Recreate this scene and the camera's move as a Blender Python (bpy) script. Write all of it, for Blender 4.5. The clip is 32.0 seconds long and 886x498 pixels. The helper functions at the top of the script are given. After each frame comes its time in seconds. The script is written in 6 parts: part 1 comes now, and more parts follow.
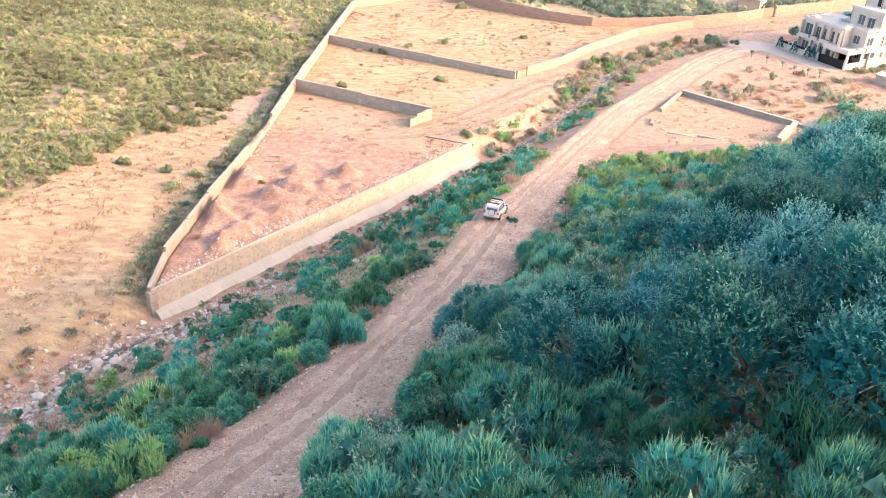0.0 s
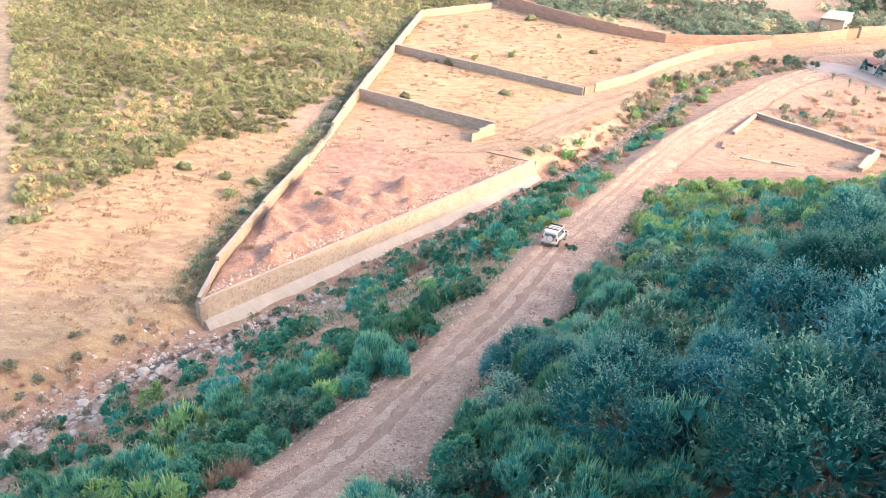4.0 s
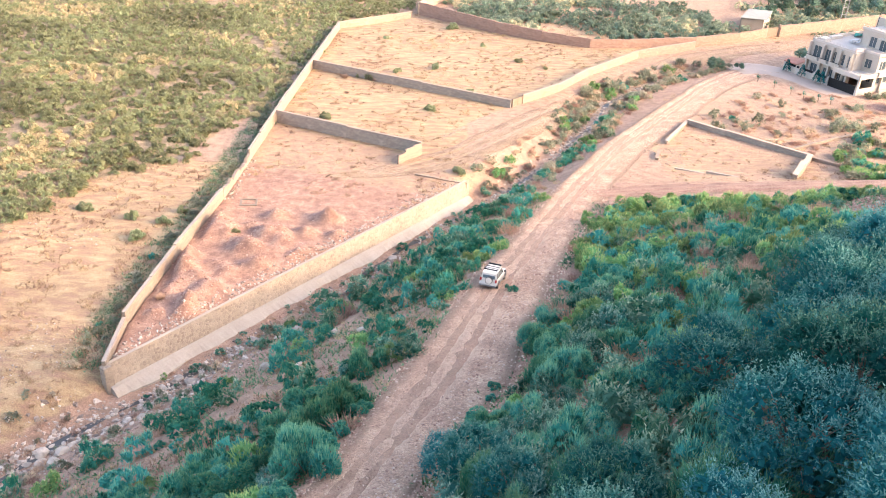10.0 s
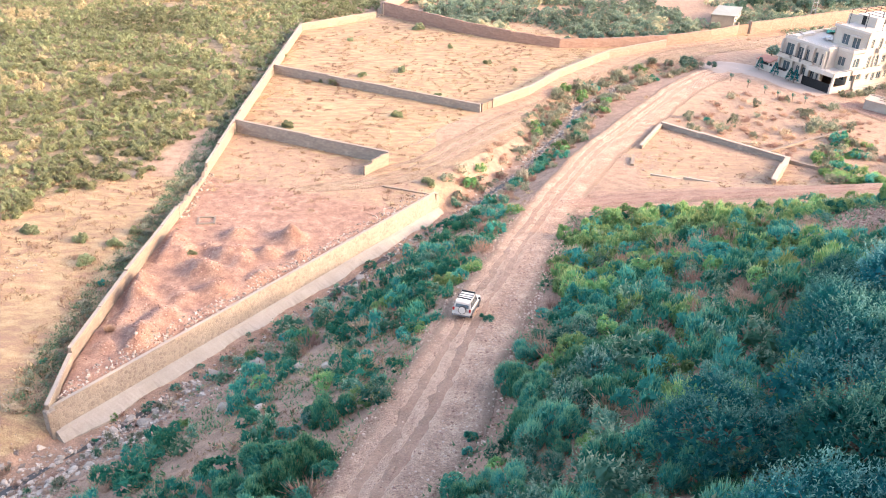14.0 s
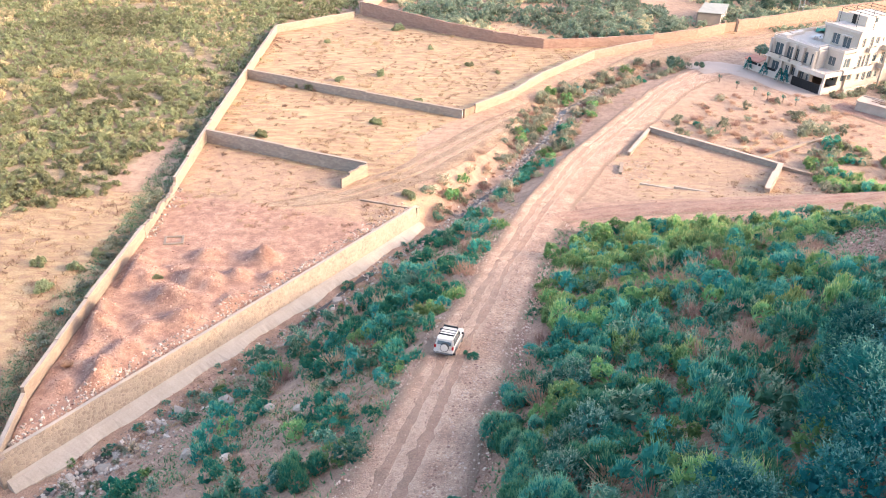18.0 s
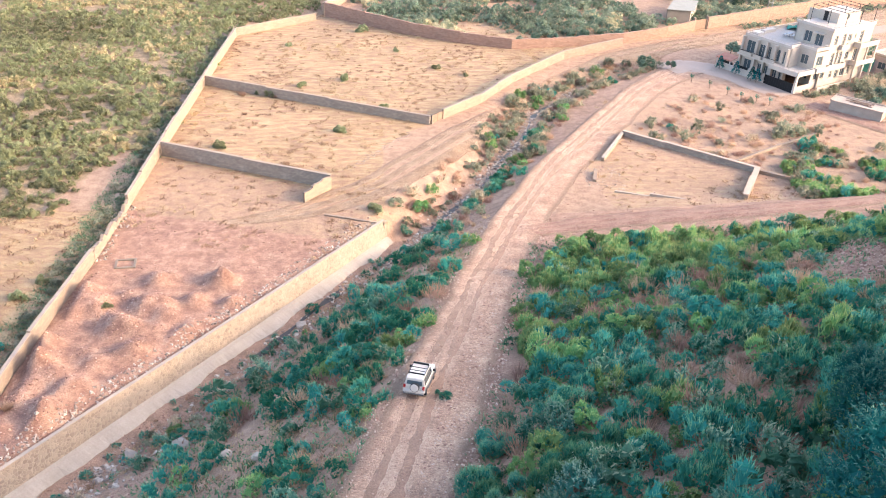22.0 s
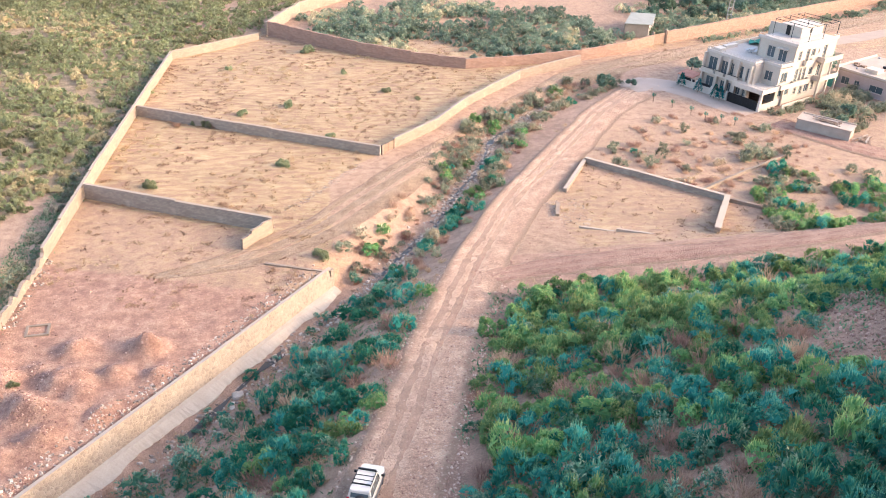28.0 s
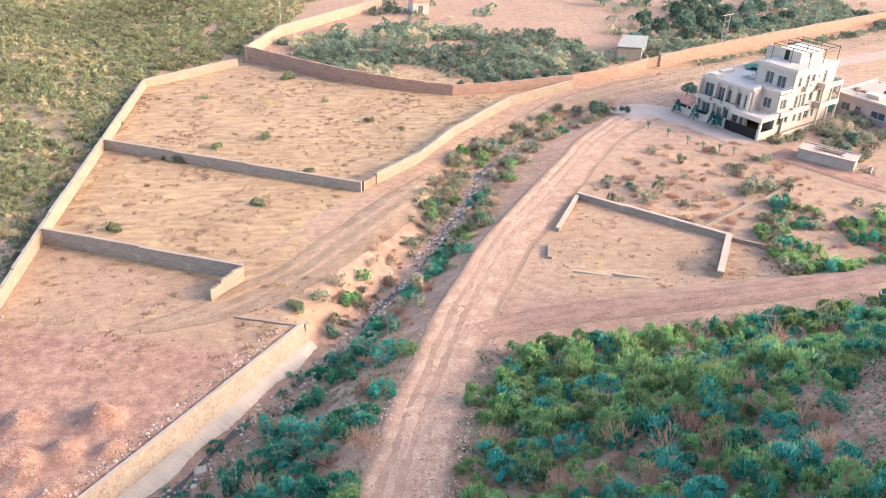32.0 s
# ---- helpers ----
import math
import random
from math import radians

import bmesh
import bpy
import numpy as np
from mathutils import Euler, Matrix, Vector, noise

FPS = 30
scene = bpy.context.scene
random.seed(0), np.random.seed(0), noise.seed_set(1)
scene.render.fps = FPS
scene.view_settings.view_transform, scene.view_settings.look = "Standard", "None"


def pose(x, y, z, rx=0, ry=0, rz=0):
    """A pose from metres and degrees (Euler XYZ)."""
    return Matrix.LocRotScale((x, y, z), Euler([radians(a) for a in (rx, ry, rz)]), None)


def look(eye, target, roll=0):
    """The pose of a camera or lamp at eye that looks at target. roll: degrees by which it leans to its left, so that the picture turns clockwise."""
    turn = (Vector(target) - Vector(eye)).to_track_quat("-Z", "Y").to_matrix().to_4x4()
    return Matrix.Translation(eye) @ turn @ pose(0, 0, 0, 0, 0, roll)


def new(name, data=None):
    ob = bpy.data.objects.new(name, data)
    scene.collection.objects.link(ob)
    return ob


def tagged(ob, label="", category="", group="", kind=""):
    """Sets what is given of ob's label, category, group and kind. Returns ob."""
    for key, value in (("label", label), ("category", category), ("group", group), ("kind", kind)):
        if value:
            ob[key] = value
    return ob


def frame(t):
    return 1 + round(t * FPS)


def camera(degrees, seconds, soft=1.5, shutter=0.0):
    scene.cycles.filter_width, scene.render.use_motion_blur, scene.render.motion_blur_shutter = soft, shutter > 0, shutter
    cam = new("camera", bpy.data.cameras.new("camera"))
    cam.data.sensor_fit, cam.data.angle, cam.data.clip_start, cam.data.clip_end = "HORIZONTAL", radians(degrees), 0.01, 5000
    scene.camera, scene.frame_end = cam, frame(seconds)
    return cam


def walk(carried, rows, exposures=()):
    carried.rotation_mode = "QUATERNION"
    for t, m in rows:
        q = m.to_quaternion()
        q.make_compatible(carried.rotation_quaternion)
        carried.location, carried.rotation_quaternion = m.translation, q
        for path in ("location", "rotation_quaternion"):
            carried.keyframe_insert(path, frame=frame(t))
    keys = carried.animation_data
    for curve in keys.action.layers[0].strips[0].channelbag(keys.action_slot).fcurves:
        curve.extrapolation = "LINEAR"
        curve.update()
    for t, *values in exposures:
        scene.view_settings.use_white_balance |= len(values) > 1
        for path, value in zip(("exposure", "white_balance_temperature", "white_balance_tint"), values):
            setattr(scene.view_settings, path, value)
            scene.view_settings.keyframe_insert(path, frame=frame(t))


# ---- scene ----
cam = camera(55.9, 32.0, soft=1.0)
METRES, EYE, TILT, LEAN, TURN = 45.0, 48.465, 0.0, 0.0, 0.0
ROWS = [
    (0.0, 0.0, 0.0, 0.0, 1.48, -29.83, -2.58),
    (0.5, 0.0003, 0.0087, -0.0002, 2.82, -29.88, -2.55),
    (1.0, 0.0009, 0.0173, 0.0005, 3.9, -29.91, -2.56),
    (1.5, 0.0018, 0.026, 0.0013, 4.45, -29.92, -2.59),
    (2.0, 0.0028, 0.0358, 0.0002, 2.49, -29.79, -2.67),
    (2.5, 0.0066, 0.0453, -0.0019, 0.91, -29.67, -2.73),
    (4.5, 0.0083, 0.0795, 0.0029, 7.42, -29.55, -2.9),
    (5.0, 0.0068, 0.0906, 0.0039, 4.67, -29.35, -2.97),
    (5.5, 0.006, 0.1019, 0.0043, 2.73, -29.2, -2.99),
    (6.0, 0.0049, 0.1133, 0.0045, 1.63, -29.13, -3.01),
    (6.5, 0.0033, 0.1261, 0.0047, 1.12, -29.08, -2.99),
    (7.0, 0.0012, 0.1396, 0.0045, 1.19, -29.06, -2.92),
    (7.5, -0.0005, 0.153, 0.0049, 1.72, -29.14, -2.85),
    (8.0, -0.0022, 0.1685, 0.0062, 2.09, -29.21, -2.79),
    (8.5, -0.0036, 0.1866, 0.0069, 1.5, -29.2, -2.72),
    (9.0, -0.004, 0.2052, 0.0067, 1.0, -29.19, -2.66),
    (9.5, -0.0037, 0.2227, 0.0065, 0.92, -29.23, -2.64),
    (10.0, -0.0036, 0.2396, 0.0068, 0.89, -29.33, -2.64),
    (10.5, -0.0037, 0.2577, 0.0057, 0.44, -29.34, -2.62),
    (11.0, -0.004, 0.2744, 0.0048, -0.11, -29.35, -2.62),
    (11.5, -0.0036, 0.2902, 0.0046, -0.53, -29.38, -2.6),
    (12.0, -0.003, 0.3051, 0.0052, -0.7, -29.42, -2.59),
    (12.5, -0.0029, 0.3201, 0.0055, -0.9, -29.45, -2.59),
    (13.0, -0.0025, 0.3349, 0.0057, -1.05, -29.5, -2.58),
    (13.5, -0.0016, 0.3496, 0.0052, -1.01, -29.56, -2.6),
    (14.0, -0.0011, 0.3642, 0.0047, -1.41, -29.59, -2.59),
    (14.5, -0.0003, 0.3788, 0.0043, -1.78, -29.63, -2.61),
    (16.5, 0.0048, 0.4369, 0.0046, -2.03, -29.81, -2.55),
    (17.0, 0.0064, 0.4544, 0.0057, -2.04, -29.85, -2.56),
    (17.5, 0.0082, 0.4735, 0.0065, -2.31, -29.91, -2.56),
    (18.0, 0.01, 0.4918, 0.0071, -2.66, -30.0, -2.56),
    (18.5, 0.0115, 0.5088, 0.0069, -2.69, -30.17, -2.54),
    (19.0, 0.0128, 0.5242, 0.0063, -2.7, -30.31, -2.54),
    (19.5, 0.0139, 0.5392, 0.0056, -2.81, -30.36, -2.52),
    (20.0, 0.0149, 0.5536, 0.0049, -3.19, -30.37, -2.52),
    (20.5, 0.0162, 0.5677, 0.0043, -3.87, -30.33, -2.52),
    (21.0, 0.0178, 0.5816, 0.0037, -4.34, -30.28, -2.53),
    (21.5, 0.0197, 0.5956, 0.0038, -4.79, -30.26, -2.55),
    (22.0, 0.0215, 0.6092, 0.0039, -4.96, -30.25, -2.55),
    (22.5, 0.0237, 0.6237, 0.0034, -5.05, -30.23, -2.56),
    (23.0, 0.0264, 0.6389, 0.0031, -5.17, -30.22, -2.57),
    (23.5, 0.0291, 0.6533, 0.003, -5.08, -30.22, -2.58),
    (24.0, 0.0323, 0.6691, 0.0029, -5.04, -30.21, -2.6),
    (24.5, 0.0356, 0.6851, 0.0027, -5.3, -30.2, -2.6),
    (25.0, 0.039, 0.7012, 0.0026, -5.78, -30.17, -2.64),
    (25.5, 0.0425, 0.7179, 0.0029, -5.91, -30.19, -2.63),
    (27.5, 0.0569, 0.7964, 0.0026, -6.98, -29.96, -2.6),
    (28.0, 0.0619, 0.8194, 0.0032, -8.06, -29.74, -2.59),
    (28.5, 0.0667, 0.8412, 0.0041, -8.25, -29.58, -2.56),
    (29.0, 0.072, 0.8618, 0.0046, -8.28, -29.41, -2.56),
    (29.5, 0.0772, 0.8819, 0.0051, -8.2, -29.28, -2.57),
    (30.0, 0.0822, 0.9022, 0.0055, -8.17, -29.15, -2.56),
    (30.5, 0.0872, 0.9231, 0.0061, -8.16, -29.06, -2.56),
    (31.0, 0.0924, 0.9444, 0.0061, -8.36, -28.95, -2.56),
    (31.5, 0.0979, 0.9659, 0.006, -8.7, -28.86, -2.57),
    (32.0, 0.1034, 0.9872, 0.0063, -8.76, -28.83, -2.56),
]

walk(cam, [(t, pose(0, 0, EYE, TILT, LEAN, TURN) @ pose(METRES * x, METRES * y, METRES * z, 90 + pitch, roll, yaw)) for t, x, y, z, yaw, pitch, roll in ROWS],
     [(0.0, 2.74, 6900, 20), (9.0, 2.69, 6850, 20), (20.0, 2.51, 6620, 19), (32.0, 2.27, 6380, 18)])

# ---- light: low warm sun from the east, clear bluish sky ----
SUN_ELEV, SUN_TO = 21.6, Vector((0.97, -0.24, 0.0))
sun_to = Vector((SUN_TO.x, SUN_TO.y, math.tan(radians(SUN_ELEV)))).normalized()
sun = new("sun", bpy.data.lights.new("sun", "SUN"))
sun.data.energy, sun.data.angle, sun.data.color = 0.61, radians(0.53), (1.0, 0.77, 0.50)
sun.matrix_world = look((0, 0, 0), -sun_to)
world = bpy.data.worlds.new("sky")
scene.world = world
world.use_nodes = True
sky = world.node_tree.nodes.new("ShaderNodeTexSky")
sky.sky_type, sky.sun_disc = "NISHITA", False
sky.sun_elevation, sky.sun_rotation = radians(SUN_ELEV), math.atan2(SUN_TO.x, SUN_TO.y)
sky.air_density, sky.dust_density = 1.0, 3.3
back = world.node_tree.nodes["Background"]
world.node_tree.links.new(sky.outputs[0], back.inputs[0])
back.inputs[1].default_value = 0.15


# ---- materials ----
def node_mat(name):
    m = bpy.data.materials.new(name)
    m.use_nodes = True
    return m, m.node_tree.nodes, m.node_tree.links, m.node_tree.nodes["Principled BSDF"]


def ramp(nodes, links, source, stops):
    r = nodes.new("ShaderNodeValToRGB")
    while len(r.color_ramp.elements) < len(stops):
        r.color_ramp.elements.new(0.5)
    for e, (p, c) in zip(r.color_ramp.elements, stops):
        e.position, e.color = p, (*c, 1)
    links.new(source, r.inputs[0])
    return r.outputs[0]


def noise_tex(nodes, links, scale, detail=6, rough=0.6, vector=None, stretch=None):
    n = nodes.new("ShaderNodeTexNoise")
    n.inputs["Scale"].default_value, n.inputs["Detail"].default_value, n.inputs["Roughness"].default_value = scale, detail, rough
    if vector is None:
        vector = nodes.new("ShaderNodeTexCoord").outputs["Object"]
    if stretch:
        mp = nodes.new("ShaderNodeMapping")
        mp.inputs["Scale"].default_value = stretch
        links.new(vector, mp.inputs[0])
        vector = mp.outputs[0]
    links.new(vector, n.inputs["Vector"])
    return n.outputs["Fac"]


def mixc(nodes, links, fac, a, b, kind="MIX"):
    m = nodes.new("ShaderNodeMix")
    m.data_type, m.blend_type = "RGBA", kind
    for socket, v in ((m.inputs[0], fac), (m.inputs[6], a), (m.inputs[7], b)):
        if isinstance(v, bpy.types.NodeSocket):
            links.new(v, socket)
        elif isinstance(v, tuple):
            socket.default_value = (*v, 1)
        else:
            socket.default_value = v
    return m.outputs[2]


def maths(nodes, links, op, a, b=0.0, clamp=False):
    m = nodes.new("ShaderNodeMath")
    m.operation, m.use_clamp = op, clamp
    for socket, v in ((m.inputs[0], a), (m.inputs[1], b)):
        if isinstance(v, bpy.types.NodeSocket):
            links.new(v, socket)
        else:
            socket.default_value = v
    return m.outputs[0]


def bump(nodes, links, bsdf, height, strength=0.5, distance=0.05):
    b = nodes.new("ShaderNodeBump")
    b.inputs["Strength"].default_value, b.inputs["Distance"].default_value = strength, distance
    links.new(height, b.inputs["Height"])
    links.new(b.outputs[0], bsdf.inputs["Normal"])


def worn(name, dark, light, scale=1.5, fine=14.0, rough=0.85, bumpy=0.4, depth=0.02, metallic=0.0, vary=0.0):
    """A plain surface with stains and grain at two scales."""
    m, n, l, b = node_mat(name)
    big, small = noise_tex(n, l, scale), noise_tex(n, l, fine, 8, 0.7)
    c = ramp(n, l, big, [(0.3, dark), (0.7, light)])
    c = mixc(n, l, 0.35, c, ramp(n, l, small, [(0.25, tuple(v * 0.55 for v in dark)), (0.75, tuple(min(1, v * 1.15) for v in light))]))
    if vary:
        info = n.new("ShaderNodeObjectInfo").outputs["Random"]
        hsv = n.new("ShaderNodeHueSaturation")
        l.new(c, hsv.inputs["Color"])
        l.new(maths(n, l, "MULTIPLY_ADD", info, vary), hsv.inputs["Value"])
        hsv.inputs["Value"].links[0].from_node.inputs[2].default_value = 1 - vary / 2
        c = hsv.outputs[0]
    l.new(c, b.inputs["Base Color"])
    b.inputs["Roughness"].default_value, b.inputs["Metallic"].default_value = rough, metallic
    if bumpy:
        bump(n, l, b, small, bumpy, depth)
    return m


def plain(name, colour, rough=0.5, metallic=0.0, **more):
    m, n, l, b = node_mat(name)
    b.inputs["Base Color"].default_value, b.inputs["Roughness"].default_value, b.inputs["Metallic"].default_value = (*colour, 1), rough, metallic
    for key, value in more.items():
        b.inputs[key].default_value = value
    return m


def foliage(name, dark, light, tip_light=None, each=True, glow=0.3, odd=None, late=1.4):
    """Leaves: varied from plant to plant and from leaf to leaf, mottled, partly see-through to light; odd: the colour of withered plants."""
    m, n, l, b = node_mat(name)
    island = n.new("ShaderNodeNewGeometry").outputs["Random Per Island"]
    mottle = noise_tex(n, l, 4.5, 4, 0.6)
    c = ramp(n, l, maths(n, l, "ADD", maths(n, l, "MULTIPLY", island, 0.55), maths(n, l, "MULTIPLY", maths(n, l, "SUBTRACT", mottle, 0.28), 1.0), True), [(0.0, dark), (1.0, light)])
    if each:
        plant = n.new("ShaderNodeObjectInfo").outputs["Random"]
    else:
        att = n.new("ShaderNodeAttribute")
        att.attribute_name = "tone"
        plant = att.outputs["Fac"]
    # Pale ends are young growth, with sunlit tops and inner shade painted in.
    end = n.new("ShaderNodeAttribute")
    end.attribute_name = "tip_light"
    c = mixc(n, l, maths(n, l, "MULTIPLY", maths(n, l, "POWER", end.outputs["Fac"], late), 0.85), c, tip_light or light)
    if odd:
        c = mixc(n, l, maths(n, l, "MULTIPLY", maths(n, l, "SUBTRACT", plant, 0.72), 4.0, True), c, odd)
    hsv = n.new("ShaderNodeHueSaturation")
    l.new(c, hsv.inputs["Color"])
    l.new(maths(n, l, "ADD", maths(n, l, "MULTIPLY", plant, 0.042), 0.463), hsv.inputs["Hue"])
    l.new(maths(n, l, "ADD", maths(n, l, "MULTIPLY", plant, 0.7), 0.65), hsv.inputs["Value"])
    l.new(hsv.outputs[0], b.inputs["Base Color"])
    b.inputs["Roughness"].default_value = 0.6
    b.inputs["Specular IOR Level"].default_value = 0.06
    tr = n.new("ShaderNodeBsdfTranslucent")
    l.new(hsv.outputs[0], tr.inputs[0])
    mx = n.new("ShaderNodeMixShader")
    mx.inputs[0].default_value = glow
    l.new(b.outputs[0], mx.inputs[1])
    l.new(tr.outputs[0], mx.inputs[2])
    l.new(mx.outputs[0], n["Material Output"].inputs["Surface"])
    return m


def ground_material():
    m, n, l, b = node_mat("earth")
    zone = n.new("ShaderNodeAttribute")
    zone.attribute_name = "zone"
    sep = n.new("ShaderNodeSeparateColor")
    l.new(zone.outputs["Color"], sep.inputs[0])
    big, mid, fine = noise_tex(n, l, 0.09, 6, 0.6), noise_tex(n, l, 0.8, 8, 0.65), noise_tex(n, l, 7.0, 8, 0.75)
    speck = noise_tex(n, l, 26.0, 6, 0.8)
    soil = ramp(n, l, mid, [(0.36, (0.25, 0.157, 0.105)), (0.5, (0.325, 0.212, 0.143)), (0.64, (0.385, 0.262, 0.177))])
    streak = noise_tex(n, l, 0.75, 7, 0.62, None, (0.55, 1.35, 1.0))
    grass = ramp(n, l, streak, [(0.36, (0.275, 0.165, 0.106)), (0.46, (0.30, 0.195, 0.112)), (0.55, (0.35, 0.243, 0.134)), (0.66, (0.405, 0.298, 0.168))])
    red = ramp(n, l, mid, [(0.36, (0.21, 0.112, 0.08)), (0.5, (0.30, 0.172, 0.12)), (0.64, (0.38, 0.24, 0.165))])
    scrub = ramp(n, l, mid, [(0.36, (0.17, 0.125, 0.07)), (0.5, (0.245, 0.18, 0.105)), (0.64, (0.33, 0.235, 0.145))])
    wob = maths(n, l, "MULTIPLY", maths(n, l, "SUBTRACT", mid, 0.5), 1.5)

    def edge(s):
        return maths(n, l, "ADD", maths(n, l, "MULTIPLY", maths(n, l, "ADD", maths(n, l, "SUBTRACT", s, 0.5), wob), 2.2), 0.5, True)

    c = mixc(n, l, edge(sep.outputs[0]), soil, grass)
    c = mixc(n, l, edge(sep.outputs[1]), c, red)
    c = mixc(n, l, edge(sep.outputs[2]), c, scrub)
    c = mixc(n, l, 0.42, c, ramp(n, l, fine, [(0.38, (0.22, 0.20, 0.18)), (0.5, (0.5, 0.5, 0.5)), (0.62, (0.80, 0.78, 0.74))]), "OVERLAY")
    c = mixc(n, l, 0.3, c, ramp(n, l, big, [(0.38, (0.38, 0.37, 0.37)), (0.62, (0.62, 0.62, 0.60))]), "OVERLAY")
    c = mixc(n, l, 0.35, c, ramp(n, l, speck, [(0.40, (0.22, 0.21, 0.2)), (0.6, (0.78, 0.77, 0.75))]), "OVERLAY")
    l.new(c, b.inputs["Base Color"])
    b.inputs["Roughness"].default_value = 0.95
    bump(n, l, b, fine, 0.9, 0.12)
    return m


def track_material(name, dark, mid_c, light, stony=0.38):
    """Trodden earth with embedded gravel that is cleared out of the wheel ruts."""
    m, n, l, b = node_mat(name)
    uv = n.new("ShaderNodeAttribute")
    uv.attribute_name = "rut"
    big, fine, speck = noise_tex(n, l, 0.45, 8, 0.65), noise_tex(n, l, 3.2, 8, 0.75), noise_tex(n, l, 16.0, 8, 0.8)
    c = ramp(n, l, big, [(0.36, dark), (0.5, mid_c), (0.66, light)])
    worn_in = maths(n, l, "MULTIPLY", uv.outputs["Fac"], maths(n, l, "ADD", big, 0.5), True)
    c = mixc(n, l, worn_in, c, light)
    rest = maths(n, l, "SUBTRACT", 1.0, maths(n, l, "MULTIPLY", worn_in, 0.75))
    v = n.new("ShaderNodeTexVoronoi")
    v.inputs["Scale"].default_value = 11.0
    l.new(n.new("ShaderNodeTexCoord").outputs["Object"], v.inputs["Vector"])
    sep = n.new("ShaderNodeSeparateColor")
    l.new(v.outputs["Color"], sep.inputs[0])
    pebble = ramp(n, l, sep.outputs[0], [(0.0, (0.24, 0.22, 0.21)), (0.3, (0.46, 0.45, 0.44)), (0.75, (0.58, 0.57, 0.55)), (1.0, (0.95, 0.93, 0.89))])
    c = mixc(n, l, maths(n, l, "MULTIPLY", rest, stony), c, pebble, "OVERLAY")
    c = mixc(n, l, maths(n, l, "MULTIPLY", rest, 0.45), c, ramp(n, l, fine, [(0.36, (0.24, 0.22, 0.21)), (0.5, (0.5, 0.5, 0.5)), (0.64, (0.78, 0.77, 0.75))]), "OVERLAY")
    c = mixc(n, l, maths(n, l, "MULTIPLY", rest, 0.45), c, ramp(n, l, speck, [(0.40, (0.26, 0.24, 0.23)), (0.5, (0.5, 0.5, 0.5)), (0.60, (0.86, 0.84, 0.80))]), "OVERLAY")
    rim = n.new("ShaderNodeAttribute")
    rim.attribute_name = "rim"
    ragged = maths(n, l, "MULTIPLY", maths(n, l, "SUBTRACT", maths(n, l, "ADD", rim.outputs["Fac"], maths(n, l, "MULTIPLY", fine, 1.6)), 1.15), 3.0, True)
    soil = ramp(n, l, fine, [(0.36, (0.25, 0.157, 0.105)), (0.5, (0.325, 0.212, 0.143)), (0.64, (0.385, 0.262, 0.177))])
    c = mixc(n, l, ragged, c, soil)
    l.new(c, b.inputs["Base Color"])
    b.inputs["Roughness"].default_value = 0.95
    bump(n, l, b, maths(n, l, "ADD", speck, maths(n, l, "MULTIPLY", v.outputs["Distance"], -3.0)), 0.9, 0.08)
    return m


EARTH = ground_material()
TRACK = track_material("gravel_track", (0.40, 0.253, 0.177), (0.48, 0.31, 0.216), (0.63, 0.435, 0.308))
DUST = track_material("dusty_track", (0.265, 0.172, 0.11), (0.33, 0.229, 0.148), (0.395, 0.285, 0.195))
REDTRACK = track_material("red_dirt_track", (0.27, 0.145, 0.105), (0.36, 0.205, 0.15), (0.43, 0.27, 0.195))
SHRUB = foliage("shrub_leaf", (0.014, 0.142, 0.13), (0.05, 0.305, 0.238), (0.34, 0.53, 0.27), glow=0.5)
SHRUB_FAR = foliage("scrub_leaf", (0.205, 0.235, 0.122), (0.305, 0.325, 0.168), (0.395, 0.385, 0.213), each=False, glow=0.5, odd=(0.385, 0.305, 0.175))
WHITE = worn("white_paint", (0.46, 0.405, 0.34), (0.55, 0.49, 0.42), 0.8, 10.0, 0.6, 0.1)
BARK = worn("bark", (0.10, 0.075, 0.055), (0.22, 0.17, 0.13), 2.0, 20.0)

# ---- the lie of the land ----
ROAD_Y = [-30, 25, 29, 34, 43, 48, 57, 64, 71, 77, 84, 97, 110, 117, 133, 149, 164, 175, 181]
ROAD_X = [-32, -9.4, -7.6, -5.5, -3.2, -1.6, 1.8, 3.9, 5.7, 7.7, 9.7, 13.3, 18.0, 20.6, 28.6, 39.5, 49.5, 59.0, 67.0]
ROAD_HALF = [3.6, 4.0, 4.0, 3.5, 2.8, 2.9, 3.8, 3.3, 3.5, 3.3, 3.2, 3.2, 3.4, 3.4, 3.5, 3.5, 3.5, 3.5, 3.5]
FALL_Y = [-30, 0, 20, 30, 40, 48, 55, 65, 76, 85, 100, 108, 118, 134, 400]
FALL_Z = [34, 27, 22.2, 19.8, 17.3, 15, 13.5, 12, 10, 7.5, 3.6, 2.2, 0.6, 0, 0]
STREAM_Y = [-40, 20, 55, 63, 71, 79, 89, 100, 110, 118, 129, 142, 157, 168, 180, 192]
STREAM_X = [-95, -60, -39, -34, -27.2, -21.6, -14.0, -5.8, 1.8, 8.6, 15.7, 23, 29.5, 38, 52, 66]
# Unseen ridge: heights and bumps set by where its shadow has to fall.
RIDGE_Y = [-40, 30, 46, 51, 54, 57, 60, 63, 67, 70, 73, 75, 79, 85, 92, 105, 125]
RIDGE_Z = [62, 42, 36.0, 34.6, 33.4, 34.2, 32.6, 32.5, 31.4, 29.9, 29.1, 28.2, 26.6, 22.8, 15.0, 5.0, 0.0]
TIP, RET_END = (-30.2, 72.2), (3.7, 117.0)
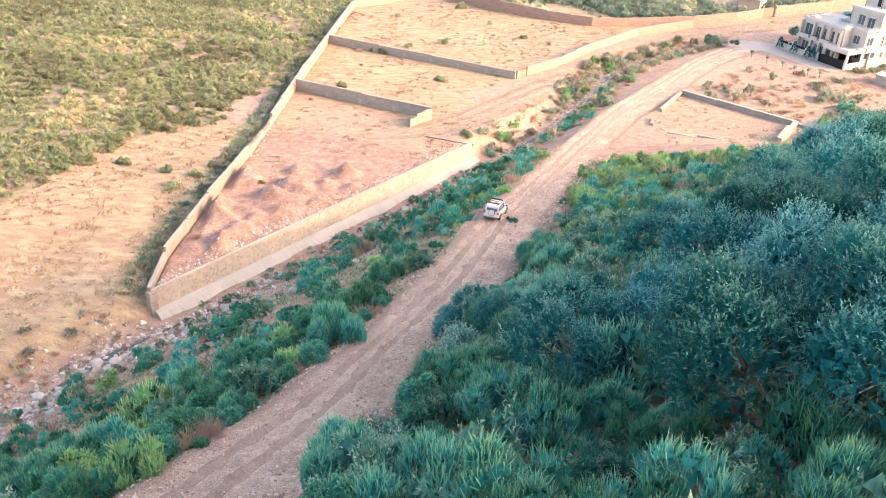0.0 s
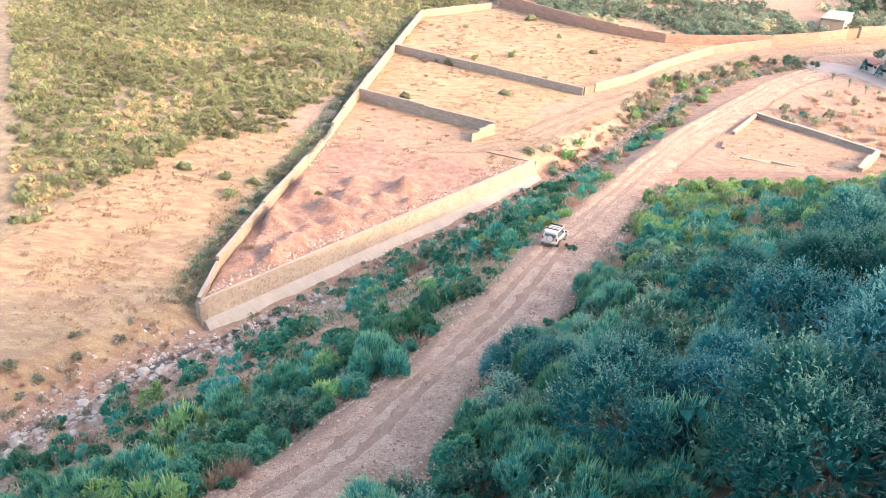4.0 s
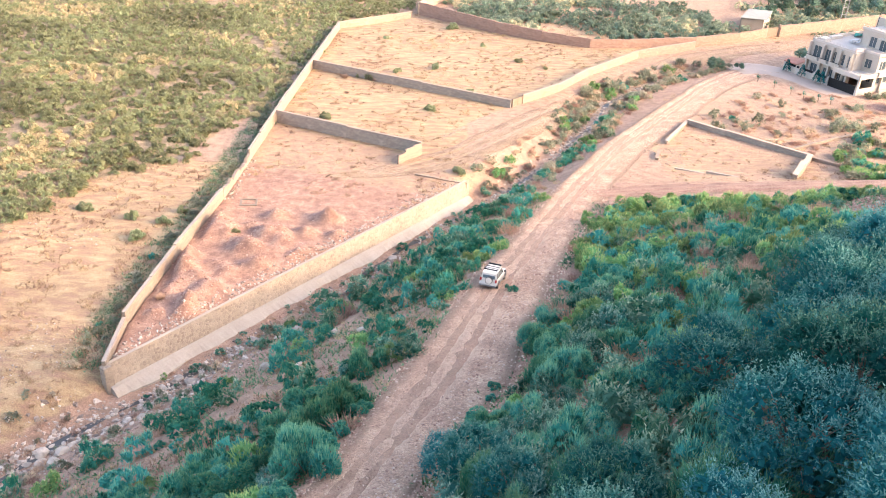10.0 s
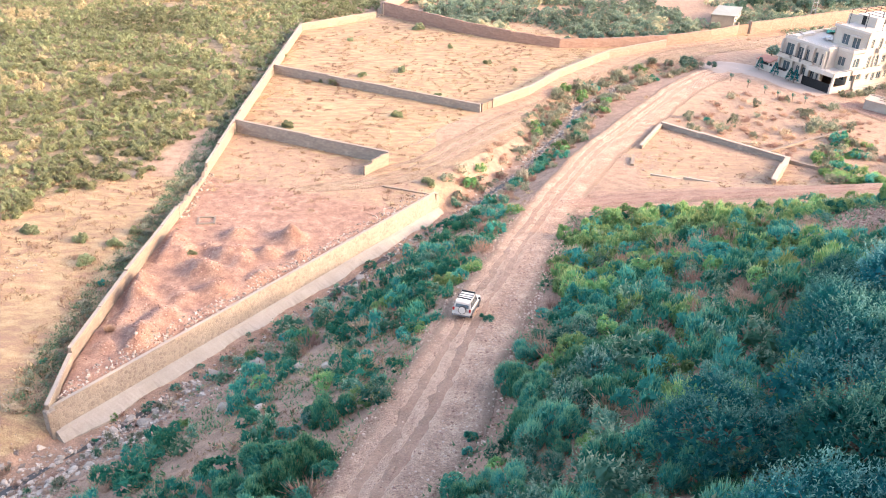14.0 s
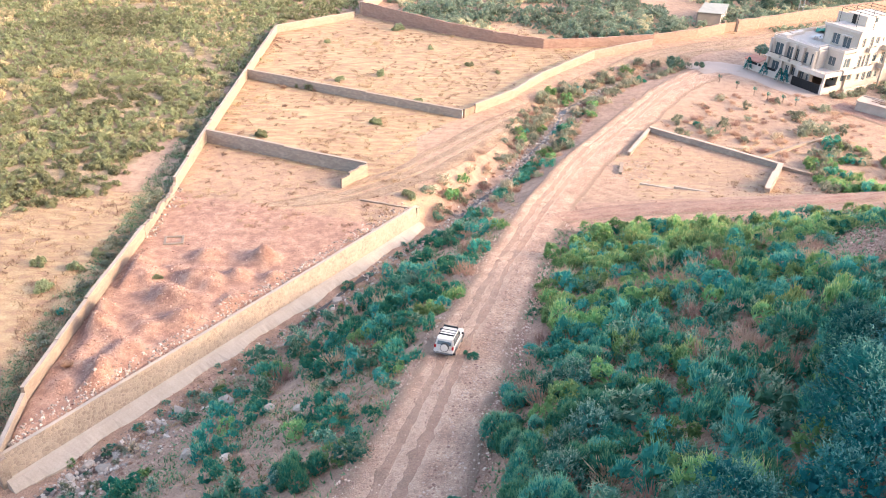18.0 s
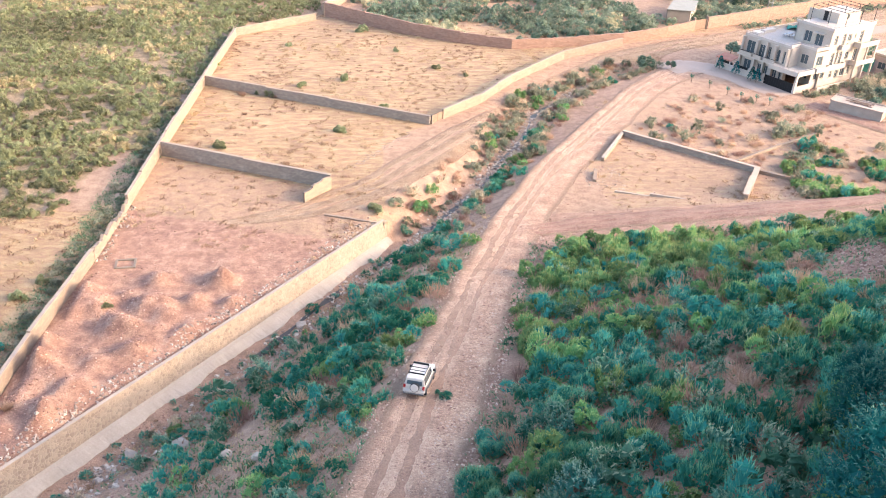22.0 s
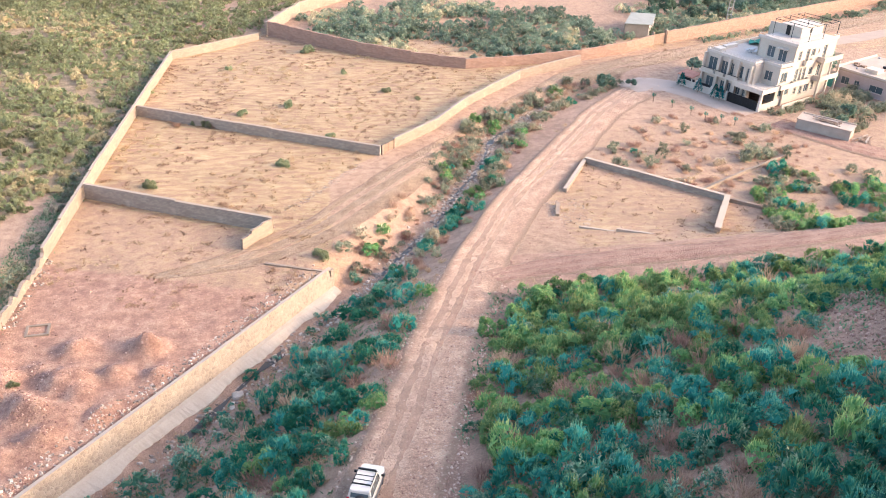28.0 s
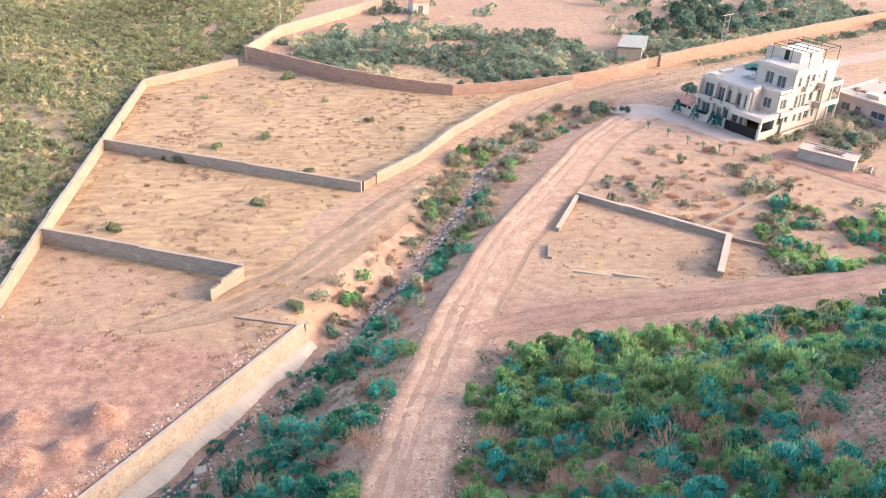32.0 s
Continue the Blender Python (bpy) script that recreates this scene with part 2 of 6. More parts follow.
LEFT_WALL = [(-30.2, 72.2), (-30.8, 79.5), (-29.7, 93.1), (-28.1, 108.2), (-26.5, 140.5), (-25.0, 168.5), (-23.6, 194.0)]


def step(a, b, v):
    t = np.clip((v - a) / (b - a), 0, 1)
    return t * t * (3 - 2 * t)


def waves(x, y, scale, seed):
    """Smooth uneven noise from a few crossed waves."""
    rng = np.random.RandomState(seed)
    total = 0
    for k in range(7):
        a, f, p = rng.rand() * 6.28, (0.6 + rng.rand() * 1.3) / scale, rng.rand() * 6.28
        total = total + np.sin((x * np.cos(a) + y * np.sin(a)) * f + p + 1.3 * np.sin((x * np.sin(a) - y * np.cos(a)) * f * 0.6))
    return total / 7


def left_wall_x(y):
    return np.interp(y, [p[1] for p in LEFT_WALL], [p[0] for p in LEFT_WALL])


MOUND_RNG = np.random.RandomState(5)
MOUNDS = [(-28.5 + 17 * MOUND_RNG.rand() ** 1.5, MOUND_RNG.uniform(79, 105), MOUND_RNG.uniform(0.8, 1.5), MOUND_RNG.uniform(0.4, 1.15)) for _ in range(64)]


def ground(x, y, rough=True):
    x, y = np.asarray(x, float), np.asarray(y, float)
    rx, rz, rh = np.interp(y, ROAD_Y, ROAD_X), np.interp(y, FALL_Y, FALL_Z), np.interp(y, ROAD_Y, ROAD_HALF)
    sx = np.interp(y, STREAM_Y, STREAM_X)
    sz = np.interp(y, [-40, 30, 110, 145, 180, 192], [-3.4, -3.0, -2.6, -1.7, -1.2, 0])
    # hillside on the sunny side, with its crest
    slope = 19.9 + 0.33 * (x - 23.6) - 0.40 * (y - 60)
    crest = np.interp(y, [-40, 44, 76, 84, 92, 105, 125], [60, 37.5, 24.5, 18.5, 11.5, 5.0, 0.0])
    hill = -2.0 * np.log(np.exp(-np.clip(slope, -60, 80) / 2.0) + np.exp(-np.clip(crest, -60, 80) / 2.0))
    # an unseen ridge behind it, added and shaped to throw the valley's long shadow
    ridge = np.interp(y, RIDGE_Y, RIDGE_Z) * np.exp(-((x - 62) / 26) ** 2 * (x > 62))
    hill = hill + np.clip(ridge - hill, 0, None) * step(47, 60, x)
    base = rz + np.clip((x - 24) * 0.10, 0, 5) * (1 - step(112, 126, y))
    over = np.clip(x - rx - rh, 0, None)
    foot = np.interp(x, [15, 25, 36, 60, 100], [112, 110, 107.5, 106.5, 108])
    right = np.where(y < 178, base + np.clip(hill - base, 0, None) * step(0.0, 4.5, over) * step(0, 16, foot - y), 0)
    # bank between track and stream
    t = np.clip((x - sx - 1.2) / np.maximum(rx - rh - sx - 1.2, 0.5), 0, 1)
    bank = sz + (rz - sz) * t ** 1.12
    # far side of the stream
    field = -0.7 + 0.7 * step(75, 110, y) + 0.8 * step(-30, -70, x)
    west = sz + (field - sz) * step(1.0, 8.0, sx - x)
    # made-up ground inside the walls
    ex, ey = RET_END[0] - TIP[0], RET_END[1] - TIP[1]
    size = math.hypot(ex, ey)
    side = (ex * (y - TIP[1]) - ey * (x - TIP[0])) / size
    along = (ex * (x - TIP[0]) + ey * (y - TIP[1])) / size
    inside = step(0.05, 0.55, side) * step(-0.1, 0.3, x - left_wall_x(y)) * (y < 117.5) * (along > 0)
    toe = step(-7, -0.5, along) * (1 - step(-1, 7, along - size)) * (1 - step(-0.6, 0.05, side))
    west = west + (sz - west) * toe
    west = west + (0 - west) * inside
    z = np.where(x > rx - rh, right, np.where(x > sx, bank, west))
    z = np.where((y > 185), 0.0, z)
    if rough:
        calm = step(0.0, 2.5, np.abs(x - rx) - rh)
        z = z + calm * (0.30 * waves(x, y, 5.0, 3) + 0.14 * waves(x, y, 1.3, 4)) * step(0.2, 2.0, np.abs(x - left_wall_x(y))) * step(0.4, 2.0, np.abs(side)) * (1 - 0.7 * step(115, 125, y))
        heaps = sum(mh * np.exp(-((x - mx) ** 2 + (y - my) ** 2) / (mr * mr)) for mx, my, mr, mh in MOUNDS)
        z = z + heaps * step(1.0, 2.5, side) * step(0.6, 2.0, x - left_wall_x(y)) * (y < 114) * inside
    return z


TABLE_X, TABLE_Y = np.arange(-135, 300, 0.5), np.arange(-30, 305, 0.5)
TABLE = ground(*np.meshgrid(TABLE_X, TABLE_Y)).tolist()


def g1(x, y):
    """The land's height, from a table."""
    u, v = min(max((x + 135) * 2, 0), 868.9), min(max((y + 30) * 2, 0), 668.9)
    i, j = int(u), int(v)
    u, v = u - i, v - j
    a, b = TABLE[j], TABLE[j + 1]
    return (a[i] * (1 - u) + a[i + 1] * u) * (1 - v) + (b[i] * (1 - u) + b[i + 1] * u) * v


def mesh_of(name, verts, faces, mat, smooth=False):
    me = bpy.data.meshes.new(name)
    me.from_pydata([tuple(map(float, v)) for v in verts] if not isinstance(verts, np.ndarray) else verts.tolist(), [], faces if isinstance(faces, list) else faces.tolist())
    me.materials.append(mat)
    if smooth:
        me.polygons.foreach_set("use_smooth", np.ones(len(me.polygons), bool))
    me.update()
    return me


def grid_mesh(name, X, Y, Z, mat, smooth=True):
    r, c = X.shape
    i = np.arange(r * c).reshape(r, c)
    faces = np.stack([i[:-1, :-1], i[:-1, 1:], i[1:, 1:], i[1:, :-1]], -1).reshape(-1, 4)
    return mesh_of(name, np.stack([X, Y, Z], -1).reshape(-1, 3), faces, mat, smooth)


def axis(stops):
    out = []
    for (a, s), (b, _) in zip(stops[:-1], stops[1:]):
        out.extend(np.arange(a, b - 1e-6, s))
    return np.array(out + [stops[-1][0]])


GX = axis([(-3000, 600), (-600, 100), (-200, 10), (-100, 3), (-60, 0.7), (-31.5, 0.42), (-4, 0.7), (64, 1.5), (110, 5), (200, 10), (300, 100), (600, 600), (3000, 1)])
GY = axis([(-3000, 600), (-600, 100), (-200, 20), (-40, 3), (10, 0.7), (76, 0.45), (112, 0.7), (150, 1.2), (200, 4), (300, 20), (500, 100), (800, 600), (3200, 1)])
X, Y = np.meshgrid(GX, GY)
earth = new("ground", grid_mesh("ground", X, Y, ground(X, Y), EARTH))
tagged(earth, "dry earth valley floor with straw-coloured grass and red soil", "ground", kind="structure")


def zones(x, y):
    side = ((RET_END[0] - TIP[0]) * (y - TIP[1]) - (RET_END[1] - TIP[1]) * (x - TIP[0])) / 56.2
    lw = left_wall_x(y)
    w1 = 125.8 - 0.46 * (x + 5)
    upper = (x > lw) & (y > w1) & (y < 215)
    grass = np.where(upper & (x < np.interp(y, [140, 150, 158, 168, 183, 192], [4, 12, 18, 25, 38, 52])), 0.95, 0.0)
    grass = np.where((x < lw) & (x > -60) & (y < 120) & (side > -30), 0.85, grass)
    grass = np.where((y > 200), 0.55, grass)
    grass = np.where((x > 40) & (y > 118) & (y < 160), 0.35, grass)
    grass = np.where((x > 33) & (x < 57) & (y > 118) & (y < 128 + (57 - x) * 0.85), 0.5, grass)
    grass = np.where((side > 0) & (x > lw) & (y > 112 - 0.3 * (x + 20)) & ~upper, 0.42, grass)
    red = np.where((side > 0) & (x > lw) & (y < 118 - 0.3 * (x + 20)), 0.85, 0.0)
    red = np.where((x > np.interp(y, ROAD_Y, ROAD_X)) & (y < 118), 0.6, red)
    red = np.where((x > 40) & (y > 118) & (y < 168), 0.22, red)
    red = np.where(y > 214, 0.4, red)
    red = np.where((x < np.interp(y, ROAD_Y, ROAD_X)) & (side < 0) & (x > np.interp(y, STREAM_Y, STREAM_X) - 9), 0.45, red)
    grass = np.where((x > np.interp(y, STREAM_Y, STREAM_X) - 9) & (side < 0) & (y < 110), 0.1, grass)
    edge = np.interp(y, [60, 92, 111, 119, 135, 147, 200, 300], [-62, -53, -47, -37.5, -33, -28.5, -26, -20])
    scrub = np.where(x < edge, 0.9, 0.0)
    return np.clip(grass, 0, 1), np.clip(red, 0, 1), scrub


gz = np.stack([*zones(X, Y), np.ones_like(X)], -1).reshape(-1, 4)
att = earth.data.color_attributes.new("zone", "FLOAT_COLOR", "POINT")
att.data.foreach_set("color", gz.reshape(-1).astype(np.float32))


def track(name, pts, mat, label, lift=0.05, across=13, ruts=(-0.42, 0.16), seed=1, level=False, pace=0.8):
    """A dirt road along (x, y, half width) points, laid on the land, with uneven edges and two worn ruts."""
    pts = np.array(pts, float)
    d = np.concatenate([[0], np.cumsum(np.hypot(np.diff(pts[:, 0]), np.diff(pts[:, 1])))])
    s = np.arange(0, d[-1], pace)
    cx, cy, ch = (np.interp(s, d, pts[:, k]) for k in range(3))
    k = np.ones(2 * int(3.6 / pace) + 1)
    k /= len(k)
    pad = lambda v: np.convolve(np.pad(v, len(k) // 2, mode="edge"), k, "valid")
    cx, cy = pad(cx), pad(cy)
    tx, ty = np.gradient(cx), np.gradient(cy)
    n = np.hypot(tx, ty)
    nx, ny = ty / n, -tx / n
    v = np.linspace(-1, 1, across)
    wob_l, wob_r = 1 + 0.16 * waves(s, s * 0.3, 2.2, seed), 1 + 0.16 * waves(s, s * 0.3, 2.2, seed + 1)
    half = np.where(v[None, :] < 0, wob_l[:, None], wob_r[:, None]) * ch[:, None]
    PX, PY = cx[:, None] + nx[:, None] * v * half, cy[:, None] + ny[:, None] * v * half
    sway = 0.07 * waves(s, s * 0.2, 9.0, seed + 2)[:, None]
    rut = sum((np.exp(-((v[None, :] + sway - r) / 0.16) ** 2) for r in ruts), np.zeros_like(PX))
    rut = rut * (0.75 + 0.35 * waves(PX, PY, 2.5, seed + 3))
    PZ = ground(PX, PY) + lift - 0.09 * rut - 0.12 * (np.abs(v) > 0.99)[None, :] + (0.035 * waves(PX, PY, 0.5, seed + 4) + 0.03 * waves(PX, PY, 0.22, seed + 5)) * (1 - np.clip(rut, 0, 1))
    if level:
        PZ = ground(PX, PY, False) + lift
    ob = new(name, grid_mesh(name, PX, PY, PZ, mat))
    a = ob.data.attributes.new("rut", "FLOAT", "POINT")
    a.data.foreach_set("value", rut.reshape(-1).astype(np.float32))
    rim = np.clip((np.abs(v) - 0.6) / 0.4, 0, 1)[None, :] * np.ones_like(PX)
    a = ob.data.attributes.new("rim", "FLOAT", "POINT")
    a.data.foreach_set("value", rim.reshape(-1).astype(np.float32))
    return tagged(ob, label, "dirt road", kind="structure")


track("road", [(x, y, h) for x, y, h in zip(ROAD_X, ROAD_Y, ROAD_HALF)], TRACK, "pinkish gravel track running down the valley with worn wheel ruts", across=41, pace=0.3, ruts=(-0.46, -0.06))

# ---- tools for things ----
def part(name, bm, mat, parent, label="", smooth=False, kind=""):
    me = bpy.data.meshes.new(name)
    bm.to_mesh(me)
    bm.free()
    me.materials.append(mat)
    if smooth:
        me.polygons.foreach_set("use_smooth", np.ones(len(me.polygons), bool))
    ob = new(name, me)
    ob.parent = parent
    return tagged(ob, label, kind=kind)


def base(name, m, label, category, group="", kind=""):
    ob = new(name)
    ob.empty_display_size = 0.3
    ob.matrix_world = m
    return tagged(ob, label, category, group, kind)


def box(bm, x0, x1, y0, y1, z0, z1, bevel=0.0):
    made = bmesh.ops.create_cube(bm, size=1, matrix=Matrix.Translation(((x0 + x1) / 2, (y0 + y1) / 2, (z0 + z1) / 2)) @ Matrix.Diagonal((abs(x1 - x0), abs(y1 - y0), abs(z1 - z0), 1)))
    if bevel:
        edges = list({e for v in made["verts"] for e in v.link_edges})
        bmesh.ops.bevel(bm, geom=edges, offset=bevel, segments=2, affect="EDGES")
    return bm


def boxes(*rows, bevel=0.0):
    bm = bmesh.new()
    for r in rows:
        box(bm, *r, bevel=bevel)
    return bm


def rod(bm, p, q, r, sides=6, r2=None):
    p, q = Vector(p), Vector(q)
    m = Matrix.Translation((p + q) / 2) @ (q - p).to_track_quat("Z", "Y").to_matrix().to_4x4()
    bmesh.ops.create_cone(bm, cap_ends=True, segments=sides, radius1=r, radius2=r if r2 is None else r2, depth=(q - p).length, matrix=m)
    return bm


def fast_mesh(name, verts, n_side, mat, tone=None, tip_light=None):
    """A mesh of separate faces of n_side corners each, from an array of corners."""
    verts = np.ascontiguousarray(verts, np.float32).reshape(-1, 3)
    n = len(verts)
    me = bpy.data.meshes.new(name)
    me.vertices.add(n)
    me.vertices.foreach_set("co", verts.reshape(-1))
    me.loops.add(n)
    me.loops.foreach_set("vertex_index", np.arange(n, dtype=np.int32))
    me.polygons.add(n // n_side)
    me.polygons.foreach_set("loop_start", np.arange(0, n, n_side, dtype=np.int32))
    me.materials.append(mat)
    for key, values in (("tone", tone), ("tip_light", tip_light)):
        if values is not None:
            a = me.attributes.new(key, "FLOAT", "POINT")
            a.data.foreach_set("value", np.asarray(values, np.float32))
    me.update(calc_edges=True)
    return me


def unit(v):
    return v / np.maximum(np.linalg.norm(v, axis=-1, keepdims=True), 1e-6)


def lobes_of(rng, R, H, count, wide=0.55, size=(0.42, 0.62), tall=(0.55, 0.95)):
    """Overlapping domes that make up a plant: centres and half axes."""
    a, d = rng.uniform(0, 6.283, count), np.sqrt(rng.rand(count)) * wide * R
    r = rng.uniform(*size, count) * R
    top = rng.uniform(*tall, count) * H * (1.08 - 0.35 * (d / R) ** 2)
    rv = np.minimum(top * 0.62, r * 1.5)
    return np.stack([np.cos(a) * d, np.sin(a) * d, top - rv], -1), np.stack([r, r, rv], -1)


def shell(rng, n, lc, lr, low=0.06, down=-0.35):
    """About n points on the outside of a set of domes, with the outward direction at each."""
    p_all, d_all, have = [], [], 0
    for _ in range(12):
        k = rng.randint(0, len(lc), n)
        d = unit(rng.normal(size=(n, 3)) + np.array([0, 0, 0.25]))
        p = lc[k] + d * lr[k]
        inside = (((p[:, None] - lc[None]) / lr[None]) ** 2).sum(-1) < 0.97
        ok = ~inside.any(1) & (d[:, 2] > down) & (p[:, 2] > low)
        p_all.append(p[ok])
        d_all.append(unit(d[ok] / lr[k][ok]))
        have += ok.sum()
        if have >= n:
            break
    return np.concatenate(p_all)[:n], np.concatenate(d_all)[:n]


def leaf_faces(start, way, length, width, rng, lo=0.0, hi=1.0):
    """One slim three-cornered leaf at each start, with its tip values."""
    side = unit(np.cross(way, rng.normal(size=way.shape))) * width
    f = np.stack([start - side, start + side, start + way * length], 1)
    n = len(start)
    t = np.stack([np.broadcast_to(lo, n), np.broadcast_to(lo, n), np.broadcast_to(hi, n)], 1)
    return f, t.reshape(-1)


def inner_leaves(rng, n, lc, lr, size, sink=0.66):
    """Broad overlapping foliage pads just inside the plant's outline, which close it; kept dark as painted inner shade.
    """
    p, d = shell(rng, n, lc, lr, 0.0, -0.6)
    c = p - d * (lr.min(1).mean() * (1 - sink)) * rng.uniform(0.5, 1.5, (len(p), 1))
    nn = unit(d + rng.normal(size=d.shape) * 0.6)
    u = unit(np.cross(nn, rng.normal(size=d.shape)))
    v = np.cross(nn, u)
    s = size * rng.uniform(0.7, 1.2, (len(p), 1))
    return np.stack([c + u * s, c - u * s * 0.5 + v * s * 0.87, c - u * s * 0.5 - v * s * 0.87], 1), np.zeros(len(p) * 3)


def joined(*sets):
    return np.concatenate([f for f, t in sets]), np.concatenate([t for f, t in sets])


def brush_bush(seed, R, H, pads, pad, blades, length, width, up=1.1, loose=0.26):
    """A dense bush of fine upright shoots."""
    rng = np.random.RandomState(seed)
    lc, lr = lobes_of(rng, R, H, 7, 0.78, (0.28, 0.5), (0.45, 1.0))
    p, d = shell(rng, blades, lc, lr)
    way = unit(d * 0.45 + np.array([0, 0, up]) + rng.normal(size=d.shape) * loose)
    ln = length * rng.uniform(0.55, 1.25, (len(p), 1))
    start = p - way * ln * rng.uniform(0.15, 0.75, (len(p), 1))
    # End colour grows paler with height, painting light onto the bush top.
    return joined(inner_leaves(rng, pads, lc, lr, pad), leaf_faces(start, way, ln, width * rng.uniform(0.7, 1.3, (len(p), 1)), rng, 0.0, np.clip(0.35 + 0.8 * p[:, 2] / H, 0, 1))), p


def leafy_bush(seed, R, H, pads, pad, count, length, width, lobes=6):
    """A rounded bush of short broad leaves pointing outwards."""
    rng = np.random.RandomState(seed)
    lc, lr = lobes_of(rng, R, H, lobes, 0.78, (0.27, 0.48), (0.45, 1.0))
    p, d = shell(rng, count, lc, lr)
    way = unit(d * 0.8 + np.array([0, 0, 0.45]) + rng.normal(size=d.shape) * 0.55)
    ln = length * rng.uniform(0.6, 1.2, (len(p), 1))
    start = p - way * ln * rng.uniform(0.2, 0.9, (len(p), 1))
    # Leaf ends pale upwards, so the light on the dome is in the colour.
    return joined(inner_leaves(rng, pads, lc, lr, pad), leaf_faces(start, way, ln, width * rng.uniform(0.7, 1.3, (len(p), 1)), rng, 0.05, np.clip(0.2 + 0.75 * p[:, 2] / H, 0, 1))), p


def spray_plant(seed, R, H, pads, pad, shoots, each, reach, leaf, lobes=9, wide=0.62, size=(0.28, 0.46), up=0.45, tall=(0.55, 0.95), slim=0.22):
    """A twiggy plant: leafy shoots bending out of a lobed crown, each with small paired leaves that turn paler to its end."""
    rng = np.random.RandomState(seed)
    lc, lr = lobes_of(rng, R, H, lobes, wide, size, tall)
    p, d = shell(rng, shoots, lc, lr)
    way = unit(d * 0.75 + np.array([0, 0, up]) + rng.normal(size=d.shape) * 0.42)
    bend = unit(rng.normal(size=d.shape) + np.array([0, 0, 0.35]))
    span = reach * rng.uniform(0.5, 1.25, len(p))
    f = (np.tile(np.arange(each), len(p)) + rng.rand(len(p) * each) * 0.6) / each
    pp, ww, bb, ss = (np.repeat(v, each, 0) for v in (p, way, bend, span))
    along = (f - 0.5)[:, None] * ss[:, None]
    start = pp + ww * along + bb * (f ** 2)[:, None] * ss[:, None] * 0.22
    side = unit(np.cross(ww, rng.normal(size=ww.shape)))
    lw = unit(ww * 0.75 + bb * 0.2 + side * 0.75)
    ln = leaf * rng.uniform(0.7, 1.25, (len(pp), 1)) * (1.2 - 0.45 * f[:, None])
    # Young shoot ends pale along f; the height term paints light from above.
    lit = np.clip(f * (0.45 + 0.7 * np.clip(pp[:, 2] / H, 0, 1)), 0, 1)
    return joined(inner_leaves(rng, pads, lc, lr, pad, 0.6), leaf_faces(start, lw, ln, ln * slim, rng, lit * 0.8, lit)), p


def straw_plant(seed, R, H, count, length, width):
    """A soft dome of fine dry stalks."""
    rng = np.random.RandomState(seed)
    a, d = rng.uniform(0, 6.283, count), rng.rand(count) ** 0.7
    foot = np.stack([np.cos(a) * d * R * 0.45, np.sin(a) * d * R * 0.45, np.zeros(count)], -1)
    way = unit(np.stack([np.cos(a) * d * 0.75, np.sin(a) * d * 0.75, np.ones(count)], -1) + rng.normal(size=(count, 3)) * 0.16)
    ln = length * rng.uniform(0.6, 1.1, (count, 1)) * (H / length)
    mid = foot + way * ln * rng.uniform(0.0, 0.5, (count, 1))
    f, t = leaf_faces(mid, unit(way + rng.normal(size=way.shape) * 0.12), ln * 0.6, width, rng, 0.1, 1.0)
    return (f, t), mid


def spread(sets, spots, rng, patch=0.0):
    """Copies of face sets at spots (x, y, z, size): corners, a tone for each copy, and the sets' own tip values."""
    out, tones, tips = [], [], []
    for x, y, z, s in spots:
        v = sets[rng.randint(len(sets))]
        v, tp = v[:2] if isinstance(v, tuple) else (v, None)
        a = rng.uniform(0, 6.283)
        ca, sa = math.cos(a) * s, math.sin(a) * s
        w = np.empty_like(v)
        long = rng.uniform(0.8, 1.25)
        w[..., 0], w[..., 1], w[..., 2] = (v[..., 0] * ca - v[..., 1] * sa) * long + x, (v[..., 0] * sa + v[..., 1] * ca) / long + y, v[..., 2] * s * rng.uniform(0.8, 1.2) + z
        out.append(w.reshape(-1, 3))
        tone = rng.rand()
        if patch:
            tone = min(1.0, max(0.0, tone * 0.6 + 0.2 + 0.75 * float(waves(x, y, patch, 77))))
        tones.append(np.full(len(out[-1]), tone))
        if tp is not None:
            tips.append(tp)
    return np.concatenate(out), np.concatenate(tones), np.concatenate(tips) if tips else None


# ---- more materials ----
def masonry(name, stone_a, stone_b, joint, scale=2.6):
    m, n, l, b = node_mat(name)
    vec = n.new("ShaderNodeTexCoord").outputs["Object"]
    v = n.new("ShaderNodeTexVoronoi")
    v.feature = "DISTANCE_TO_EDGE"
    v.inputs["Scale"].default_value = scale
    l.new(vec, v.inputs["Vector"])
    v2 = n.new("ShaderNodeTexVoronoi")
    v2.inputs["Scale"].default_value = scale
    l.new(vec, v2.inputs["Vector"])
    c = mixc(n, l, v2.outputs["Color"], stone_a, stone_b)
    c = mixc(n, l, 0.4, c, ramp(n, l, noise_tex(n, l, 0.35), [(0.3, (0.35, 0.33, 0.31)), (0.7, (0.66, 0.65, 0.62))]), "OVERLAY")
    edge = maths(n, l, "MULTIPLY", v.outputs["Distance"], 9.0, True)
    c = mixc(n, l, edge, joint, c)
    l.new(c, b.inputs["Base Color"])
    b.inputs["Roughness"].default_value = 0.9
    bump(n, l, b, edge, 0.7, 0.05)
    return m


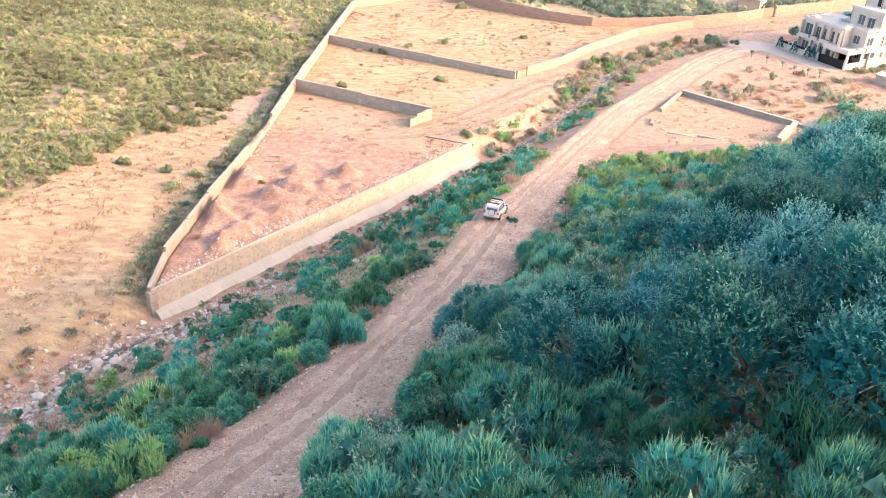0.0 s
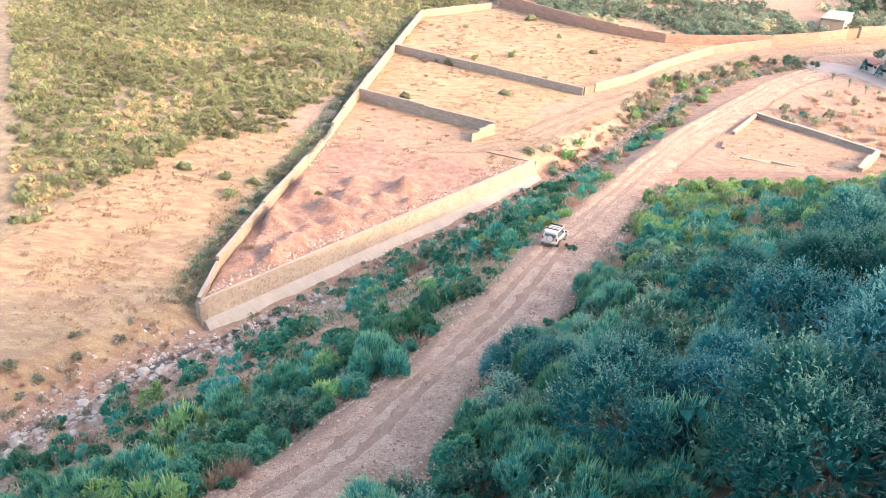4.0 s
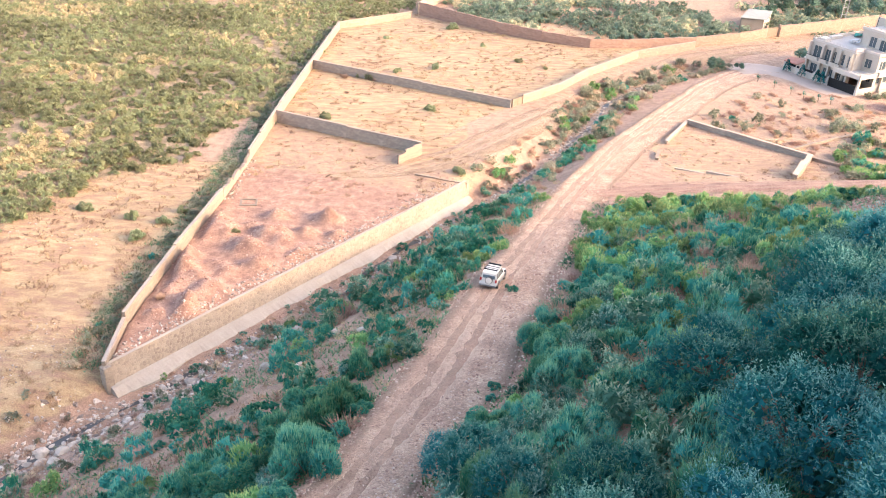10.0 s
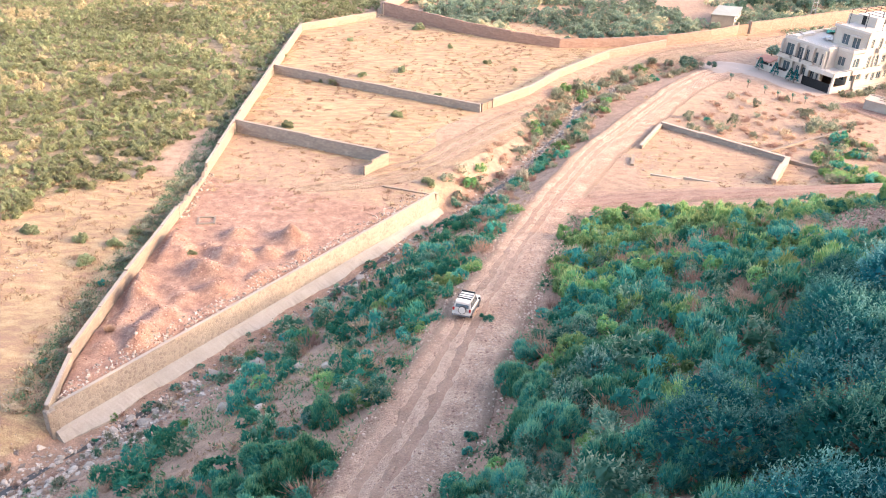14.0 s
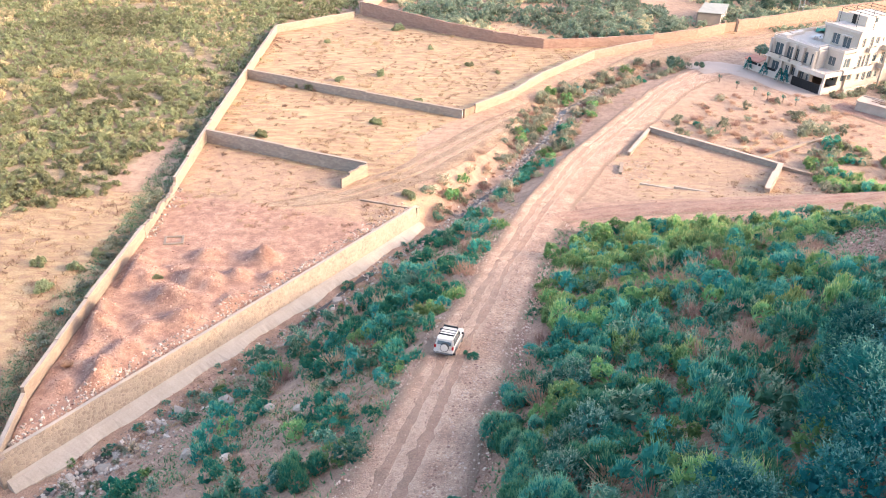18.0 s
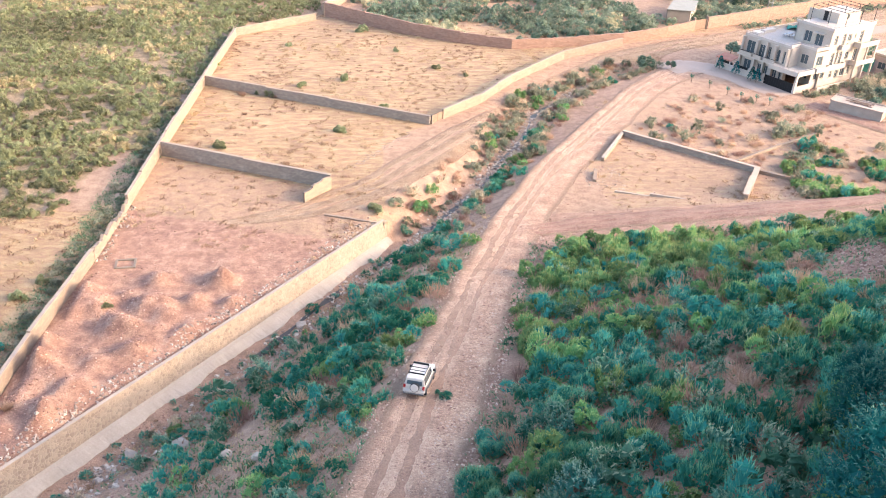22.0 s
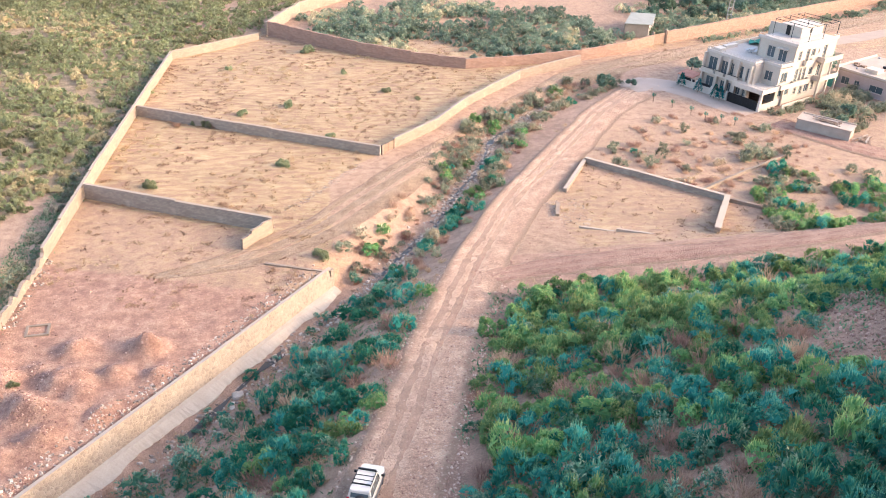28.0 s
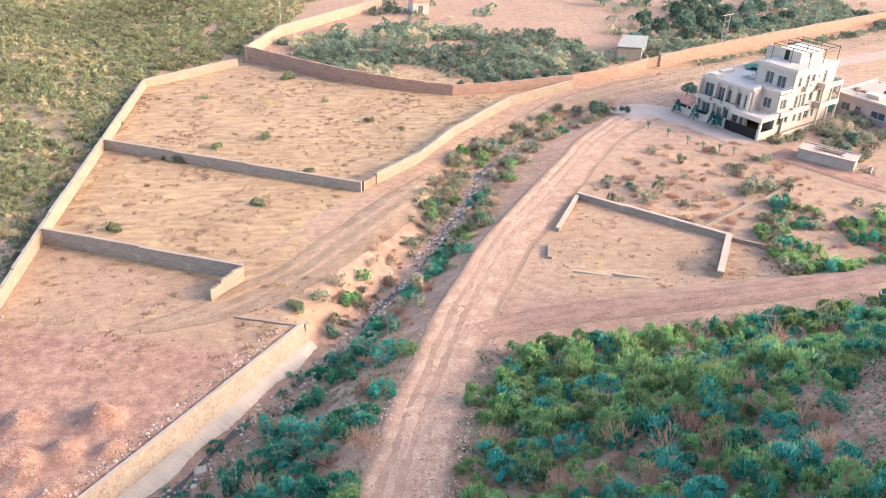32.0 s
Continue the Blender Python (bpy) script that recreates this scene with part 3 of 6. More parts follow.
def coursed(name, a, c2, joint, w=0.4, h=0.2):
    m, n, l, b = node_mat(name)
    vec = n.new("ShaderNodeTexCoord").outputs["UV"]
    t = n.new("ShaderNodeTexBrick")
    l.new(vec, t.inputs["Vector"])
    t.inputs["Scale"].default_value = 1.0
    t.inputs["Brick Width"].default_value, t.inputs["Row Height"].default_value, t.inputs["Mortar Size"].default_value = w, h, 0.012
    for k, col in (("Color1", a), ("Color2", c2), ("Mortar", joint)):
        t.inputs[k].default_value = (*col, 1)
    c = mixc(n, l, 0.5, t.outputs["Color"], ramp(n, l, noise_tex(n, l, 0.5), [(0.3, (0.36, 0.35, 0.34)), (0.7, (0.64, 0.63, 0.6))]), "OVERLAY")
    c = mixc(n, l, 0.35, c, ramp(n, l, noise_tex(n, l, 9.0), [(0.3, (0.35, 0.35, 0.35)), (0.7, (0.65, 0.65, 0.65))]), "OVERLAY")
    l.new(c, b.inputs["Base Color"])
    b.inputs["Roughness"].default_value = 0.92
    bump(n, l, b, t.outputs["Fac"], -0.4, 0.02)
    return m


BLOCK = coursed("cement_block", (0.25, 0.187, 0.138), (0.30, 0.232, 0.175), (0.215, 0.17, 0.13))
GREYBLOCK = coursed("grey_cement_block", (0.25, 0.205, 0.165), (0.33, 0.275, 0.22), (0.20, 0.17, 0.14))
BRICK = coursed("weathered_brick", (0.25, 0.145, 0.105), (0.33, 0.205, 0.15), (0.28, 0.205, 0.155), 0.5, 0.24)
STONE = masonry("river_stone_masonry", (0.21, 0.165, 0.125), (0.35, 0.28, 0.21), (0.30, 0.24, 0.185), 3.1)
CONCRETE = worn("cast_concrete", (0.33, 0.27, 0.21), (0.43, 0.36, 0.285), 0.5, 7.0)
PAVING = worn("pale_concrete_paving", (0.35, 0.26, 0.20), (0.42, 0.32, 0.25), 0.3, 5.0)
RENDERED = worn("pale_render", (0.33, 0.26, 0.195), (0.41, 0.33, 0.25), 0.5, 8.0)
STONEFACE = masonry("pale_mortared_stone", (0.24, 0.185, 0.14), (0.40, 0.315, 0.235), (0.36, 0.285, 0.215), 3.4)
PALE_COPING = worn("pale_coping", (0.36, 0.28, 0.21), (0.44, 0.355, 0.27), 0.8, 9.0)
COPING = worn("coping", (0.29, 0.228, 0.172), (0.365, 0.293, 0.226), 0.8, 9.0)
ROCK = worn("pale_rock", (0.31, 0.252, 0.195), (0.45, 0.375, 0.295), 1.6, 9.0, vary=0.5)
def rubble(name, stops):
    """Loose stones, each of its own tone."""
    m, n, l, b = node_mat(name)
    att = n.new("ShaderNodeAttribute")
    att.attribute_name = "tone"
    c = ramp(n, l, att.outputs["Fac"], stops)
    c = mixc(n, l, 0.4, c, ramp(n, l, noise_tex(n, l, 12.0), [(0.38, (0.3, 0.3, 0.3)), (0.62, (0.7, 0.7, 0.7))]), "OVERLAY")
    l.new(c, b.inputs["Base Color"])
    b.inputs["Roughness"].default_value = 0.9
    return m


REDROCK = rubble("red_rubble", [(0.0, (0.22, 0.115, 0.085)), (0.6, (0.35, 0.20, 0.145)), (1.0, (0.50, 0.34, 0.25))])
GRAVEL = rubble("track_gravel", [(0.0, (0.27, 0.15, 0.11)), (0.35, (0.42, 0.255, 0.18)), (1.0, (0.66, 0.50, 0.38))])
OLIVE_LEAF = foliage("olive_bush_leaf", (0.17, 0.205, 0.145), (0.29, 0.31, 0.21), (0.48, 0.465, 0.32), each=False, glow=0.5, odd=(0.42, 0.33, 0.235))
OLIVE_EACH = foliage("lone_bush_leaf", (0.16, 0.20, 0.115), (0.28, 0.31, 0.175), (0.46, 0.46, 0.27), glow=0.5)
# Grey-green of the far trees, made paler with haze mixed into it.
FAR_TREE_LEAF = foliage("far_tree_leaf", (0.085, 0.16, 0.125), (0.17, 0.255, 0.19), (0.35, 0.39, 0.28), glow=0.45)
# Yellow-green kind whose bright ends also paint low sun on bush tops.
YELLOW_LEAF = foliage("yellow_green_leaf", (0.07, 0.22, 0.10), (0.20, 0.37, 0.14), (0.62, 0.61, 0.24), each=False, glow=0.5)
PALEROCK = rubble("pale_rubble", [(0.0, (0.17, 0.13, 0.105)), (0.5, (0.35, 0.275, 0.215)), (1.0, (0.54, 0.455, 0.365))])
STRAW = foliage("dry_grass", (0.335, 0.23, 0.133), (0.40, 0.288, 0.166), (0.49, 0.38, 0.228), each=False, glow=0.5)
STRAW_PINK = foliage("dry_feathery_plant", (0.30, 0.195, 0.13), (0.44, 0.30, 0.20), (0.56, 0.41, 0.28), each=False, glow=0.45)
WEED = foliage("low_weed", (0.04, 0.15, 0.09), (0.11, 0.24, 0.13), (0.30, 0.34, 0.18), each=False, glow=0.45)
STRAW_EACH = foliage("dry_shrub", (0.38, 0.265, 0.165), (0.52, 0.38, 0.24), (0.66, 0.53, 0.35), glow=0.45)
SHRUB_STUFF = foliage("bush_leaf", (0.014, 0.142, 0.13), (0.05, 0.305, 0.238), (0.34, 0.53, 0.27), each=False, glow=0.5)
# Orchard leaves are lightened so that their colour carries the distance haze.
ORCHARD_LEAF = foliage("orchard_leaf", (0.12, 0.20, 0.15), (0.25, 0.31, 0.21), (0.50, 0.48, 0.32), each=False, glow=0.5, odd=(0.42, 0.37, 0.24))
GREY_LEAF = foliage("grey_green_leaf", (0.02, 0.13, 0.115), (0.07, 0.23, 0.19), (0.42, 0.52, 0.38), glow=0.45)
GREY_STUFF = foliage("grey_scrub_leaf", (0.04, 0.16, 0.12), (0.13, 0.28, 0.20), (0.50, 0.54, 0.35), each=False, glow=0.45)
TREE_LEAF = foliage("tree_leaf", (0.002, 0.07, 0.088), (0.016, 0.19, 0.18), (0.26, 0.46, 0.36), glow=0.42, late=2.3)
TWIG = worn("twig", (0.10, 0.075, 0.055), (0.20, 0.15, 0.11), 3.0, 20.0)
WATER, wn, wl, wb = node_mat("shallow_water")
wb.inputs["Base Color"].default_value, wb.inputs["Roughness"].default_value = (0.05, 0.045, 0.035, 1), 0.35
bump(wn, wl, wb, noise_tex(wn, wl, 3.0), 0.15, 0.02)
GLASS = plain("dark_glass", (0.07, 0.095, 0.105), 0.08, 0.0)
BLACK = plain("black_metal", (0.02, 0.022, 0.025), 0.45, 0.6)
STEEL = worn("galvanised_steel", (0.30, 0.30, 0.30), (0.45, 0.45, 0.45), 2.0, 12.0, 0.45, 0.1, metallic=0.8)
CREAM = worn("cream_wall_paint", (0.43, 0.37, 0.30), (0.51, 0.445, 0.365), 0.5, 8.0, 0.7, 0.15)
ROOFING = worn("pale_roof_screed", (0.42, 0.36, 0.30), (0.50, 0.435, 0.37), 0.4, 6.0, 0.85)
STORE_RENDER = worn("weathered_store_render", (0.28, 0.235, 0.19), (0.42, 0.36, 0.295), 0.7, 8.0)
TAN_ROOF = worn("dusty_roof", (0.34, 0.265, 0.205), (0.45, 0.365, 0.29), 0.4, 6.0, 0.9)
GREEN_SHEET = worn("green_shade_cloth", (0.02, 0.16, 0.12), (0.05, 0.28, 0.20), 1.0, 10.0, 0.7)
MAUVE = worn("dusty_mauve_render", (0.40, 0.31, 0.28), (0.52, 0.42, 0.38), 0.6, 8.0)
TIN = worn("tin_roof", (0.20, 0.20, 0.17), (0.28, 0.28, 0.24), 0.6, 8.0, 0.7, 0.1)
TILE_RED = worn("red_roof_tiles", (0.36, 0.14, 0.09), (0.52, 0.24, 0.16), 1.0, 10.0)
ASPHALT = worn("grey_road", (0.29, 0.215, 0.162), (0.36, 0.275, 0.21), 0.3, 6.0)
CAR_WHITE = plain("car_white", (0.62, 0.57, 0.49), 0.25, 0.0, **{"Coat Weight": 0.6})
RUBBER = plain("rubber", (0.02, 0.02, 0.02), 0.85)
CLADDING = plain("grey_plastic", (0.12, 0.12, 0.12), 0.6)
TAIL_RED = plain("tail_lamp_red", (0.45, 0.02, 0.02), 0.2)
CHROME = plain("chrome", (0.7, 0.7, 0.7), 0.15, 1.0)
CLEAR = plain("lamp_glass", (0.75, 0.75, 0.72), 0.1)
WOOD = worn("weathered_wood", (0.16, 0.10, 0.07), (0.28, 0.19, 0.13), 2.0, 14.0)

# ---- roads and water ----
track("upper_track", [(-16, 116.5, 0.5), (-11, 118, 1.6), (-5, 120.5, 2.6), (3, 126.5, 3.4), (10, 136, 3.6), (17, 145, 3.8), (26, 155, 3.8), (37, 169, 3.8), (51, 184, 3.8), (66, 193.5, 3.6), (84, 202, 3.4), (110, 214, 3.4), (150, 234, 3.4), (260, 290, 3.4)],
      DUST, "pale dusty dirt track beside the plot walls", seed=5)
track("side_track", [(20, 111.6, 1.8), (27, 113.6, 2.8), (36, 113.6, 2.8), (46, 112.5, 2.8), (57, 112.5, 2.8), (75, 116, 2.8), (105, 124, 2.8)], REDTRACK, "reddish dirt side track along the foot of the hill", seed=9, lift=0.10)
track("driveway", [(58, 178.5, 4.4), (64, 180.5, 4.2), (70, 176.5, 3.8), (74.5, 168.5, 3.8), (77, 162.5, 3.2)], PAVING, "pale concrete driveway in front of the house", seed=12, ruts=(), lift=0.07)
track("red_road", [(78.5, 160.5, 3.2), (82.5, 154.5, 3.0), (88, 147.5, 3.0), (97, 140, 3.0), (120, 124, 3.2), (170, 95, 3.2)], REDTRACK, "red dirt road below the house", seed=15, lift=0.16)
track("far_road", [(86, 196, 2.2), (110, 205, 2.4), (150, 222, 2.6), (190, 240, 2.8), (300, 285, 3.0)], ASPHALT, "grey surfaced road behind the house", seed=18, ruts=())
sy = np.arange(40, 176, 1.0)
stream_pts = [(float(np.interp(y, STREAM_Y, STREAM_X)) + 0.5 + 0.5 * math.sin(y * 0.35), float(y), 0.30 + 0.16 * math.sin(y * 0.61) + 0.1 * math.sin(y * 1.7)) for y in sy]
brook = track("water", stream_pts, WATER, "shallow stream trickling between boulders", ruts=(), seed=21, lift=0.03, across=5, level=True)
tagged(brook, category="water")


# ---- walls ----
def wall_uv(me):
    """Lengthwise coordinates for coursed walls."""
    uv = me.uv_layers.new(name="UVMap")
    for p in me.polygons:
        for li in p.loop_indices:
            v = me.vertices[me.loops[li].vertex_index].co
            uv.data[li].uv = (v.x + v.y * 0.37, v.z)


def wall_run(name, pts, heights, thick, mat, label, coping=None, low=1.2, ragged=0.0, seed=3):
    """A free-standing wall along plan points, one panel a bay, stepped to the land."""
    rng = np.random.RandomState(seed)
    thing = base(name, Matrix.Identity(4), label, "wall", kind="structure")
    for k, ((x0, y0), (x1, y1)) in enumerate(zip(pts[:-1], pts[1:])):
        d = Vector((x1 - x0, y1 - y0, 0))
        bays = max(1, round(d.length / 6.0))
        for j in range(bays):
            a, b = j / bays, (j + 1) / bays
            p, q = Vector((x0, y0, 0)) + d * a, Vector((x0, y0, 0)) + d * b
            z = max(g1(p.x, p.y), g1(q.x, q.y), float(ground(p.x + 1.2, p.y, False)))
            h0 = heights[k] + (heights[k + 1] - heights[k]) * (a + b) / 2 + rng.uniform(-0.06, 0.06)
            L = (q - p).length
            bm = bmesh.new()
            n = 10 if ragged else 3
            s = np.linspace(-L / 2 - 0.02, L / 2 + 0.02, n)
            top = h0 + (rng.uniform(-ragged, ragged, n) if ragged else rng.uniform(-0.03, 0.03, n))
            rows = []
            for si, ti in zip(s, top):
                rows.append([bm.verts.new((si, -thick / 2, -low)), bm.verts.new((si, -thick / 2, ti)), bm.verts.new((si, thick / 2, ti)), bm.verts.new((si, thick / 2, -low))])
            for r0, r1 in zip(rows[:-1], rows[1:]):
                for i in range(4):
                    bm.faces.new((r0[i], r1[i], r1[(i + 1) % 4], r0[(i + 1) % 4]))
            bm.faces.new(rows[0])
            bm.faces.new(rows[-1][::-1])
            bmesh.ops.recalc_face_normals(bm, faces=bm.faces)
            panel = part("panel", bm, mat, thing)
            panel.matrix_world = Matrix.Translation(((p.x + q.x) / 2, (p.y + q.y) / 2, z)) @ Matrix.Rotation(math.atan2(d.y, d.x), 4, "Z")
            wall_uv(panel.data)
            if coping:
                cop = part("coping", boxes((-L / 2, L / 2, -thick / 2 - 0.04, thick / 2 + 0.04, h0 + 0.02, h0 + 0.10)), coping, thing)
                cop.matrix_world = panel.matrix_world
    return thing


wall_run("wall_west", LEFT_WALL[:4], [1.0, 1.1, 1.45, 1.5], 0.32, BLOCK, "long pale cement-block boundary wall with stepped top", COPING, 2.2)
wall_run("wall_west_broken", [LEFT_WALL[3], (-27.4, 121.0)], [1.1, 0.7], 0.4, BLOCK, "collapsed stretch of the block boundary wall", None, 1.0, 0.35, 4)
wall_run("wall_west_upper", [(-27.4, 121.0), LEFT_WALL[4], LEFT_WALL[5], LEFT_WALL[6]], [1.5, 1.9, 1.7, 1.6], 0.32, BLOCK, "pale cement-block boundary wall beside the scrub", COPING, 1.2)
wall_run("wall_north_west", [LEFT_WALL[6], (-17.1, 199.6), (-8.5, 207.5)], [1.6, 1.5, 1.4], 0.32, BLOCK, "pale block wall closing the upper plot", COPING)
wall_run("wall_plot_cross", [(-26.3, 136.4), (-3.0, 126.3)], [2.0, 1.8], 0.32, GREYBLOCK, "grey block wall across the plot, in shade", COPING)
wall_run("wall_plot_return", [(-3.0, 126.3), (-5.2, 123.6), (-6.2, 122.2)], [1.8, 1.7, 1.0], 0.32, BLOCK, "short sunlit return of the plot wall with a broken end", None, 1.0, 0.12)
wall_run("wall_plot_upper", [(-24.9, 165.3), (11.6, 148.6)], [1.6, 1.35], 0.32, GREYBLOCK, "grey block wall dividing the grassy plots", COPING)
wall_run("wall_track", [(13.8, 151.2), (20.7, 158.3), (27.4, 168.4), (40, 183), (54.2, 192.2)], [1.5, 1.5, 1.5, 1.6, 1.6], 0.32, BLOCK, "pale rendered boundary wall curving along the track", COPING)
wall_run("wall_brick", [(-6.6, 210.4), (10.7, 197.6), (20.8, 192.4), (30.8, 189.0)], [3.0, 2.6, 2.3, 2.0], 0.4, BRICK, "tall weathered brick wall above the grass plot", None, 1.0, 0.06)
wall_run("wall_brick_east", [(30.8, 189.0), (39.5, 190.6), (54.8, 194.0), (66, 199.5), (73.6, 204.6)], [1.9, 1.9, 2.2, 2.3, 2.4], 0.4, BRICK, "sunlit weathered brick wall along the orchard", None, 1.0, 0.08)
wall_run("wall_brick_far", [(77.5, 206.5), (96, 216), (120, 228), (142, 240), (230, 285)], [2.6, 2.8, 3.0, 2.6, 2.2], 0.4, BRICK, "long orange brick wall beside the far road", None, 1.0, 0.08)
wall_run("wall_orchard", [(-7, 211), (-0.5, 229), (12.8, 245), (24, 258)], [2.6, 2.4, 2.2, 2.0], 0.4, BLOCK, "pale wall behind the orchard", COPING)
wall_run("wall_foundation", [(35.6, 135.2), (41.2, 144.8)], [0.45, 0.45], 0.45, BLOCK, "low unfinished foundation wall of the open plot", PALE_COPING, 0.8)
wall_run("wall_foundation_back", [(41.2, 144.8), (57.0, 131.2)], [0.75, 0.85], 0.45, GREYBLOCK, "low stone foundation wall with pale coping", PALE_COPING, 0.8)
wall_run("wall_foundation_side", [(57.0, 131.2), (50.4, 120.2)], [0.75, 0.6], 0.7, BLOCK, "broad low foundation wall at the plot corner", PALE_COPING, 1.2)
wall_run("wall_foundation_tail", [(57.0, 131.2), (65.5, 125.5)], [0.5, 0.25], 0.4, BLOCK, "thin foundation wall trailing into shrubs", None, 0.6)
wall_run("wall_foundation_spur", [(54.5, 134.2), (65.1, 141.0), (73.5, 146.0)], [0.4, 0.4, 0.3], 0.35, BLOCK, "low foundation line across rough ground", None, 0.6)
wall_run("wall_foundation_front", [(33.6, 131.4), (32.6, 128.0)], [0.4, 0.3], 0.5, BLOCK, "short stub of pale foundation", None, 0.6)
wall_run("wall_foundation_kerb", [(34.5, 124.6), (43.0, 121.4)], [0.0, -0.02], 0.3, CONCRETE, "pale kerb line at ground level", None, 0.4, 0.015)
wall_run("wall_plot_kerb", [(-3.5, 118.8), (3.2, 116.6)], [0.14, 0.14], 0.3, BLOCK, "low concrete edge beside the plot", None, 0.4, 0.03)


def retaining_wall():
    thing = base("wall_retaining", Matrix.Identity(4), "battered retaining wall of pale mortared stone with a concrete apron", "wall", kind="structure")
    a, b = Vector((*TIP, 0)), Vector((*RET_END, 0))
    d = (b - a).normalized()
    nrm = Vector((d.y, -d.x, 0))
    L = (b - a).length
    rng = np.random.RandomState(8)
    def sweep(name, profile, mat, wob, label, count=71, rows_between=1):
        """A long solid with that outline (offset, height, ragged)."""
        full = []
        for (o0, z0, e0), (o1, z1, e1) in zip(profile, profile[1:] + profile[:1]):
            for j in range(rows_between):
                f = j / rows_between
                full.append((o0 + (o1 - o0) * f, z0 + (z1 - z0) * f, e0 if j == 0 else 0))
        k = np.arange(count)
        s = L * k / (count - 1)
        w = wob * (waves(s, 3.0 + 0 * s, 1.6, 14) * 1.6 + rng.uniform(-0.25, 0.25, count))
        V = []
        for i in range(count):
            for o, z, e in full:
                oo = o + (w[i] if e else 0)
                p = a + d * float(s[i]) + nrm * float(oo)
                V.append((p.x, p.y, z + (w[i] * 0.2 if e else 0) + (float(waves(s[i], 7.0, 3.0, 15)) * 0.05)))
        m = len(full)
        faces = [(i * m + j, (i + 1) * m + j, (i + 1) * m + (j + 1) % m, i * m + (j + 1) % m) for i in range(count - 1) for j in range(m)]
        faces += [tuple(range(m))[::-1], tuple((count - 1) * m + j for j in range(m))]
        me = bpy.data.meshes.new(name)
        me.from_pydata(V, [], faces)
        me.materials.append(mat)
        bm = bmesh.new()
        bm.from_mesh(me)
        bmesh.ops.recalc_face_normals(bm, faces=bm.faces)
        bm.to_mesh(me)
        bm.free()
        ob = new(name, me)
        ob.parent = thing
        tagged(ob, label)

    sweep("stone_face", [(-0.28, 0.18, 0), (0.02, 0.18, 0), (0.46, -1.95, 0), (0.46, -3.2, 0), (-0.28, -3.2, 0)], STONEFACE, 0.0, "pale mortared river stones", 141, 4)
    sweep("cap", [(-0.30, 0.185, 0), (-0.30, 0.25, 0), (0.05, 0.25, 0), (0.05, 0.185, 0)], RENDERED, 0.0, "thin rendered cap")
    sweep("apron", [(0.40, -1.9, 0), (0.85, -2.0, 0), (1.75, -2.62, 1), (1.8, -3.3, 1), (0.40, -3.3, 0)], CONCRETE, 0.3, "sloping concrete apron with a ragged edge", 141)
    wing = part("end_wing", boxes((-0.3, 0.3, -0.46, 0.28, -3.2, 0.1)), STONEFACE, thing, "squared end of the wall")
    wing.matrix_world = Matrix.Translation(b) @ Matrix.Rotation(math.atan2(d.y, d.x), 4, "Z") @ Matrix.Rotation(math.pi, 4, "Z")
    nose = part("nose", boxes((-0.35, 0.5, -0.55, 0.3, -3.0, 0.22), bevel=0.05), STONE, thing, "pointed stone end where the walls meet")
    nose.matrix_world = Matrix.Translation(a) @ Matrix.Rotation(math.atan2(d.y, d.x), 4, "Z")


retaining_wall()
pit = base("inspection_pit", pose(-24.6, 107.6, g1(-24.6, 107.6), 0, 0, 8), "square concrete pit with an open dark top, in red earth", "pit")
part("rim", boxes((-1.1, 1.1, 0.7, 0.95, -0.3, 0.14), (-1.1, 1.1, -0.95, -0.7, -0.3, 0.14), (-1.1, -0.85, -0.7, 0.7, -0.3, 0.14), (0.85, 1.1, -0.7, 0.7, -0.3, 0.14)), BLOCK, pit)
# Dark wood tone just under the rim paints the shadow inside the pit.
part("shaft_floor", boxes((-0.85, 0.85, -0.7, 0.7, -0.3, -0.12)), WOOD, pit, "dark plate below the rim, coloured for the shadow inside the pit")

# ---- the car on the track ----
def car_body(bm, sections):
    """Skin through cross sections along x: (x, half width low, half width mid, half width top, z low, z mid, z top)."""
    rows = []
    for x, w0, w1, w2, z0, z1, z2 in sections:
        rows.append([bm.verts.new((x, s * w, z)) for s, w, z in ((-1, w0, z0), (-1, w1, z1), (-1, w2, z2), (1, w2, z2), (1, w1, z1), (1, w0, z0))])
    for r0, r1 in zip(rows[:-1], rows[1:]):
        for i in range(6):
            bm.faces.new((r0[i], r1[i], r1[(i + 1) % 6], r0[(i + 1) % 6]))
    bm.faces.new(rows[0])
    bm.faces.new(rows[-1][::-1])
    bmesh.ops.recalc_face_normals(bm, faces=bm.faces)
    bmesh.ops.bevel(bm, geom=bm.edges[:], offset=0.035, segments=2, affect="EDGES")
    return bm


def quad(bm, pts, depth):
    """A thin plate through four corners, thickened along its normal."""
    p = [Vector(v) for v in pts]
    n = (p[1] - p[0]).cross(p[3] - p[0]).normalized() * depth
    lo, hi = [bm.verts.new(v - n * 0.5) for v in p], [bm.verts.new(v + n) for v in p]
    bm.faces.new(hi)
    bm.faces.new(lo[::-1])
    for i in range(4):
        bm.faces.new((lo[i], lo[(i + 1) % 4], hi[(i + 1) % 4], hi[i]))
    bmesh.ops.recalc_face_normals(bm, faces=bm.faces)
    return bm


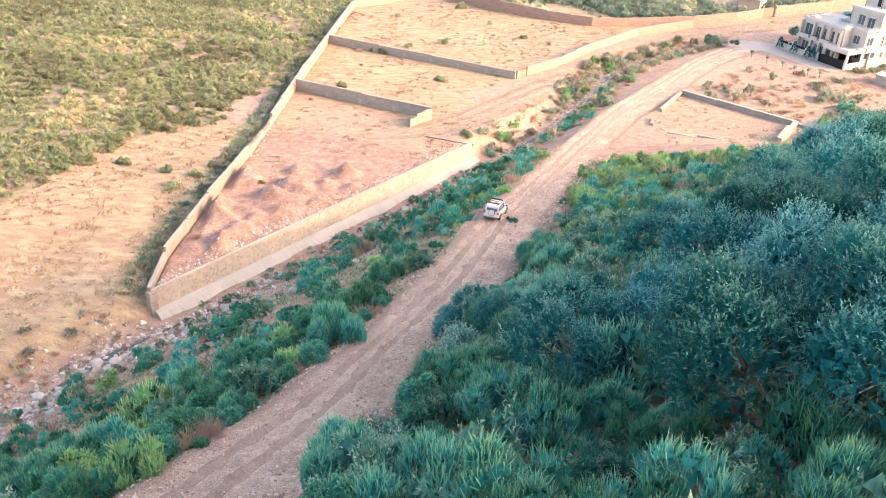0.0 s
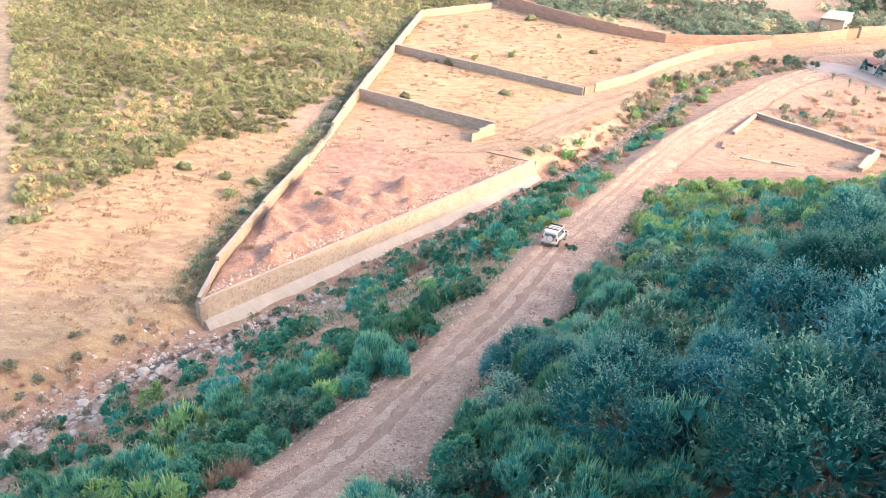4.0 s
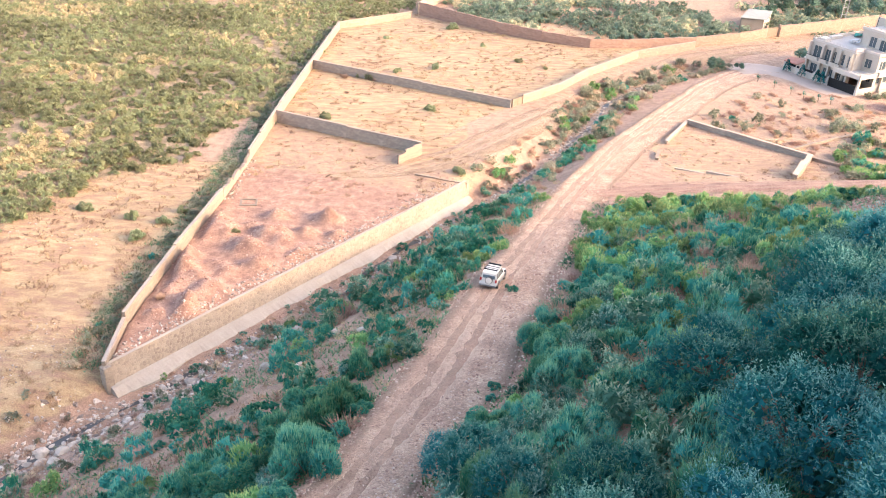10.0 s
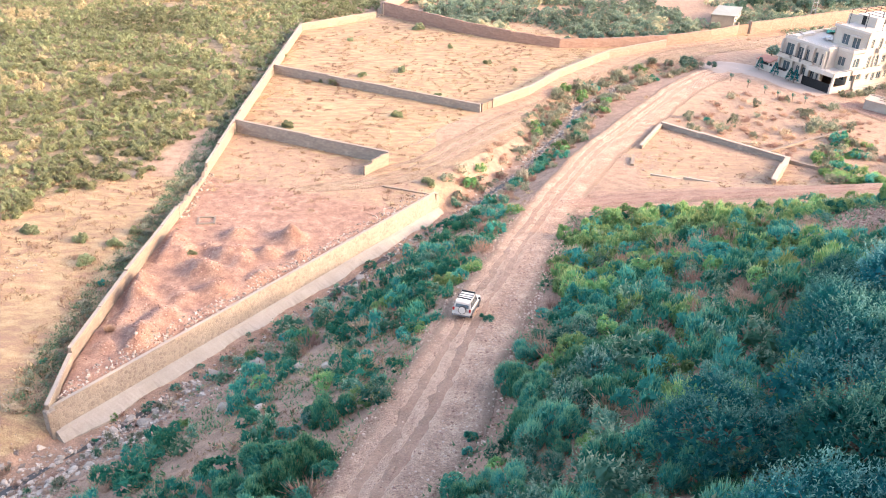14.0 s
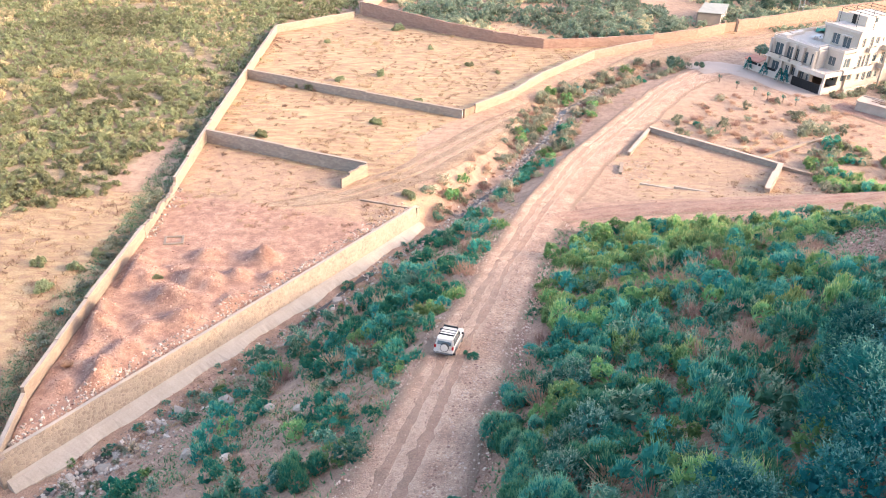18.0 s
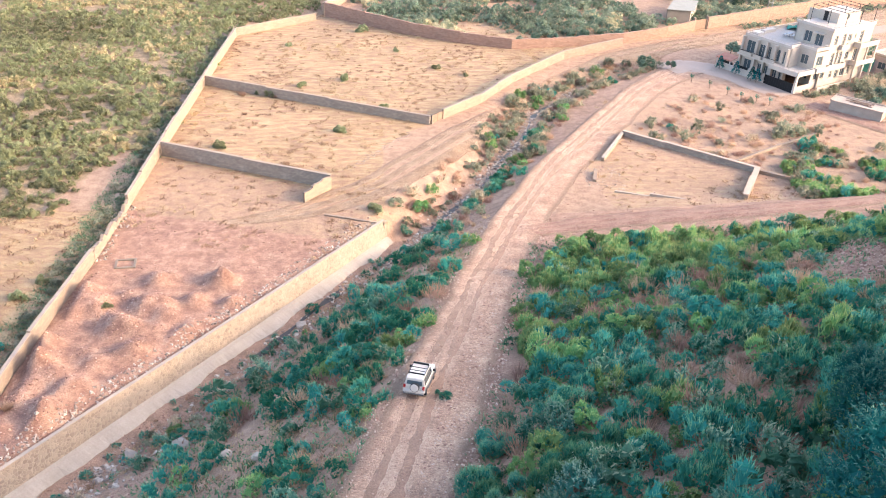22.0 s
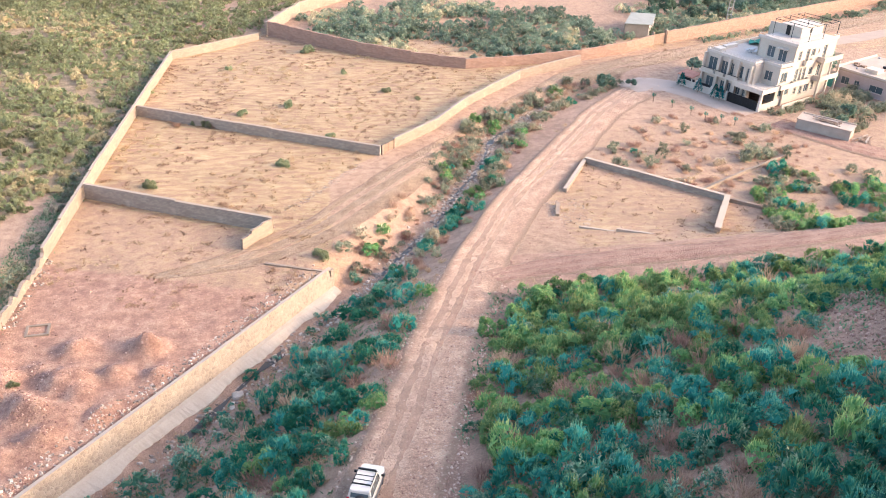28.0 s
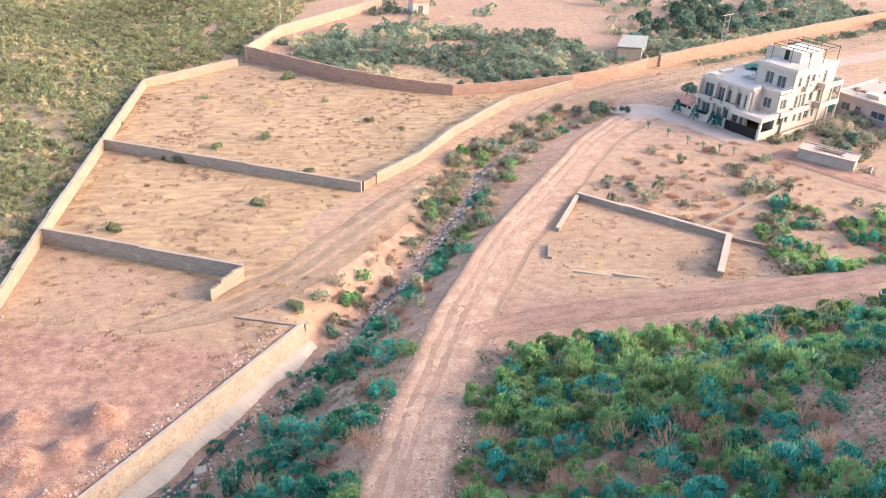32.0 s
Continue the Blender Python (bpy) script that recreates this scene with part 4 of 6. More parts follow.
def suv(m):
    car = base("car", m, "white four-wheel-drive car with roof rack and rear spare wheel", "car")
    body = part("body", car_body(bmesh.new(), [(-2.10, 0.80, 0.84, 0.80, 0.48, 0.80, 1.02), (-1.95, 0.84, 0.87, 0.83, 0.42, 0.80, 1.05), (0.70, 0.84, 0.87, 0.83, 0.42, 0.80, 1.05), (1.85, 0.82, 0.85, 0.74, 0.42, 0.78, 0.98), (2.12, 0.72, 0.76, 0.66, 0.46, 0.74, 0.88)]), CAR_WHITE, car)
    part("cabin", car_body(bmesh.new(), [(-2.02, 0.78, 0.74, 0.66, 1.00, 1.30, 1.62), (-1.80, 0.80, 0.76, 0.66, 1.00, 1.34, 1.74), (0.20, 0.80, 0.75, 0.64, 1.00, 1.34, 1.74), (0.72, 0.80, 0.74, 0.60, 1.00, 1.18, 1.30), (0.98, 0.78, 0.72, 0.60, 0.98, 1.02, 1.06)]), CAR_WHITE, car)
    part("rear_window", quad(bmesh.new(), [(-2.06, 0.60, 1.12), (-2.06, -0.60, 1.12), (-1.96, -0.56, 1.55), (-1.96, 0.56, 1.55)], 0.03), GLASS, car)
    part("windscreen", quad(bmesh.new(), [(0.98, -0.62, 1.10), (0.98, 0.62, 1.10), (0.34, 0.56, 1.66), (0.34, -0.56, 1.66)], 0.03), GLASS, car)
    for s in (-1, 1):
        for x0, x1 in ((-1.85, -1.2), (-1.12, -0.35), (-0.27, 0.42)):
            pts = [(x0, s * 0.80, 1.10), (x1, s * 0.80, 1.10), (x1 - (0.22 if x1 > 0 else 0), s * 0.68, 1.62), (x0, s * 0.68, 1.62)]
            part("side_window", quad(bmesh.new(), pts if s < 0 else pts[::-1], 0.02), GLASS, car)
        part("sill_cladding", boxes((-1.15, 1.05, s * 0.80, s * 0.90, 0.36, 0.58), bevel=0.02), CLADDING, car)
        part("tail_lamp", boxes((-2.13, -2.05, s * 0.66, s * 0.83, 0.80, 1.08), bevel=0.01), TAIL_RED, car)
        part("headlamp", boxes((2.02, 2.12, s * 0.46, s * 0.70, 0.70, 0.86), bevel=0.01), CLEAR, car)
        mirror = part("mirror", boxes((0.60, 0.74, s * 0.84, s * 1.04, 1.08, 1.26), bevel=0.03), BLACK, car)
        for x in (-1.30, 1.32):
            bm = rod(bmesh.new(), (x, s * 0.66, 0.36), (x, s * 0.88, 0.36), 0.36, 20)
            wheel = part("tyre", bm, RUBBER, car)
            part("rim", rod(bmesh.new(), (x, s * 0.86, 0.36), (x, s * 0.90, 0.36), 0.21, 12), CHROME, wheel)
            arch = bmesh.new()
            for k in range(9):
                a0, a1 = math.pi * k / 9, math.pi * (k + 1) / 9
                rod(arch, (x + 0.44 * math.cos(a0), s * 0.87, 0.38 + 0.42 * math.sin(a0)), (x + 0.44 * math.cos(a1), s * 0.87, 0.38 + 0.42 * math.sin(a1)), 0.045, 6)
            part("wheel_arch", arch, CLADDING, car)
        part("roof_rail", boxes((-1.7, 0.15, s * 0.60, s * 0.65, 1.78, 1.83), bevel=0.01), BLACK, car)
    rack = part("roof_rack", boxes((-0.62, -0.56, -0.6, 0.6, 1.82, 1.86), (-1.12, -1.08, -0.6, 0.6, 1.82, 1.86)), BLACK, car)
    part("rack_fairing", boxes((0.0, 0.12, -0.62, 0.62, 1.80, 1.94), bevel=0.015), BLACK, rack)
    part("rack_tailbar", boxes((-1.62, -1.56, -0.62, 0.62, 1.80, 1.92), bevel=0.015), BLACK, rack)
    part("rear_bumper", boxes((-2.26, -2.02, -0.84, 0.84, 0.50, 0.68), bevel=0.04), CAR_WHITE, car)
    part("bumper_skirt", boxes((-2.22, -2.02, -0.80, 0.80, 0.34, 0.49), bevel=0.02), CLADDING, car)
    part("front_bumper", boxes((2.02, 2.24, -0.80, 0.80, 0.40, 0.60), bevel=0.04), CLADDING, car)
    part("grille", boxes((2.06, 2.14, -0.40, 0.40, 0.66, 0.84), bevel=0.01), BLACK, car)
    spare = part("spare_wheel", rod(bmesh.new(), (-2.10, -0.08, 0.98), (-2.32, -0.08, 0.98), 0.36, 24), RUBBER, car)
    part("wheel_cover", rod(bmesh.new(), (-2.26, -0.08, 0.98), (-2.36, -0.08, 0.98), 0.345, 24, 0.30), CAR_WHITE, spare, "white hard cover")
    plate = part("number_plate", boxes((-2.29, -2.27, 0.28, 0.66, 0.46, 0.58)), WHITE, car)
    part("plate_bar", boxes((-2.297, -2.288, 0.33, 0.61, 0.50, 0.54)), BLACK, plate)
    for v in (-0.5, 0.5):
        part("wiper", rod(bmesh.new(), (0.99, v, 1.1), (0.72, v + 0.25, 1.36), 0.012), BLACK, car)
    return car


CAR_X, CAR_Y = 5.0, 73.5
ahead = math.degrees(math.atan2(6.0, 1.9))
fall = math.degrees(math.atan2(g1(CAR_X - 0.5, CAR_Y - 2) - g1(CAR_X + 0.5, CAR_Y + 2), 4.1))
suv(Matrix.Translation((CAR_X, CAR_Y, g1(CAR_X, CAR_Y) + 0.03)) @ Matrix.Rotation(radians(ahead), 4, "Z") @ Matrix.Rotation(radians(fall), 4, "Y") @ Matrix.Scale(0.9, 4))


# ---- buildings ----
def facade(house, name, x0, x1, z0, z1, holes, m, mat, thick=0.25, frame_mat=None, mats=None):
    """A wall from x0 to x1 on the plane y = 0 of m, outside towards -y, with openings (x0, x1, z0, z1) that go through it, each with a framed pane."""
    xs = sorted({x0, x1, *[h[0] for h in holes], *[h[1] for h in holes]})
    zs = sorted({z0, z1, *[h[2] for h in holes], *[h[3] for h in holes]})
    bm = bmesh.new()
    for a, b in zip(xs[:-1], xs[1:]):
        for c, d in zip(zs[:-1], zs[1:]):
            if not any(h[0] <= a and b <= h[1] and h[2] <= c and d <= h[3] for h in holes):
                box(bm, a, b, 0, thick, c, d)
    bmesh.ops.remove_doubles(bm, verts=bm.verts, dist=0.0005)
    seen = {}
    for f in bm.faces:
        seen.setdefault(tuple(sorted(v.index for v in f.verts)), []).append(f)
    bmesh.ops.delete(bm, geom=[f for fs in seen.values() if len(fs) > 1 for f in fs], context="FACES")
    wall = part(name, bm, mat, house)
    wall.matrix_local = m
    for a, b, c, d in holes:
        win = part("window", boxes((a, b, 0.10, 0.16, c, c + 0.07), (a, b, 0.10, 0.16, d - 0.07, d), (a, a + 0.07, 0.10, 0.16, c + 0.07, d - 0.07), (b - 0.07, b, 0.10, 0.16, c + 0.07, d - 0.07), ((a + b) / 2 - 0.03, (a + b) / 2 + 0.03, 0.10, 0.16, c + 0.07, d - 0.07)), frame_mat or WHITE, house)
        win.matrix_local = m
        pane = part("pane", boxes((a + 0.05, b - 0.05, 0.12, 0.14, c + 0.05, d - 0.05)), GLASS, win)
        sill = part("sill", boxes((a - 0.1, b + 0.1, -0.12, 0.08, c - 0.08, c)), mat, win)
    return wall


HOUSE_M = pose(78.2, 164.7, 0, 0, 0, 28.7)


def side_frame(x, y, turn):
    return Matrix.Translation((x, y, 0)) @ Matrix.Rotation(radians(turn), 4, "Z")


def parapet(house, pts, z, h, mat, thick=0.16, rail=True):
    for (xa, ya), (xb, yb) in zip(pts[:-1], pts[1:]):
        L = math.hypot(xb - xa, yb - ya)
        m = side_frame(xa, ya, math.degrees(math.atan2(yb - ya, xb - xa)))
        p = part("parapet", boxes((-thick / 2, L + thick / 2, -thick / 2, thick / 2, z, z + h)), mat, house)
        p.matrix_local = m
        if rail:
            bm = boxes((0, L, -0.03, 0.03, z + h + 0.28, z + h + 0.33))
            for k in range(int(L / 1.3) + 2):
                x = min(L, k * 1.3)
                box(bm, x - 0.03, x + 0.03, -0.03, 0.03, z + h, z + h + 0.3)
            r = part("rail", bm, mat, house)
            r.matrix_local = m


def big_house():
    h = base("house", HOUSE_M, "three-storey cream and white house with balconies and roof terraces", "house")
    F = lambda x, y: side_frame(x, y, -90)   # faces the street (towards -x): local x runs to -y
    S = lambda x, y: side_frame(x, y, 0)     # faces the low side (towards -y)
    # street front, two storeys
    z1, z2, z3 = 3.35, 6.75, 10.1
    facade(h, "front_wall", 0, 10.2, -0.4, z1, [(0.9, 2.5, 0.5, 2.6), (4.0, 4.9, 0.3, 2.5), (5.4, 6.3, 0.3, 2.5), (7.4, 8.3, 0.9, 2.3), (8.8, 9.6, 0.9, 2.2)], F(2.2, 14.2), CREAM)
    facade(h, "front_wall", 0, 10.2, z1, z2, [(0.8, 2.6, z1 + 0.5, z1 + 2.8), (3.6, 4.9, z1 + 0.3, z1 + 2.7), (5.4, 6.2, z1 + 0.5, z1 + 2.7), (7.0, 8.2, z1 + 0.5, z1 + 2.7), (8.9, 9.7, z1 + 0.4, z1 + 2.7)], F(2.2, 14.2), CREAM)
    for b0 in (14.2, 11.0, 8.9, 7.0, 4.4):
        part("pier", boxes((1.55, 2.2, b0 - 0.35, b0, -0.4, z2)), CREAM, h)
    part("slab", boxes((1.3, 6.0, 3.9, 14.5, z1 - 0.12, z1 + 0.16)), WHITE, h)
    part("slab", boxes((-0.4, 8.0, -0.2, 6.0, z1 - 0.2, z1 + 0.12)), WHITE, h, "deep slab over the carport")
    for b0, b1 in ((14.1, 11.4), (10.9, 9.2), (8.6, 6.2)):
        bal = part("balcony_front", boxes((1.25, 1.37, b1, b0, z1 + 0.16, z1 + 0.75)), CREAM, h)
        part("railing", boxes((1.28, 1.34, b1, b0, z1 + 0.82, z1 + 0.90)), BLACK, bal)
    # corner room, set back, and the side walls
    facade(h, "corner_wall", 0, 3.4, z1, z2 + 0.2, [(0.7, 2.2, z1 + 0.9, z1 + 2.6)], F(4.6, 4.0), CREAM)
    part("corner_return", boxes((2.2, 4.6, 3.75, 4.0, z1, z2 + 0.2)), CREAM, h)
    facade(h, "carport_wall", 0, 4.0, -0.4, z1, [(0.6, 1.6, 1.1, 2.3)], F(6.5, 4.0), CREAM)
    part("carport_column", boxes((0.0, 0.4, 0.0, 0.4, -0.4, z1)), WHITE, h)
    facade(h, "side_wall", 4.6, 20.6, -2.5, z1, [(5.4, 8.6, 1.6, 2.8), (10.2, 11.0, 1.4, 2.6), (12.0, 13.0, 1.0, 2.6), (13.6, 15.0, 1.2, 2.6), (15.8, 16.6, 1.2, 2.6)], S(0, 0.4), CREAM)
    facade(h, "side_wall", 4.6, 20.6, z1, z2, [(5.2, 7.0, z1 + 0.9, z1 + 2.6), (9.4, 10.3, z1 + 0.4, z1 + 2.7), (10.7, 11.4, z1 + 0.4, z1 + 2.7), (11.8, 12.7, z1 + 0.4, z1 + 2.7), (13.8, 14.9, z1 + 1.0, z1 + 2.4), (16.4, 17.6, z1 + 0.3, z1 + 2.6)], S(0, 0.4), CREAM)
    facade(h, "side_wall", 8.0, 20.6, z2, z3, [(9.2, 10.1, z2 + 0.8, z2 + 2.5), (11.6, 12.5, z2 + 0.3, z2 + 2.6), (13.2, 14.3, z2 + 1.1, z2 + 2.4), (15.2, 15.7, z2 + 1.4, z2 + 2.2), (17.0, 18.0, z2 + 0.3, z2 + 2.6)], S(0, 0.4), CREAM)
    facade(h, "terrace_wall", 0, 7.4, z2, z3, [(1.9, 3.4, z2 + 0.5, z2 + 2.5), (4.2, 5.8, z2 + 0.3, z2 + 2.4)], F(8.0, 7.8), CREAM)
    part("window_hood", boxes((7.3, 8.0, 1.8, 3.8, z2 + 2.5, z2 + 2.7)), WHITE, h)
    # far and hidden sides
    part("rear_wall", boxes((20.6, 20.85, 0.4, 14.2, -2.5, z3)), CREAM, h)
    part("north_wall", boxes((2.2, 20.6, 13.95, 14.2, -0.4, z2)), CREAM, h)
    part("north_wall", boxes((8.0, 20.6, 7.55, 7.8, z2, z3)), CREAM, h)
    part("floor_slab", boxes((2.3, 20.6, 0.6, 13.9, z1 - 0.2, z1 - 0.02)), WHITE, h)
    part("roof", boxes((2.2, 20.6, 4.0, 14.2, z2, z2 + 0.14)), ROOFING, h, "flat pale roof terrace")
    part("roof", boxes((4.6, 8.1, 0.4, 4.0, z2 + 0.2, z2 + 0.32)), ROOFING, h)
    part("roof", boxes((7.8, 20.9, 0.2, 8.0, z3, z3 + 0.16)), ROOFING, h, "flat upper roof")
    parapet(h, [(8.0, 14.1), (2.25, 14.1), (2.25, 4.05)], z2 + 0.14, 0.42, WHITE)
    parapet(h, [(2.25, 4.05), (4.65, 4.05), (4.65, 0.5), (8.0, 0.5)], z2 + 0.32, 0.42, WHITE)
    parapet(h, [(-0.35, 5.9), (-0.35, -0.15), (4.6, -0.15)], z1 + 0.12, 0.5, WHITE)
    parapet(h, [(7.9, 8.0), (7.9, 0.25), (20.8, 0.25)], z3 + 0.16, 0.45, WHITE)
    parapet(h, [(8.0, 14.1), (20.6, 14.1)], z2 + 0.14, 0.6, WHITE, rail=False)
    # side balconies
    for z, a0, a1, o in ((z1, 15.6, 21.6, 1.5), (z2, 15.6, 21.6, 1.5), (z1, 8.8, 13.4, 0.8), (z2, 11.0, 13.4, 0.7), (z1 + 0.0, 4.6, 8.8, 0.9)):
        slab = part("balcony", boxes((a0, a1, 0.4 - o, 0.4, z - 0.14, z + 0.08)), WHITE, h)
        part("balcony_parapet", boxes((a0, a1, 0.4 - o, 0.52 - o, z + 0.08, z + 0.75), (a0, a0 + 0.12, 0.52 - o, 0.4, z + 0.08, z + 0.75), (a1 - 0.12, a1, 0.52 - o, 0.4, z + 0.08, z + 0.75)), CREAM, slab)
    for a in (15.7, 18.5, 21.3):
        part("balcony_post", boxes((a - 0.15, a + 0.15, -1.05, -0.75, -2.5, z2)), CREAM, h)
    # roof-top room and steel frame
    part("stair_room", boxes((13.5, 20.4, 3.4, 7.6, z3 + 0.16, z3 + 2.0)), CREAM, h)
    part("roof_door", boxes((13.42, 13.5, 5.6, 6.4, z3 + 0.2, z3 + 1.9)), BLACK, h)
    part("roof_window", boxes((16.2, 16.8, 3.32, 3.4, z3 + 0.8, z3 + 1.6)), GLASS, h)
    for a in (11.5, 16.0, 20.5):
        for b in (0.6, 4.0, 7.7):
            part("frame_post", boxes((a - 0.04, a + 0.04, b - 0.04, b + 0.04, z3 + 0.16, z3 + 2.9)), BLACK, h)
    for a in (11.5, 13.75, 16.0, 18.25, 20.5):
        part("frame_beam", boxes((a - 0.035, a + 0.035, 0.6, 7.7, z3 + 2.9, z3 + 2.98)), BLACK, h)
    for b in (0.6, 7.7):
        part("frame_rail", boxes((11.5, 20.5, b - 0.035, b + 0.035, z3 + 2.99, z3 + 3.06)), BLACK, h)
    # terrace clutter fixed to the roof
    part("roof_box", boxes((3.2, 5.0, 12.2, 13.6, z2 + 0.14, z2 + 0.75), bevel=0.03), WHITE, h, "low white upstand on the roof")
    part("roof_box", boxes((6.0, 9.5, 12.9, 13.8, z2 + 0.14, z2 + 0.7), bevel=0.03), WHITE, h, "long white upstand on the roof")
    # yard wall and gate
    for b0, b1 in ((17.4, 13.6), (13.2, 10.2), (9.8, 7.0)):
        w = part("yard_wall", boxes((-0.15, 0.1, b1, b0, -0.5, 1.25)), WHITE, h)
        part("yard_grille", boxes((-0.06, 0.02, b1 + 0.4, b0 - 0.4, 1.25, 1.7)), BLACK, w, "dark grille on the yard wall")
        part("yard_pillar", boxes((-0.22, 0.2, b1 - 0.4, b1, -0.5, 1.75)), WHITE, w)
    part("yard_wall", boxes((0.1, 3.0, 17.2, 17.45, -0.5, 1.4)), WHITE, h)
    gate = part("gate", boxes((-0.08, 0.02, 0.4, 6.5, -0.05, 1.75)), BLACK, h, "wide black sheet-metal gate")
    gb = bmesh.new()
    for k in range(13):
        box(gb, -0.12, -0.08, 0.45 + k * 0.5, 0.50 + k * 0.5, 0.0, 1.75)
    part("gate_rib", gb, BLACK, gate)
    part("gate_post", boxes((-0.25, 0.25, -0.1, 0.35, -0.6, 2.0)), WHITE, h)
    part("compound_wall", boxes((0.25, 4.6, -0.1, 0.12, -2.5, 1.3), (4.6, 13.4, -1.5, -1.25, -2.8, 0.9)), CREAM, h, "cream side wall of the compound")
    porch = part("porch_roof", quad(bmesh.new(), [(-0.3, 17.8, 1.9), (-0.3, 14.4, 1.9), (2.2, 14.4, 2.4), (2.2, 17.8, 2.4)], 0.1), TILE_RED, h, "small tiled porch roof")
    for b0 in (14.5, 17.5):
        part("porch_post", boxes((-0.2, 0.0, b0, b0 + 0.2, -0.4, 1.9)), WHITE, porch)
    return h


big_house()

HM = HOUSE_M


def at_house(a, b, z=0.0):
    return HM @ Vector((a, b, z))


tarp = bmesh.new()
bmesh.ops.create_grid(tarp, x_segments=14, y_segments=8, size=1)
for v in tarp.verts:
    v.co = Vector((v.co.x * 2.6, v.co.y * 1.3, 0.30 + 0.22 * math.sin(v.co.x * 5 + v.co.y * 3) + 0.15 * math.sin(v.co.y * 7 - v.co.x * 4)))
me = bpy.data.meshes.new("tarpaulin")
tarp.to_mesh(me)
tarp.free()
me.materials.append(GREEN_SHEET)
t_ob = new("tarpaulin", me)
t_ob.matrix_world = HM @ pose(15.0, 11.2, 6.95, 0, 0, -60)
t_ob.modifiers.new("thick", "SOLIDIFY").thickness = 0.04
tagged(t_ob, "crumpled dark green tarpaulin on the roof terrace", "tarpaulin")
table = base("picnic_table", HM @ pose(8.6, 9.3, 6.89, 0, 0, 15), "grey picnic table on the roof terrace", "table")
part("tabletop", boxes((-0.9, 0.9, -0.4, 0.4, 0.70, 0.76)), STEEL, table)
for s in (-1, 1):
    part("bench", boxes((-0.9, 0.9, s * 0.62, s * 0.92, 0.42, 0.47)), STEEL, table)
    part("leg", boxes((s * 0.66, s * 0.74, -0.85, 0.85, 0.36, 0.42), (s * 0.66, s * 0.74, -0.3, -0.22, 0, 0.7), (s * 0.66, s * 0.74, 0.22, 0.3, 0, 0.7)), STEEL, table)


def neighbour_house():
    m = pose(100.5, 178.5, 0, 0, 0, 28.7)
    h = base("bungalow", m, "single-storey mauve rendered house with a flat cluttered roof", "house")
    F = side_frame(0, 0, -90)
    facade(h, "front_wall", 0, 22, -1.5, 3.4, [(1.0, 2.6, 0.9, 2.3), (3.6, 4.6, -0.2, 2.2), (6.6, 9.2, 0.9, 2.2), (12.5, 15.5, 0.4, 2.4), (17.5, 19.5, 0.8, 2.2)], F, MAUVE)
    part("side_wall", boxes((0.0, 14, -0.02, 0.25, -1.5, 3.4), (0.0, 14, -22, -21.75, -1.5, 3.4), (13.75, 14, -21.75, -0.02, -1.5, 3.4)), MAUVE, h)
    part("roof", boxes((-0.5, 14.4, -22.4, 0.5, 3.4, 3.62)), TAN_ROOF, h, "flat dusty roof with an overhang")
    rr = np.random.RandomState(31)
    for k in range(26):
        u, w, q = rr.uniform(0.3, 13.5), rr.uniform(-21.5, -0.5), rr.uniform(0.15, 0.5)
        part("roof_clutter", boxes((u - q, u + q, w - q * rr.uniform(0.4, 1.2), w + q, 3.62, 3.62 + rr.uniform(0.15, 0.5)), bevel=0.03), (WOOD, STEEL, CREAM, BLACK)[k % 4], h)
    part("roof_kerb", boxes((-0.5, -0.3, -22.4, 0.5, 3.62, 3.95), (-0.3, 14.4, 0.3, 0.5, 3.62, 3.95), (-0.3, 14.4, -22.4, -22.2, 3.62, 3.95)), CREAM, h)
    for x0, x1, y0, y1, z in ((2.0, 4.4, -6.4, -4.0, 4.3), (6.5, 8.0, -11.5, -9.5, 4.1), (1.0, 2.2, -16, -14, 4.0)):
        part("roof_box", boxes((x0, x1, y0, y1, 3.62, z), bevel=0.04), CREAM, h)
    part("roof_lumber", boxes((4.0, 9.0, -14.2, -13.9, 3.62, 3.75), (4.4, 9.6, -14.9, -14.6, 3.62, 3.75)), WOOD, h)
    stair = bmesh.new()
    for k in range(7):
        box(stair, -2.6, -1.4, 1.5 - 0.35 * k, 1.85 - 0.35 * k, -1.6, -1.4 + 0.2 * k)
    part("steps", stair, CONCRETE, h)
    cloth = part("shade_cloth", quad(bmesh.new(), [(-1.2, 1.2, -0.4), (-1.2, -0.6, -0.4), (-0.5, -0.6, 2.6), (-0.5, 1.2, 2.6)], 0.05), GREEN_SHEET, h, "green cloth screen by the steps")


neighbour_house()


